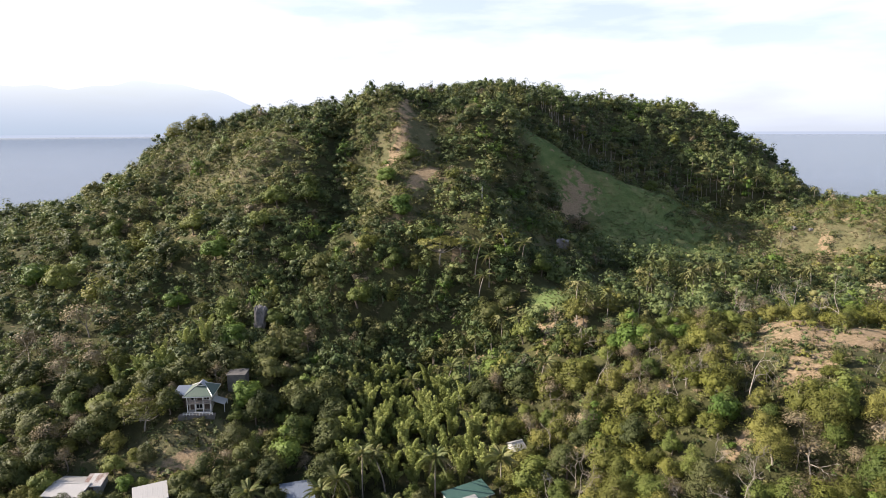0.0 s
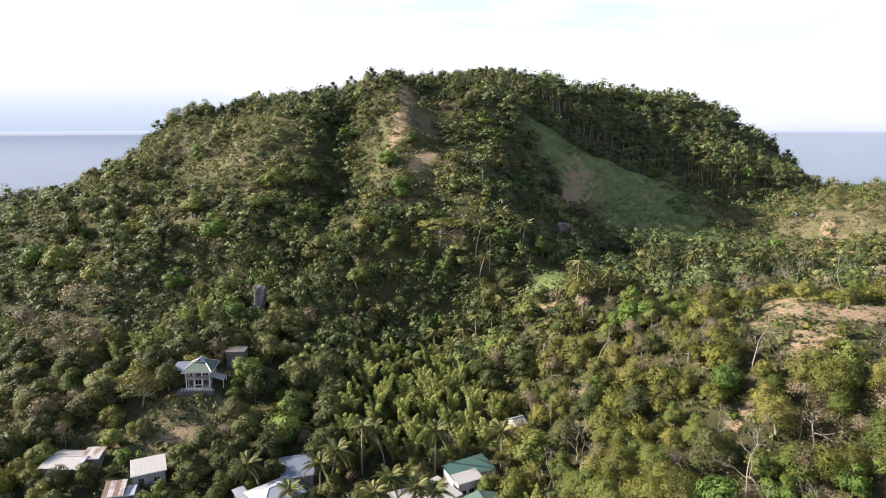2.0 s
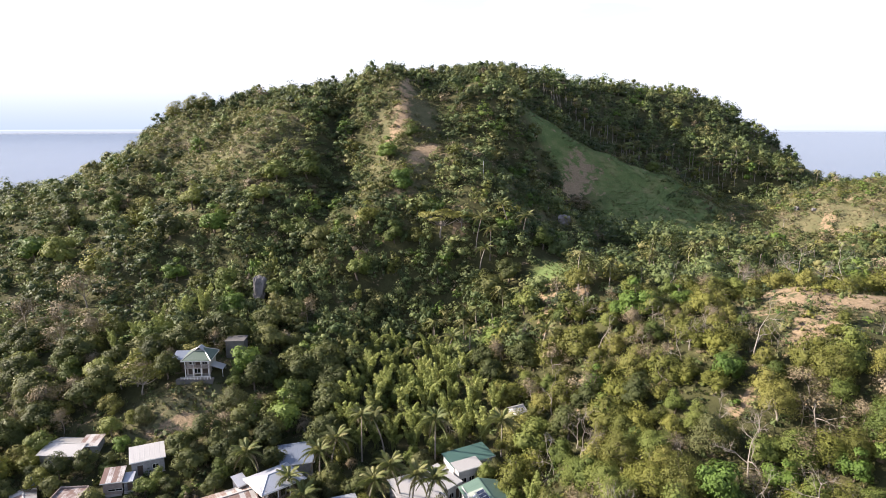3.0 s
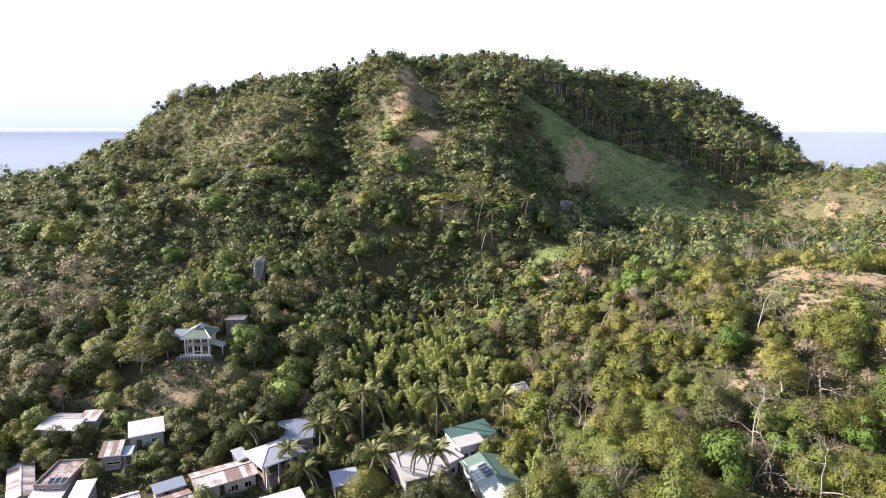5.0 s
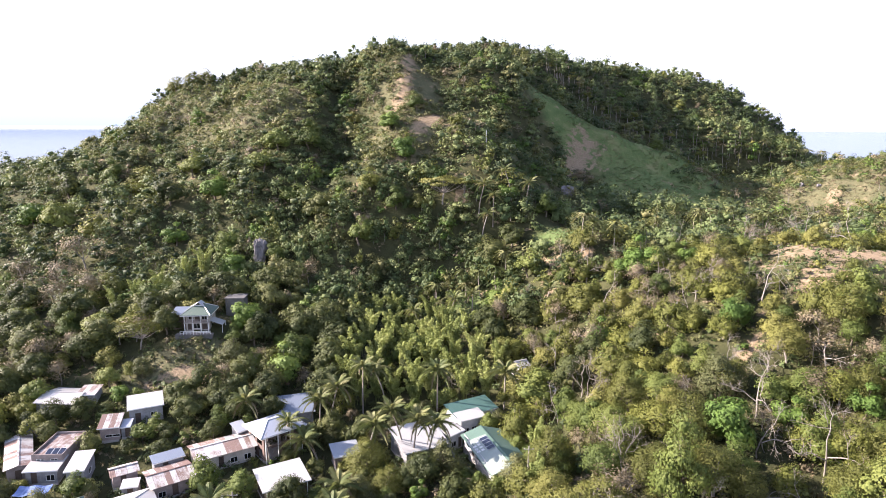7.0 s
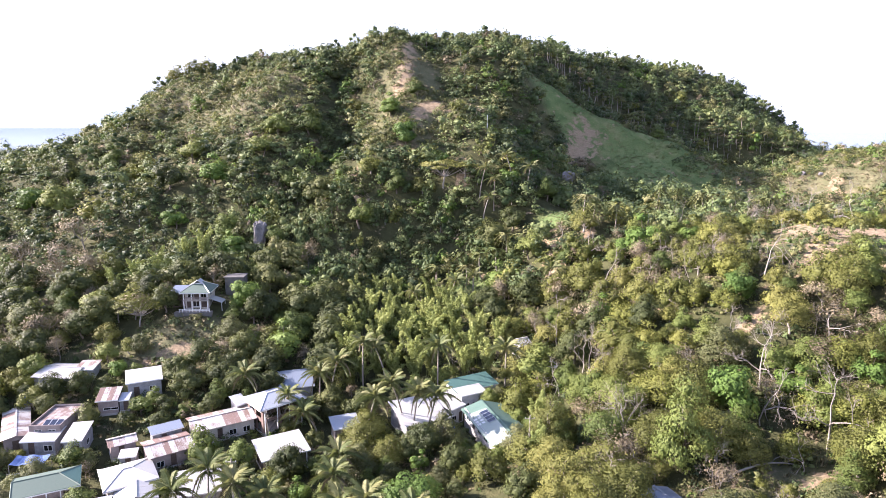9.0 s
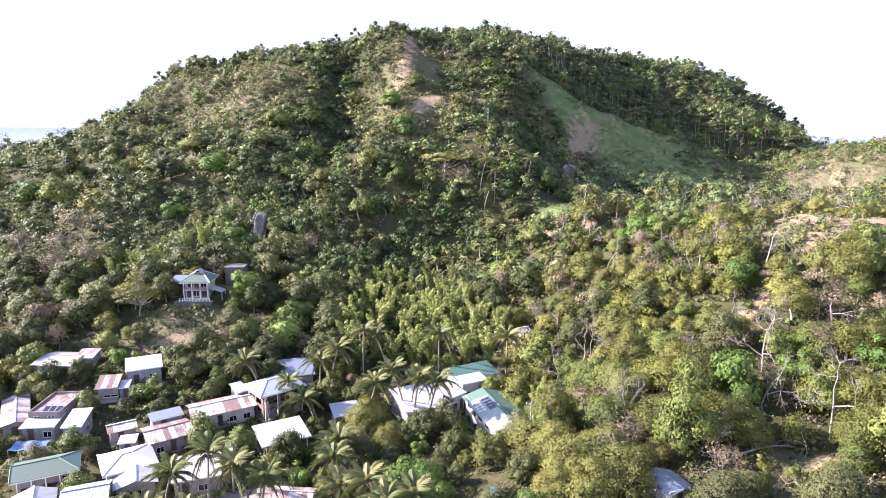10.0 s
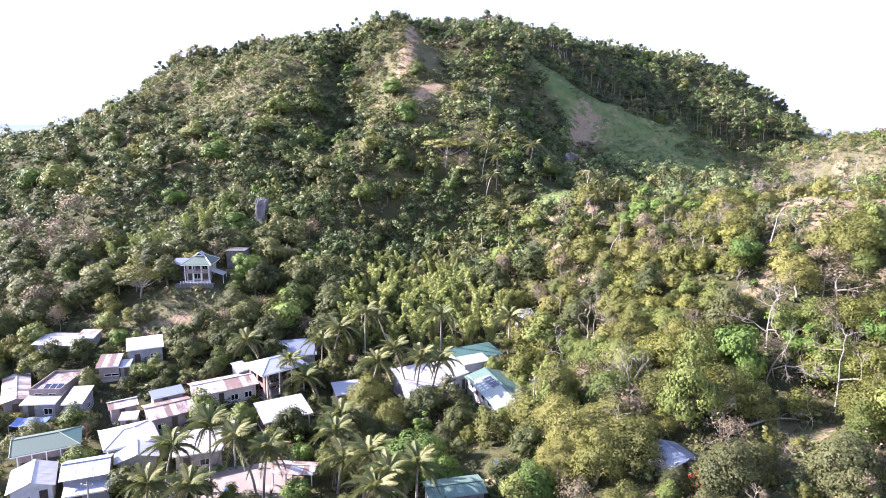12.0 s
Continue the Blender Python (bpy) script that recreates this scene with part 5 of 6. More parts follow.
        if wall_mat is not None:
            for sy in (-d / 2, d / 2 - 0.14):
                bm = bmesh.new()
                tri = [(-w / 2, sy, H), (w / 2, sy, H), (0, sy, H + w / 2 * pitch - 0.03)]
                a = [bm.verts.new(q) for q in tri]
                b = [bm.verts.new((q[0], q[1] + 0.14, q[2])) for q in tri]
                bm.faces.new(a), bm.faces.new(b[::-1])
                for i in range(3):
                    bm.faces.new((a[(i + 1) % 3], a[i], b[i], b[(i + 1) % 3]))
                part("gable_wall", bm, wall_mat, root)
    elif roof in ("hip", "half_hip"):  # the second has a plain gable on its left end
        W, D = w / 2 + e, d / 2 + e
        half = max(0.2, (W - D * 0.85)) if w >= d else 0.2
        left_end = -half if roof == "hip" else -W
        z_e, z_r = H - e * pitch + 0.05, H + d / 2 * pitch + 0.05
        for cs in ([(-W, -D, z_e), (W, -D, z_e), (half, 0, z_r), (left_end, 0, z_r)], [(W, D, z_e), (-W, D, z_e), (left_end, 0, z_r), (half, 0, z_r)],
                   [(W, -D, z_e), (W, D, z_e), (half, 0, z_r)], [(-W, D, z_e), (-W, -D, z_e), (left_end, 0, z_r)]):
            if roof == "half_hip" and len(cs) == 3 and cs[0][0] < 0:
                cs = [(q[0] + e, q[1] * 0.9, q[2] - 0.1) for q in cs]
            bm = bmesh.new()
            slab(bm, cs, 0.06)
            # half_hip end faces take a darker green: their shade is painted into the colour
            part("roof_slope", bm, ROOF_TEAL if roof == "half_hip" and len(cs) == 3 else roof_mat, root)
        for p, q in (((-W, -D, z_e), (left_end, 0, z_r)), ((W, -D, z_e), (half, 0, z_r)), ((left_end, 0, z_r), (half, 0, z_r)), ((W, D, z_e), (half, 0, z_r)), ((-W, D, z_e), (left_end, 0, z_r))):
            tv, tf = tubes([[(*p, 0.08), (*q, 0.08)]], 6)
            part_object("ridge_cap", mesh_of("ridge_cap", tv, tf, [roof_mat]), root)
        part("fascia", boxed((-W, W, -D, -D + 0.04, z_e - 0.24, z_e - 0.065), (-W, W, D - 0.04, D, z_e - 0.24, z_e - 0.065), (-W, -W + 0.04, -D + 0.04, D - 0.04, z_e - 0.24, z_e - 0.065),
                             (W - 0.04, W, -D + 0.04, D - 0.04, z_e - 0.24, z_e - 0.065)), trim, root)
    elif roof == "shed":  # falls towards the front
        rise = (d + 2 * e) * pitch
        roof_slope(root, (-w / 2 - e, d / 2 + e, H + 0.05 + rise), (w + 2 * e, 0, 0), (0, -d - 2 * e, -rise), roof_mat)
        part("fascia", boxed((-w / 2 - e, w / 2 + e, -d / 2 - e - 0.03, -d / 2 - e, H - 0.14, H + 0.04)), trim, root)
        if wall_mat is not None:
            for sx in (-w / 2, w / 2 - 0.14):
                bm = bmesh.new()
                tri = [(sx, -d / 2, H), (sx, d / 2, H), (sx, d / 2, H + d * pitch)]
                a = [bm.verts.new(q) for q in tri]
                b = [bm.verts.new((q[0] + 0.14, q[1], q[2])) for q in tri]
                bm.faces.new(a[::-1]), bm.faces.new(b)
                for i in range(3):
                    bm.faces.new((a[i], a[(i + 1) % 3], b[(i + 1) % 3], b[i]))
                part("gable_wall", bm, wall_mat, root)
            part("back_wall", boxed((-w / 2 + 0.14, w / 2 - 0.14, d / 2 - 0.15, d / 2, H, H + d * pitch)), wall_mat, root)
    elif roof == "flat":
        part("roof_deck", boxed((-w / 2 + 0.15, w / 2 - 0.15, -d / 2 + 0.15, d / 2 - 0.15, H - 0.5, H - 0.35)), roof_mat, root)
    return root


WIN, DOOR = "window", "door"
V = 30  # the turn that most houses share
house("cottage", "white-roofed shed with a long low roof among bushes", "house", -77.8, 120.5, -4, 7.5, 7.0, 3.2, "gable_x", ROOF_WHITE, WALL_GREY, 0.2, 0.4, [(1, 1, 1.2, 1, WIN), (4, 0.2, 0.9, 2, DOOR), (6.4, 1, 1.2, 1, WIN)])
house("lean_to", "streaked lean-to with a pale low roof", "shed", -73.5, 121.9, 6, 3.3, 3.8, 2.6, "shed", ROOF_STREAK, WALL_GREY, 0.1, 0.3, [(1, 0.2, 0.9, 2, DOOR)])
house("block_hut", "grey hollow-block hut with a white sheet roof", "house", -59.7, 116.9, V - 4, 5.9, 5.0, 3.7, "shed", ROOF_WHITE, WALL_GREY, 0.12, 0.35, [(1.0, 0.3, 1.0, 2.1, DOOR), (3.7, 1.5, 1.2, 1.0, WIN)], [(1.5, 1.5, 1.0, 1.0, WIN)])
house("rusty_hut", "small hut with a rusting corrugated roof", "house", -63.5, 110.8, 14, 3.1, 3.6, 3.2, "shed", ROOF_RUST, WALL_PINK, 0.2, 0.4, [(0.8, 1.2, 2.6, 0.5, WIN)])
house("annex", "low grey annex beside the rusty hut", "shed", -60.7, 111.2, 14, 1.5, 2.6, 2.6, "shed", ROOF_ZINC, WALL_GREY, 0.12, 0.2, [(0.6, 0.2, 0.9, 1.9, DOOR)])
flat = house("flat_roofed_house", "bare concrete house with a flat parapet roof carrying solar panels", "house", -69.6, 104.6, 4, 5.2, 8.6, 4.1, "flat", ROOF_RUST, WALL_PINK, front=[(0.8, 2.3, 1.3, 1.0, WIN), (3.1, 2.3, 1.3, 1.0, WIN)])
house("porch_roof", "white sheet-roofed porch in front of the concrete house", "porch", -69.1, 99.6, 7, 5.0, 3.8, 3.0, "shed", ROOF_WHITE, WALL_GREY, 0.1, 0.35, [(0.8, 0.2, 1.0, 2.1, DOOR), (3.2, 1.0, 1.4, 1.1, WIN)])
house("side_house", "grey block house with a white sheet roof", "house", -63.0, 99.3, 12, 2.7, 5.6, 3.7, "shed", ROOF_WHITE, WALL_GREY, 0.09, 0.3, [(1.4, 0.2, 0.9, 2.1, DOOR)], [(2.5, 1.4, 1.2, 1.0, WIN)])
house("long_shed", "long shed with a rusting and white roof", "shed", -76.6, 103.8, 33, 3.6, 12.5, 3.2, "gable_y", ROOF_STREAK, WALL_PINK, 0.2, 0.4, [(1.2, 0.2, 1.0, 2, DOOR)])
house("green_roofed_house", "house with a sage green roof over an open slatted porch", "house", -60.1, 86.0, V - 2, 7.4, 5.1, 4.2, "half_hip", ROOF_SAGE, WALL_PINK, 0.32, 0.7,
      [(0.5, 0.6, 2.2, 1.9, "open"), (3.2, 0.6, 2.0, 1.9, "open"), (5.8, 0.2, 2.0, 2.6, "open")], [(1.2, 0.6, 2.4, 2.0, "open")], posts=5)
house("white_gabled_house", "white gabled sheet-roof house", "house", -57.2, 77.9, V - 2, 4.7, 5.8, 3.4, "gable_y", ROOF_WHITE, WALL_WHITE, 0.36, 0.5, [(1.0, 1.0, 1.2, 1.1, WIN), (3.2, 0.2, 1.0, 2.1, DOOR)])
house("zinc_gabled_house", "grey sheet-roofed gabled house by the lane", "house", -50.6, 79.5, V - 8, 5.2, 5.0, 3.9, "gable_x", ROOF_ZINC, WALL_GREY, 0.34, 0.45, [(0.8, 1.4, 1.2, 1.0, WIN), (2.8, 1.4, 1.2, 1.0, WIN)])
house("zinc_porch", "low grey sheet-roofed porch", "porch", -49.0, 76.7, V - 8, 5.1, 2.4, 2.5, "shed", ROOF_ZINC, WALL_GREY, 0.14, 0.4, [(1.0, 0.2, 0.9, 1.9, DOOR)])
house("large_white_roof_house", "large house under a bright white hipped sheet roof", "house", -49.5, 89.0, V + 4, 6.5, 6.3, 3.4, "hip", ROOF_WHITE, WALL_CREAM, 0.26, 0.6, [(0.8, 0.9, 1.4, 1.1, WIN), (3.4, 0.2, 0.9, 2.1, DOOR), (5.4, 0.9, 1.4, 1.1, WIN)])
house("white_wing", "white-roofed wing at the front of the large house", "house", -46.2, 84.6, V - 4, 5.0, 4.2, 3.0, "gable_y", ROOF_WHITE, WALL_CREAM, 0.28, 0.5, [(1.6, 0.9, 1.6, 1.1, WIN)])
house("pink_roofed_shed", "small shed with a faded pinkish gable roof", "shed", -55.2, 98.5, V + 4, 3.8, 2.9, 2.9, "gable_x", ROOF_STREAK, WALL_PINK, 0.35, 0.4, [(1.2, 0.2, 0.9, 1.9, DOOR)])
house("white_shed", "tiny white-roofed shed between larger houses", "shed", -52.4, 95.1, 15, 2.4, 2.1, 2.5, "shed", ROOF_WHITE, WALL_GREY, 0.1, 0.2, [(0.8, 0.2, 0.9, 1.8, DOOR)])
house("patchwork_house", "house with a patched rusting corrugated roof", "house", -46.9, 97.3, V + 6, 6.5, 5.9, 3.1, "gable_x", ROOF_RUST, WALL_PINK, 0.22, 0.45, [(0.8, 0.9, 1.2, 1.0, WIN), (3.0, 0.2, 0.9, 2, DOOR)])
house("blue_roofed_shed", "narrow shed with a faded blue-grey roof", "shed", -49.1, 101.8, V + 6, 4.8, 2.1, 2.9, "shed", ROOF_BLUE, WALL_GREY, 0.15, 0.3, [(1.4, 0.2, 0.9, 1.9, DOOR)])
house("rust_patched_house", "wide house with a white roof patched in rust", "house", -40.6, 105.2, V + 3, 10.0, 5.7, 3.3, "gable_x", ROOF_STREAK, WALL_CREAM, 0.24, 0.5, [(0.9, 0.9, 1.3, 1.1, WIN), (3.6, 0.2, 0.9, 2.1, DOOR), (5.6, 0.9, 1.3, 1.1, WIN), (8.0, 0.9, 1.3, 1.1, WIN)])
balcony_house = house("balcony_house", "two-storey house with a grey hipped roof and open balconies", "house", -32.0, 108.8, V + 12, 7.5, 6.1, 5.6, "hip", ROOF_ZINC, WALL_BROWN, 0.30, 0.8,
      [(0.6, 3.2, 2.4, 1.9, "open"), (3.3, 3.2, 2.2, 1.9, "open"), (5.9, 3.2, 2.2, 1.9, "open"), (0.8, 0.4, 2.0, 2.0, "open"), (3.6, 0.2, 1.0, 2.2, DOOR), (5.9, 0.4, 2.2, 2.0, "open")],
      [(0.8, 3.2, 2.0, 1.9, "open"), (3.4, 3.2, 2.0, 1.9, "open")], [(0.6, 3.2, 2.0, 1.9, "open"), (3.2, 3.2, 2.0, 1.9, "open"), (0.8, 0.7, 1.8, 1.8, "open"), (3.4, 0.7, 1.8, 1.8, "open")], posts=4)
house("side_lean_to", "grey lean-to against the balcony house", "shed", -39.0, 110.1, V + 12, 1.8, 2.8, 3.2, "shed", ROOF_ZINC, WALL_GREY, 0.2, 0.3, [(0.8, 0.2, 0.9, 2, DOOR)])
house("brown_house", "dark boarded house under a bright white sheet roof", "house", -27.5, 95.9, V, 6.9, 5.3, 3.3, "shed", ROOF_WHITE, WOOD_DARK, 0.12, 0.6, [(1.0, 0.9, 1.4, 1.1, WIN), (4.0, 0.2, 0.9, 2.1, DOOR)], posts=3)
house("white_roof_shed", "shed under a wide bright white sheet roof", "shed", -37.8, 86.5, V - 10, 6.2, 5.7, 3.2, "shed", ROOF_WHITE, WOOD_PALE, 0.10, 0.4, [(1.0, 0.2, 1.0, 2.0, DOOR), (3.2, 1.0, 1.6, 1.0, WIN)])
house("yard_shed", "low open yard shed with worn grey and white sheets", "shed", -22.0, 80.6, -4, 5.7, 2.9, 2.3, "gable_x", ROOF_STREAK, None, 0.26, 0.3, posts=4)
house("blue_grey_house", "blue-grey roofed house half hidden by palms", "house", -30.4, 119.0, 18, 6.0, 6.5, 3.4, "shed", ROOF_BLUE, WALL_GREY, 0.12, 0.4, [(1.2, 0.9, 1.3, 1.1, WIN)])
house("grey_hut", "small grey-roofed hut behind the palms", "house", -18.4, 105.1, 22, 4.3, 3.5, 2.8, "shed", ROOF_ZINC, WALL_PINK, 0.14, 0.4, [(1.2, 0.2, 0.9, 1.9, DOOR)])
house("open_hall", "open-fronted hall with a wide white sheet roof", "house", -5.3, 109.0, V - 4, 8.0, 7.7, 3.5, "shed", ROOF_WHITE, WALL_GREY, 0.13, 0.5, [(0.5, 0.3, 3.4, 2.5, "open"), (4.6, 0.3, 3.4, 2.5, "open")], [(1.0, 0.3, 2.4, 2.3, "open")])
house("link_roof_house", "white-roofed house linking the hall and the green-roofed block", "house", -0.5, 113.4, V + 14, 3.5, 6.4, 3.6, "shed", ROOF_WHITE, WALL_WHITE, 0.12, 0.4, [(0.6, 0.9, 1.2, 1.1, WIN), (2.4, 0.2, 0.9, 2.1, DOOR)])
house("teal_roofed_block", "long white block with a dark green sheet roof", "house", 4.9, 120.5, V, 9.3, 4.3, 4.0, "shed", ROOF_TEAL, WALL_WHITE, 0.16, 0.4, [(0.8, 1.2, 1.6, 1.1, WIN), (3.6, 1.2, 1.6, 1.1, WIN), (6.6, 1.2, 1.6, 1.1, WIN)], [(1.2, 1.2, 1.6, 1.1, WIN)])
house("white_front_wing", "white sheet-roofed front wing with barred windows", "house", 4.5, 117.3, V - 2, 5.2, 2.6, 3.9, "shed", ROOF_WHITE, WALL_WHITE, 0.13, 0.35, [(0.6, 1.0, 1.2, 1.1, WIN), (2.4, 1.0, 1.2, 1.1, WIN), (4.4, 1.0, 1.2, 1.1, WIN)])
hall = house("painted_roof_hall", "low hall with a faded green roof bearing white panels", "house", 8.8, 104.4, -71, 14.0, 7.0, 2.4, "gable_x", ROOF_GREEN, WALL_WHITE, 0.30, 0.6, [(1.0, 0.9, 1.6, 1.2, WIN), (4.0, 0.2, 1.2, 2.0, DOOR), (6.4, 0.9, 1.6, 1.2, WIN), (9.2, 0.9, 1.6, 1.2, WIN)], base=8.0)
house("green_roofed_shed", "shed with a faded green roof among trees", "shed", 0.2, 71.7, 14, 6.7, 3.6, 3.0, "gable_x", ROOF_GREEN, WALL_GREY, 0.2, 0.4, [(1.0, 0.2, 1.0, 2, DOOR)])
house("white_hut", "white-roofed hut hidden among trees", "house", 27.2, 71.2, 22, 3.8, 4.4, 2.2, "gable_y", ROOF_BLUE, WALL_WHITE, 0.3, 0.4, [(1.2, 0.2, 0.9, 1.9, DOOR)])
house("valley_hut", "small white-roofed hut in the wooded valley", "house", 16.3, 132.4, 28, 2.4, 3.4, 3.2, "gable_x", ROOF_WHITE, WALL_WHITE, 0.5, 0.4, [(1.2, 0.2, 0.9, 1.9, DOOR)])
house("spur_hut", "tiny white hut on the foot of the spur", "house", 20.6, 119.9, 21, 2.0, 2.0, 2.6, "shed", ROOF_WHITE, WALL_WHITE, 0.12, 0.3, [(0.8, 0.2, 0.9, 1.9, DOOR)])


# solar panels on their low frames
def solar_panel(root, x, y, z, w, d, tilt, turn=0.0):
    m = pose(x, y, z, tilt, 0, turn)
    f = part("solar_panel", boxed((0, w, 0, 0.04, 0, 0.05), (0, w, d - 0.04, d, 0, 0.05), (0, 0.04, 0.04, d - 0.04, 0, 0.05), (w - 0.04, w, 0.04, d - 0.04, 0, 0.05)), ALUMINIUM, root, "dark solar panel in an aluminium frame", m)
    part("cell_sheet", boxed((0.04, w - 0.04, 0.04, d - 0.04, 0.012, 0.04)), SOLAR, f)


for i in range(3):
    solar_panel(flat, -0.6 + i * 1.05, -3.9, 3.85, 1.0, 1.6, 14)
slope = math.degrees(math.atan(0.30))


def on_hall(y):
    return 2.4 + (3.5 + y) * 0.30 + 0.13


for i in range(4):
    solar_panel(hall, -3.6 + 1.1 * i, -1.9, on_hall(-1.9) + 0.03, 1.0, 1.5, slope)
for row in range(2):  # unreadable pale lettering on the roof
    for i in range(4 - row):
        part("marking", boxed((-3.2 + i * 0.95 + row, -2.65 + i * 0.95 + row, 0, 0.62 - 0.1 * (i % 2), 0, 0.012)), TRIM_WHITE, hall, "pale painted bar", pose(0, -2.8 - 0.85 * row, on_hall(-2.8 - 0.85 * row) + 0.01, slope))
bm = bmesh.new()
slab(bm, [(-4.6, -4.0, on_hall(-4.0) - 0.02), (7.5, -4.0, on_hall(-4.0) - 0.02), (7.5, -0.4, on_hall(-0.4) - 0.02), (-4.2, -0.4, on_hall(-0.4) - 0.02)], 0.03)
part("pale_sheeting", bm, ROOF_PALE, hall, "newer pale roofing sheets")

# ---- the green-roofed house on the hillside ----
HX, HY, HT = -58.6, 144.6, 4.0
HZ = ground(HX, HY - 3.0) - 0.3
villa = new("hillside_house")
villa.matrix_world = Matrix.Translation((HX, HY, HZ)) @ Matrix.Rotation(radians(HT), 4, "Z") @ Matrix.Scale(0.84, 4)
tagged(villa, "two-storey cream hillside house with green hipped roof and balcony", "house", "houses of the village")
FOOTPRINTS.append((HX, HY, 6.0, 5.2, HT))
w, d = 6.4, 6.0
part("plinth", boxed((-w / 2 - 0.2, w / 2 + 0.2, -d / 2 - 1.4, d / 2, -1.2, 0.3)), CONCRETE, villa)
for z, h, holes in ((0.3, 2.6, [(0.4, 0.2, 1.1, 2.0, DOOR), (2.0, 0.5, 1.8, 1.6, WIN), (4.3, 0.3, 1.7, 2.0, DOOR)]), (2.9, 2.5, [(0.7, 0.5, 1.5, 1.5, WIN), (2.5, 0.2, 1.3, 2.0, DOOR), (4.3, 0.5, 1.5, 1.5, WIN)])):
    for length, hs, (px, py, pr) in ((w, holes, (-w / 2, -d / 2, 0)), (d - 0.3, [(1.6, 0.7, 1.4, 1.3, WIN)], (w / 2, -d / 2 + 0.15, 90)), (w, [], (w / 2, d / 2, 180)), (d - 0.3, [], (-w / 2, d / 2 - 0.15, 270))):
        m = pose(px, py, z, 0, 0, pr)
        part("wall", wall_mesh(length, h, [q[:4] for q in hs]), WALL_CREAM, villa, "", m)
        for a, b, cw, ch, what in hs:
            opening_fill(villa, m @ Matrix.Translation((a, 0, b)), cw, ch, what, TRIM_WHITE)
part("balcony_floor", boxed((-w / 2 - 0.3, w / 2 + 0.3, -d / 2 - 1.4, -d / 2, 2.72, 2.9)), WALL_CREAM, villa)
for px in (-w / 2 - 0.1, -1.1, 1.1, w / 2 - 0.1):
    part("post", boxed((px, px + 0.2, -d / 2 - 1.35, -d / 2 - 1.15, 0.3, 2.72)), TRIM_WHITE, villa)
    part("post", boxed((px, px + 0.2, -d / 2 - 1.35, -d / 2 - 1.15, 2.9, 5.3)), TRIM_WHITE, villa)
part("railing", boxed((-w / 2 - 0.2, w / 2 + 0.2, -d / 2 - 1.40, -d / 2 - 1.32, 3.75, 3.85), (-w / 2 - 0.2, w / 2 + 0.2, -d / 2 - 1.39, -d / 2 - 1.33, 2.95, 3.05)), WALL_PINK, villa)
for i in range(22):
    px = -w / 2 - 0.1 + i * (w + 0.2) / 21
    part("baluster", boxed((px - 0.05, px + 0.05, -d / 2 - 1.39, -d / 2 - 1.33, 3.05, 3.75)), WALL_PINK, villa)
W, D0, D1, ze, zr = w / 2 + 0.9, -d / 2 - 2.0, d / 2 + 0.8, 5.25, 7.3
for cs in ([(-W, D0, ze), (W, D0, ze), (0.9, -0.5, zr), (-0.9, -0.5, zr)], [(W, D1, ze), (-W, D1, ze), (-0.9, 0.4, zr), (0.9, 0.4, zr)],
           [(W, D0, ze), (W, D1, ze), (0.9, 0.4, zr), (0.9, -0.5, zr)], [(-W, D1, ze), (-W, D0, ze), (-0.9, -0.5, zr), (-0.9, 0.4, zr)], [(-0.9, -0.5, zr), (0.9, -0.5, zr), (0.9, 0.4, zr), (-0.9, 0.4, zr)]):
    bm = bmesh.new()
    slab(bm, cs, 0.08)
    part("roof_slope", bm, ROOF_SAGE, villa)
for cs in ([(-1.3, -1.6, 6.95), (0, -1.6, 8.0), (0, 1.2, 8.0), (-1.3, 1.2, 6.95)], [(0, -1.6, 8.0), (1.3, -1.6, 6.95), (1.3, 1.2, 6.95), (0, 1.2, 8.0)]):
    bm = bmesh.new()
    slab(bm, cs[::-1], 0.07)
    part("roof_lantern", bm, ROOF_ZINC, villa)
part("lantern_wall", boxed((-1.0, 1.0, -1.3, 1.0, 6.4, 7.1)), TRIM_WHITE, villa)
for p, q in (((-W, D0, ze), (-0.9, -0.5, zr)), ((W, D0, ze), (0.9, -0.5, zr)), ((-1.3, -1.6, 6.97), (0, -1.6, 8.03)), ((1.3, -1.6, 6.97), (0, -1.6, 8.03)), ((W, D1, ze), (0.9, 0.4, zr)), ((-W, D1, ze), (-0.9, 0.4, zr))):
    tv, tf = tubes([[(*p, 0.11), (*q, 0.11)]], 6)
    part_object("ridge_cap", mesh_of("ridge_cap", tv, tf, [ROOF_WHITE]), villa)
part("fascia", boxed((-W, W, D0, D0 + 0.05, ze - 0.3, ze - 0.085), (-W, -W + 0.05, D0 + 0.05, D1, ze - 0.3, ze - 0.085), (W - 0.05, W, D0 + 0.05, D1, ze - 0.3, ze - 0.085)), TRIM_WHITE, villa)
# its side wings
part("wing_wall", wall_mesh(4.0, 4.4, [(0.6, 0.4, 1.2, 1.8), (2.4, 2.6, 1.2, 1.0)]), WOOD_DARK, villa, "", pose(-w / 2 - 4.2, -1.0, 0.0))
part("wing_wall", boxed((-w / 2 - 4.2, -w / 2 - 4.05, -0.85, 3.0, -0.6, 4.4)), WOOD_DARK, villa)
bm = bmesh.new()
slab(bm, [(-w / 2 - 4.6, -2.0, 4.6), (-w / 2 - 0.05, -2.0, 4.6), (-w / 2 - 0.05, 3.2, 5.5), (-w / 2 - 4.6, 3.2, 5.5)], 0.06)
part("wing_roof", bm, ROOF_BLUE, villa)
bm = bmesh.new()
slab(bm, [(w / 2 + 0.05, -3.2, 3.2), (w / 2 + 3.6, -3.2, 1.9), (w / 2 + 3.6, 0.6, 1.9), (w / 2 + 0.05, 0.6, 3.2)], 0.06)
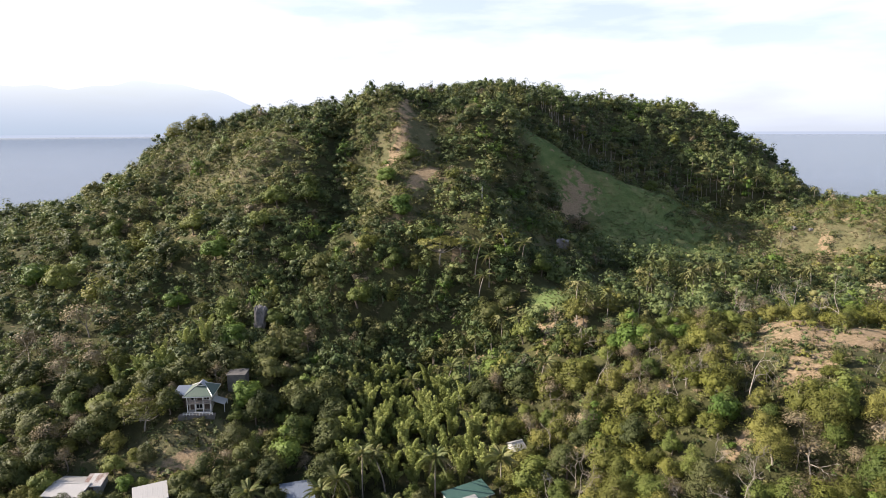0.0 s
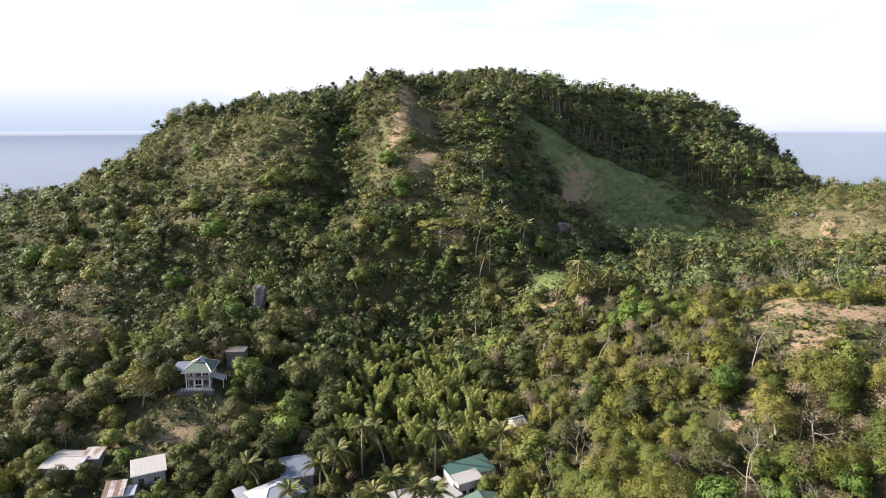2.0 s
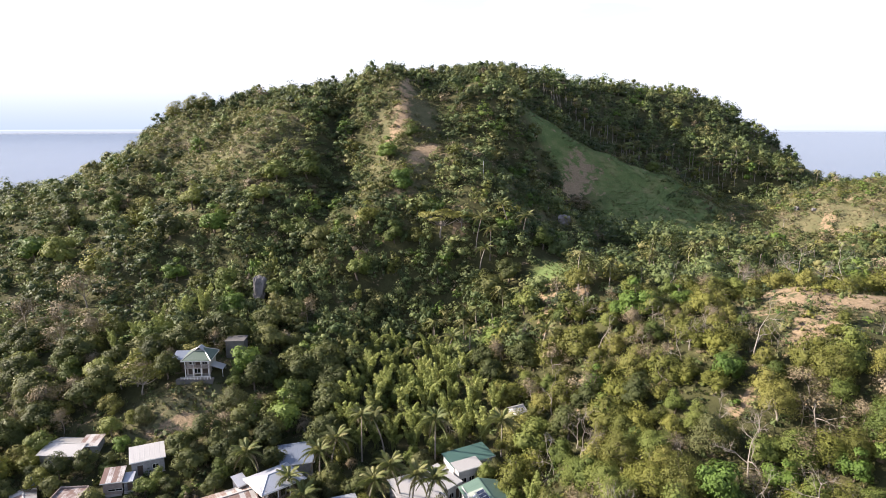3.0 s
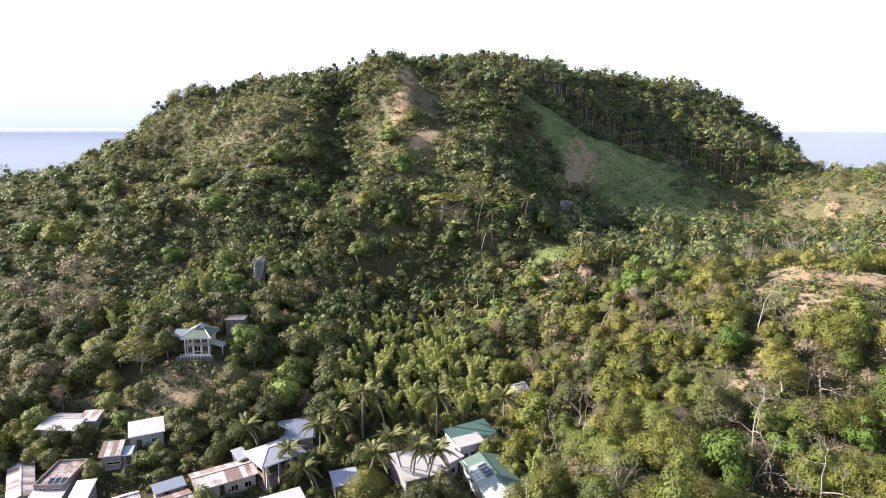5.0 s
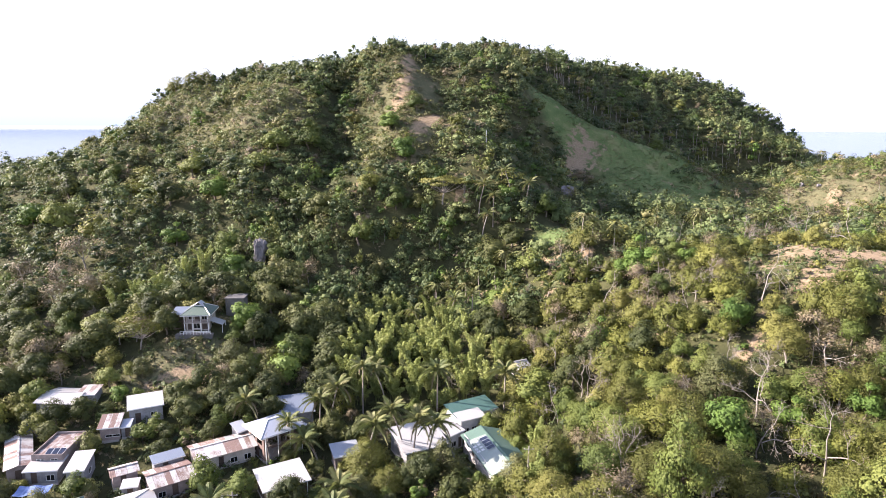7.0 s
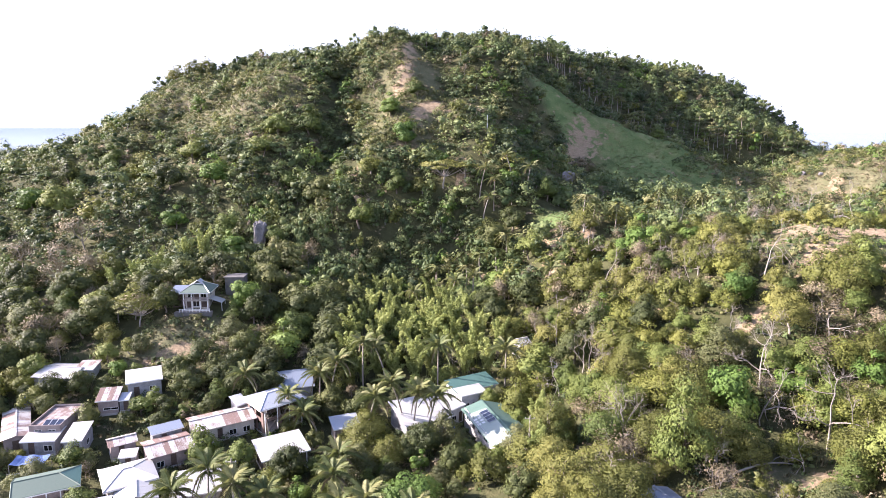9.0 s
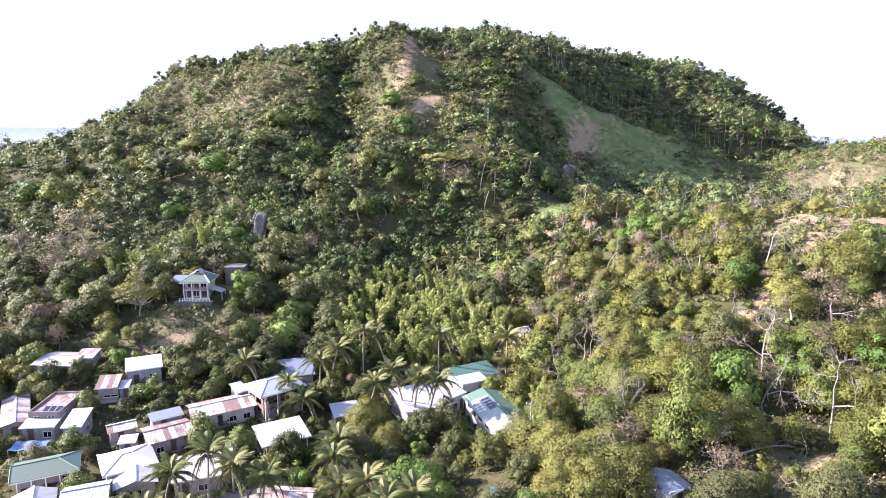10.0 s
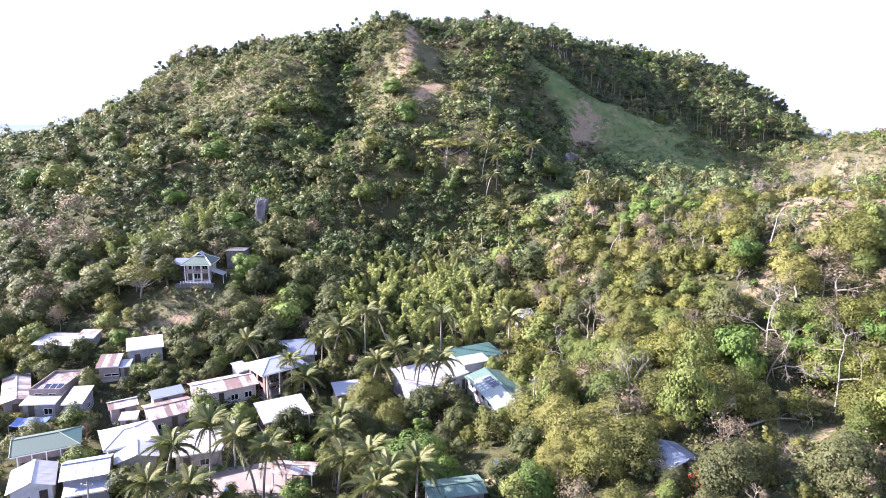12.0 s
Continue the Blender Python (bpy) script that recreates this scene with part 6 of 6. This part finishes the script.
part("side_awning", bm, ROOF_WHITE, villa)
for py in (-3.0, 0.4):
    part("post", boxed((w / 2 + 3.4, w / 2 + 3.5, py - 0.05, py + 0.05, -2.0, 1.86)), TRIM_WHITE, villa)
part("terrace_wall", boxed((-5.4, 4.6, -6.2, -5.95, -2.6, 0.1)), CONCRETE_DARK, villa, "dark concrete retaining wall")
part("terrace", boxed((-5.4, 4.6, -5.95, -4.4, -2.6, 0.0)), YARD, villa)
for i in range(10):
    part("fence_post", boxed((-4.0 + i * 0.9, -3.9 + i * 0.9, -6.12, -6.02, 0.1, 1.0)), TRIM_WHITE, villa)
part("fence_rail", boxed((-4.0, 4.2, -6.11, -6.03, 0.92, 1.0), (-4.0, 4.2, -6.10, -6.04, 0.5, 0.58)), TRIM_WHITE, villa)

tank = new("water_tank_block")
tank.matrix_world = Matrix.Translation((-52.5, 152.5, ground(-52.5, 152.5) - 0.5)) @ Matrix.Rotation(radians(3), 4, "Z")
tagged(tank, "square grey concrete block behind the hillside house", "tank")
part("block_wall", boxed((-2.2, 2.2, -2.0, 2.0, -1.0, 4.9)), CONCRETE_DARK, tank)
part("top_slab", boxed((-2.4, 2.4, -2.2, 2.2, 4.9, 5.1)), CONCRETE_DARK, tank)
FOOTPRINTS.append((-52.5, 152.5, 3, 3, 0))

# the rock face in the woods
rng = np.random.default_rng(5)
bm = bmesh.new()
bmesh.ops.create_icosphere(bm, subdivisions=4, radius=1.0)
for v in bm.verts:
    q = v.co.copy()
    q = Vector([math.copysign(abs(a) ** 0.55, a) * 0.8 for a in q])
    k = 1 + 0.34 * noise.noise(q * 1.9) + 0.20 * noise.noise(q * 4.1) + 0.06 * noise.noise(q * 9.0)
    v.co = Vector((q.x * 2.1 * k + 0.5 * q.z, q.y * 2.0 * k, ((q.z - 0.25 * q.x) * 4.9 * k if q.z > 0 else q.z * 5.0)))
me = bpy.data.meshes.new("rock")
bm.to_mesh(me)
bm.free()
me.materials.append(ROCK)
rock = new("rock", me)
rock.location = (-54.6, 182, ground(-54.6, 182) + 3.0)
tagged(rock, "upright grey weathered limestone rock among trees", "rock")
for rx, ry, rs in ((43.5, 227, 1.1), (-40, 150, 0.4), (150, 268, 0.5), (154, 262, 0.4)):
    o = new("rock", me)
    o.matrix_world = Matrix.Translation((rx, ry, ground(rx, ry) + 0.2)) @ Matrix.Rotation(rx, 4, "Z") @ Matrix.Diagonal((1.1 * rs, rs, 0.6 * rs, 1))
    tagged(o, "low grey weathered rock on the slope", "rock")

# the yard, poles, tank and tarpaulin
yx, yy, yf = sheet_grid(-9, 9, -5, 5, 1.0)
c, s = math.cos(radians(12)), math.sin(radians(12))
px, py = -31.5 + yx * c - yy * s, 79.6 + yx * s + yy * c
yard = tagged(new("yard", mesh_of("yard", np.stack([px, py, land(px, py) + 0.06], 1), yf, [YARD], smooth=True)), "dusty pale concrete yard between houses", "yard", kind="structure")
FOOTPRINTS.append((-31.5, 79.6, 8.0, 3.5, 12))
yx, yy, yf = sheet_grid(-7, 7, -1.4, 1.4, 0.7)
px, py = -0.4 + yx * 0.35 - yy * 0.94, 98.5 + yx * 0.94 + yy * 0.35
tagged(new("footpath", mesh_of("footpath", np.stack([px, py, land(px, py) + 0.06], 1), yf, [SOIL], smooth=True)), "trodden earth path beside the halls", "path", kind="structure")


def utility_pole(x, y, height):
    root = new("utility_pole")
    root.location = (x, y, ground(x, y) - 0.5)
    tv, tf = tubes([[(0, 0, 0, 0.16), (0, 0, height * 0.5, 0.13), (0.05, 0, height, 0.10)]], 8)
    part_object("pole", mesh_of("pole", tv, tf, [WOOD_PALE], smooth=True), root)
    part("crossarm", boxed((-0.8, 0.8, -0.05, 0.05, height - 0.6, height - 0.48)), WOOD_PALE, root)
    for k in (-0.7, 0.0, 0.7):
        part("insulator", boxed((k - 0.05, k + 0.05, -0.05, 0.05, height - 0.48, height - 0.33)), TRIM_WHITE, root)
    tagged(root, "weathered grey timber utility pole", "pole", "utility poles")


for px, py, hgt in ((-31.8, 84.5, 8.5), (12.8, 92.0, 7.5), (-45.0, 70.0, 8.0)):
    utility_pole(px, py, hgt)
post_on_ridge = new("signal_post")
post_on_ridge.location = (13.8, 224.5, ground(13.8, 224.5) - 0.3)
tv, tf = tubes([[(0, 0, 0, 0.13), (0, 0, 6.5, 0.09)]], 6)
part_object("pole", mesh_of("pole", tv, tf, [ALUMINIUM]), post_on_ridge)
tagged(post_on_ridge, "lone pale post on the ridge", "post")


def drum(x, y, z, r, h, material, label):
    root = new("water_drum")
    root.location = (x, y, z)
    rows_ = [(0, 0, 0.0, r * 0.96), (0, 0, 0.05, r), (0, 0, h * 0.33, r), (0, 0, h * 0.36, r * 1.04), (0, 0, h * 0.64, r * 1.04), (0, 0, h * 0.67, r), (0, 0, h - 0.05, r), (0, 0, h, r * 0.94), (0, 0, h, 0.01)]
    tv, tf = tubes([rows_], 14)
    part_object("shell", mesh_of("shell", tv, tf, [material], smooth=True), root)
    tagged(root, label, "water drum")


drum(-80.5, 113.0, ground(-80.5, 113.0) - 0.05, 0.8, 1.9, PLASTIC_BLUE, "blue plastic water drum beside the shed")
drum(-78.9, 113.6, ground(-78.9, 113.6) - 0.05, 0.6, 1.4, PLASTIC_BLUE, "blue plastic water drum beside the shed")
drum(-30.6, 77.6, ground(-30.6, 77.6) + 0.05, 0.45, 1.0, PLASTIC_BLUE, "blue plastic water drum in the yard")
drum(6.2, 77.0, ground(6.2, 77.0) - 0.05, 0.7, 1.6, PLASTIC_BLUE, "blue plastic water drum under trees")
drum(0.9, 106.6, ground(0.9, 106.6) - 0.05, 0.5, 1.7, TARP, "pale blue upright water drum by the hall")

tarp = new("tarpaulin_shelter")
tarp.matrix_world = Matrix.Translation((-67.6, 93.4, ground(-67.6, 93.4))) @ Matrix.Rotation(radians(6), 4, "Z")
bm = bmesh.new()
grid = [[bm.verts.new((-2.6 + 5.2 * i / 10, -1.3 + 2.6 * j / 5, 2.3 + 0.25 * j / 5 - 0.22 * math.sin(math.pi * i / 10 * 2) ** 2 - 0.15 * math.sin(math.pi * j / 5))) for j in range(6)] for i in range(11)]
for i in range(10):
    for j in range(5):
        bm.faces.new((grid[i][j], grid[i + 1][j], grid[i + 1][j + 1], grid[i][j + 1]))
bmesh.ops.solidify(bm, geom=bm.faces[:], thickness=0.015)
part("sheet", bm, TARP, tarp)
for px, py in ((-2.6, -1.3), (2.6, -1.3), (-2.6, 1.3), (2.6, 1.3)):
    part("post", boxed((px - 0.04, px + 0.04, py - 0.04, py + 0.04, -0.4, 2.3 if py < 0 else 2.5)), WOOD_PALE, tarp)
tagged(tarp, "sagging blue tarpaulin stretched on thin posts", "shelter")
FOOTPRINTS.append((-67.6, 93.4, 3, 2, 6))

line = new("washing_line")
line.matrix_world = Matrix.Translation((-66.5, 91.0, ground(-66.5, 91.0))) @ Matrix.Rotation(radians(10), 4, "Z")
for px in (-3.0, 3.0):
    part("post", boxed((px - 0.04, px + 0.04, -0.04, 0.04, -0.4, 1.8)), WOOD_PALE, line)
part("cord", boxed((-3.0, 3.0, -0.01, 0.01, 1.70, 1.72)), TRIM_WHITE, line)
for i in range(7):
    part("cloth", boxed((-2.7 + i * 0.78, -2.15 + i * 0.78, -0.02, 0.02, 0.85 + 0.15 * (i % 3), 1.70)), (CLOTH, TARP, WALL_PINK, TRIM_WHITE)[i % 4], line)
tagged(line, "washing line hung with faded laundry", "washing line")


def clear_of_houses(x, y, margin=0.0):
    for fx, fy, a, b, turn in FOOTPRINTS:
        c, s = math.cos(radians(turn)), math.sin(radians(turn))
        u, v = (x - fx) * c + (y - fy) * s, -(x - fx) * s + (y - fy) * c
        if abs(u) < a + margin and abs(v) < b + margin:
            return False
    return True


# ---- single trees: those that stand out first (x, y, size), then the rest of the valley ----
TAKEN = [tuple(q) for q in HELD * np.array([1, 1, 0.7])]


def stand(key, rows, tall=1.0, label=""):
    for i, (x, y, size, *taller) in enumerate(rows):
        plant(key, i, x, y, size, i * 1.7, taller[0] if taller else tall, label)
        TAKEN.append((x, y, 2.6 * size))


stand("bright", [(-35.2, 130.5, 1.35), (42.2, 88.2, 1.17, 1.2), (62, 88, 0.85), (-67.0, 121, 0.6), (31.7, 117.5, 0.85), (-38, 106, 0.45)])
stand("dusky", [(25.6, 66.6, 0.45), (29.8, 68.2, 0.40), (31.2, 64.8, 0.85), (34.6, 67.0, 0.6), (42.4, 62.6, 0.85), (44.6, 66.2, 0.6), (-65.7, 128.7, 0.55), (-47.8, 134, 0.8), (-9.5, 84.5, 0.5), (-50.5, 118, 0.6)])
stand("umbrella", [(-70.2, 138.0, 0.95), (-76.5, 141.0, 0.8)])
stand("dark", [(-43.4, 144, 1.0), (-29.8, 153.6, 1.2), (10.5, 155, 1.0), (-43, 172, 1.1), (25.0, 118, 1.0), (30, 122, 0.95), (-37, 124, 0.85), (-23, 158, 1.0),
               (-41, 116, 0.8), (-44, 110, 0.6), (12, 148, 0.95), (20, 150, 1.05), (16, 158, 1.0), (38, 116, 0.95), (-88, 128, 1.0), (-66, 154, 1.2), (-48, 166, 1.1), (-72, 150, 1.1), (-45, 157, 1.1), (-82, 136, 1.0)])
stand("mango", [(-5.4, 80.9, 1.1, 0.9), (-7.4, 76.0, 0.75), (-1.6, 76.5, 0.7), (10.1, 70.5, 0.75)])
stand("mid", [(-40.8, 96.6, 0.9), (18.3, 119.6, 1.35, 0.8), (-71.5, 125.7, 0.7), (-54.6, 122, 0.6), (34, 103, 0.9), (25, 102, 0.9), (18.2, 96, 0.85),
              (-66.5, 114.5, 0.5), (8.0, 68, 0.75), (-90, 144, 1.0), (-84, 121, 0.85), (52, 95, 0.85), (-12, 88, 0.5), (3.0, 98.6, 0.35), (5.2, 95.6, 0.4), (8.0, 92.5, 0.5), (24.4, 64.6, 0.5)])
stand("golden", [(42.0, 71.0, 0.28), (44.6, 69.8, 0.26), (39.8, 73.2, 0.22), (47.2, 71.3, 0.28), (33.5, 93.5, 1.05), (57.2, 81.7, 0.95), (60.5, 91.6, 0.9), (52.6, 75.0, 0.75)])
stand("leafy", [(31.6, 78.6, 1.05, 1.5), (23.4, 104.2, 0.8), (27.1, 98.3, 0.86), (53.9, 83.9, 0.95), (56.3, 92.9, 0.9), (36.5, 100.5, 0.9)])
stand("yellow", [(36.5, 110, 0.9), (-56.5, 123.0, 0.5), (-78, 111, 0.8), (31, 95, 0.8), (53, 86, 0.9), (47, 79, 0.7), (50, 110, 0.8), (-68, 128.5, 0.6)])
stand("feathery", [(-14.0, 100.6, 0.95, 0.85), (-9.7, 94.5, 0.6), (15.6, 76.0, 0.92, 0.9), (20.6, 77.2, 0.98, 0.85), (22.6, 71.6, 0.86), (17.6, 70.6, 0.8), (51.7, 73.3, 0.8), (15, 82, 0.8), (19.0, 62.5, 0.6)])
stand("olive", [(-13, 95, 0.85), (26.5, 130, 1.05), (22, 131, 0.9), (-75, 133, 0.8),
                (6.0, 86.5, 0.9), (57.9, 106, 0.9), (72, 143, 0.7), (85, 144, 0.8), (93, 142, 0.75), (12.2, 88.5, 0.95), (-62, 150, 0.9)])
stand("sparse", [(20.8, 75.4, 0.95), (48.5, 92.5, 1.4), (45.7, 85.8, 1.2), (-31.5, 103.5, 0.85), (53, 99, 0.9), (34, 97, 0.8), (57, 84, 0.85), (1, 129, 0.9), (40, 96, 0.8), (48, 103, 0.8), (60, 99, 0.8), (46.8, 76.2, 0.6)])
stand("dry", [(61.5, 97.0, 1.5), (58.0, 93.5, 1.1), (23.5, 79.0, 1.25), (18.5, 79.5, 1.1), (64.0, 104.0, 1.0), (39.0, 99.5, 0.9), (-93, 160, 1.6), (-100, 157, 1.5), (-107, 170, 1.6), (-46.9, 127.8, 0.95), (-72.8, 141.2, 1.15), (48, 90, 0.8), (-98, 168, 1.1)], 0.8)
stand("bamboo", [(-19.5, 152, 0.95), (-14.7, 158, 0.85), (-14.5, 147.3, 0.95), (-9.9, 139, 0.95), (-5.4, 157, 0.8), (4.9, 156, 0.8), (6.9, 140, 0.95), (8.7, 128, 0.9), (-21, 145, 0.85), (0.4, 136.3, 0.9), (-71.9, 168, 0.9), (-76, 163, 0.85),
                 (-67.3, 172, 0.9), (-80, 158, 0.8), (-11.4, 128, 0.85), (-6.7, 127.5, 0.85), (3.8, 128.5, 0.85), (13.6, 88, 0.7), (15.8, 104.5, 0.75), (-2, 147, 0.9), (-17, 137, 0.8), (-4, 131, 0.8), (12, 136, 0.8), (2, 143, 0.8), (-84, 154, 0.75), (-10, 150, 0.9)])

PALMS = [(-39.0, 77.4, 7.8), (-33.1, 78.4, 9.6), (-26.6, 77.3, 8.8), (-25.3, 76.4, 7.4), (-23.0, 116.0, 9.2), (-24.6, 113.6, 7.2), (-7.9, 107.6, 9.8), (-6.2, 105.4, 8.8), (-3.6, 104.0, 8.6), (11.9, 122.6, 7.6), (-23.6, 105.6, 4.4),
         (-39.4, 72.5, 5.6), (-34.3, 71.0, 6.0), (-16.8, 87.6, 5.6), (-14.2, 82.9, 5.8), (-11.7, 75.2, 6.6), (-9.5, 70.1, 6.6), (-4.5, 69.7, 6.6), (-6.8, 67.6, 6.2), (-15.4, 76.9, 5.2), (-14.4, 104.5, 8.0), (-2, 121.5, 11), (-36.6, 114.8, 6.0)]
HILL_PALMS = [(10.2, 199.1, 9.5), (14.5, 196.1, 9.5), (20.8, 203.7, 9), (25.1, 200.4, 8.5), (11, 193.1, 8), (-17.5, 123, 10), (-13, 126, 9), (24.3, 151, 7), (0.6, 165, 7), (6.9, 164, 7), (-6.6, 163, 7), (-30, 108, 6)]
for i, (x, y, h) in enumerate(PALMS):
    coconut_palm(x, y, h, 500 + i, 0.92)
    TAKEN.append((x, y, 1.2))
for i, (x, y, h) in enumerate(HILL_PALMS):
    coconut_palm(x, y, h, 560 + i, 0.85, 15)
    TAKEN.append((x, y, 1.2))

x, y, rng = scatter(400, -130, 125, 52, NEAR, 4.9, 0.42)
pick = rng.uniform(0, 1, len(x))
damp = patchy(x, y, 13, 7)
size = 0.6 + 0.72 * rng.uniform(0, 1, len(x)) ** 1.3
spin = rng.uniform(0, 6.28, len(x))
bare_here, turf = np.maximum(inside(BARE, x, y, 1.0), inside(NO_TREES, x, y)), inside(GREEN + STRAW, x, y, 0.9)
low_here, in_toned = inside(LOW_GROWTH, x, y), inside(TONED_WOODS, x, y)
for i in range(len(x)):
    a, b = x[i], y[i]
    if abs(a) > 0.74 * b + 14 or bare_here[i] > 0 or turf[i] > 0 or not clear_of_houses(a, b, 0.4):
        continue
    if any((a - p) ** 2 + (b - q) ** 2 < (r * 0.8 + 0.9 * size[i]) ** 2 for p, q, r in TAKEN):
        continue
    village = -85 < a < 13 and b < 123
    if village:
        if pick[i] < 0.11:
            continue
        key, s = ("mid" if pick[i] < 0.24 else "dark" if pick[i] < 0.58 else "bright" if pick[i] < 0.64 else "yellow" if pick[i] < 0.74 else "dusky" if pick[i] < 0.86 else "olive" if pick[i] < 0.93 else "dry"), size[i] * 0.62
    elif a > 13:
        key = "olive" if pick[i] < 0.26 else "yellow" if pick[i] < 0.42 else "mid" if pick[i] < 0.62 else "dark" if pick[i] < 0.66 else "dry" if pick[i] < 0.86 else "sparse" if pick[i] < 0.97 else "bright"
        s = size[i] * {"dark": 0.75, "sparse": 1.2}.get(key, 0.95)
        if a > 30 and b > 98:  # the dry top of the spur
            key = "olive" if pick[i] < 0.30 else "yellow" if pick[i] < 0.50 else "mid" if pick[i] < 0.66 else "dry" if pick[i] < 0.82 else "sparse" if pick[i] < 0.94 else "bright"
    elif a > -24 and b > 122:
        key, s = ("bamboo" if pick[i] < 0.55 else "mid" if pick[i] < 0.78 else "yellow" if pick[i] < 0.86 else "dark"), size[i] * 0.9
    else:
        key, s = ("dark" if pick[i] < 0.42 else "mid" if pick[i] < 0.60 else "olive" if pick[i] < 0.72 else "yellow" if pick[i] < 0.83 else "dry" if pick[i] < 0.92 else "sparse" if pick[i] < 0.95 else "bright"), size[i] * 1.0
    # darker trees swapped in here partly stand in for shade
    if in_toned[i] > 0.1 and spin[i] < 2.4 and key in ("mid", "olive", "yellow"):
        key = "dark"
    if low_here[i] > 0:
        s *= 0.5
    elif a > 11 and b < 104 and key in ("olive", "mid", "yellow"):
        key, s = {"olive": "feathery", "mid": "leafy", "yellow": "golden" if spin[i] < 3.2 else "dusky"}[key], s * (0.76 + 0.3 * damp[i])
    if a > 11 and b < 64:
        key, s = {"golden": "dusky", "feathery": "dusky"}.get(key, key), s * 0.62
    plant(key, i, a, b, s, spin[i], 0.9 + 0.25 * damp[i])

# bushes and seedlings under the trees and round the houses
x, y, rng = scatter(401, -130, 125, 48, NEAR + 4, 2.7, 0.48)
keep = (np.abs(x) < 0.74 * y + 14) & (rng.uniform(0, 1, len(x)) < np.where(inside(BARE, x, y, 0.95) <= 0, np.where(x > 12, 0.75, 0.42), np.where(x > 60, 0.5 * (patchy(x, y, 5, 21) > 0.52), 0.0)))
keep &= np.array([bool(k) and clear_of_houses(a, b, 0.2) for k, a, b in zip(keep, x, y)])
x, y = x[keep], y[keep]
right = (x > 12) * 1.0
under = Cover()
UNDER_SHAPES = [slope_tree(280 + i, 2.8, 1.9, 76, 0.29, 7, 0.02, 0, 0.04, heart=3) for i in range(6)]
grow(under, UNDER_SHAPES, x, y, rng, rng.uniform(0.5, 1.15, len(x)),
     choose(rng, np.stack([0.75 - 0.6 * right, 0.36 + 0.04 * right, 0.08 + 0.24 * right, 0.15 + 0.4 * right, 0.20 - 0.04 * right, 0.05 + 0 * x], 1)), (0.6, 1.2), 0.2)
# bushes against the house fronts
hx, hy = [], []
for fx, fy, a, b, turn in FOOTPRINTS:
    c, s = math.cos(radians(turn)), math.sin(radians(turn))
    for k in range(int(2 * a / 1.5)):
        u, v = -a + 1.5 * k + rng.uniform(0, 1.3), -b - rng.uniform(0.0, 0.9)
        px, py = fx + u * c - v * s, fy + u * s + v * c
        if rng.uniform() < 0.62 and clear_of_houses(px, py, -0.5) and not (abs(px + 31.5) < 10 and abs(py - 79.6) < 6):
            hx.append(px), hy.append(py)
hx, hy = np.array(hx), np.array(hy)
grow(under, UNDER_SHAPES, hx, hy, rng, rng.uniform(0.55, 1.1, len(hx)), choose(rng, np.tile([0.7, 0.42, 0.08, 0.14, 0.10, 0.06], (len(hx), 1))), (0.6, 1.2), 0.2)
under.done("undergrowth", "low bushes and seedlings under the trees and round the houses", "bushes", SLOPE_LEAVES)
x, y, rng = scatter(402, -100, 115, 50, NEAR, 1.7, 0.5)
ok = (np.abs(x) < 0.74 * y + 12) & (rng.uniform(0, 1, len(x)) < np.where(inside(BARE, x, y, 0.8) <= 0, 0.55, 0.45 * (patchy(x, y, 3, 22) > 0.5)))
ok &= np.array([bool(k) and clear_of_houses(a, b, -0.3) for k, a, b in zip(ok, x, y)])
turf_near = Cover()
grow(turf_near, [tuft(290 + i, 14, 0.7, 0.5) for i in range(4)], x[ok], y[ok], rng, rng.uniform(0.6, 1.3, ok.sum()), (rng.uniform(0, 1, ok.sum()) < 0.5).astype(int), (0.6, 1.3))
turf_near.done("rough_grass", "rough dry and green grass between the bushes", "grass", [GRASS_DRY, GRASS_GREEN])

# a flowering bush by the hidden hut
rng = np.random.default_rng(78)
bush = new("flowering_bush")
bush.location = (28.4, 66.7, ground(28.4, 66.7))
h = heap(rng, 1.1, 0.2, 2.6, 6)
at, out = crown_points(rng, h, 160)
part_object("leaves", mesh_of("leaves", *leaf_faces(rng, at[:90], out[:90], 0.3)[:2], [LEAF_MID]), bush)
part_object("blossom", mesh_of("blossom", *leaf_faces(rng, at[90:], out[90:], 0.26)[:2], [RED_FLOWER]), bush)
tagged(bush, "small bush with bright red flowers", "bush")

# a fallen pale trunk on the spur's foot
log = new("fallen_trunk")
log.location = (39.0, 75.7, ground(39.0, 75.7) + 0.25)
rng = np.random.default_rng(77)
dz = ground(46.5, 77.6) - ground(39.0, 75.7)
tv, tf = tubes([limb(rng, (-3.0, -0.6, 0.0), (7.5, 1.9, dz), 0.19, 0.07, 0.04, 5), limb(rng, (3.5, 0.9, dz * 0.5), (6.8, 3.2, dz + 0.8), 0.12, 0.04, 0.1, 3)], 7)
part_object("stem", mesh_of("stem", tv, tf, [BARK_PALE], smooth=True), log)
tagged(log, "pale fallen tree trunk lying in dry grass", "log")
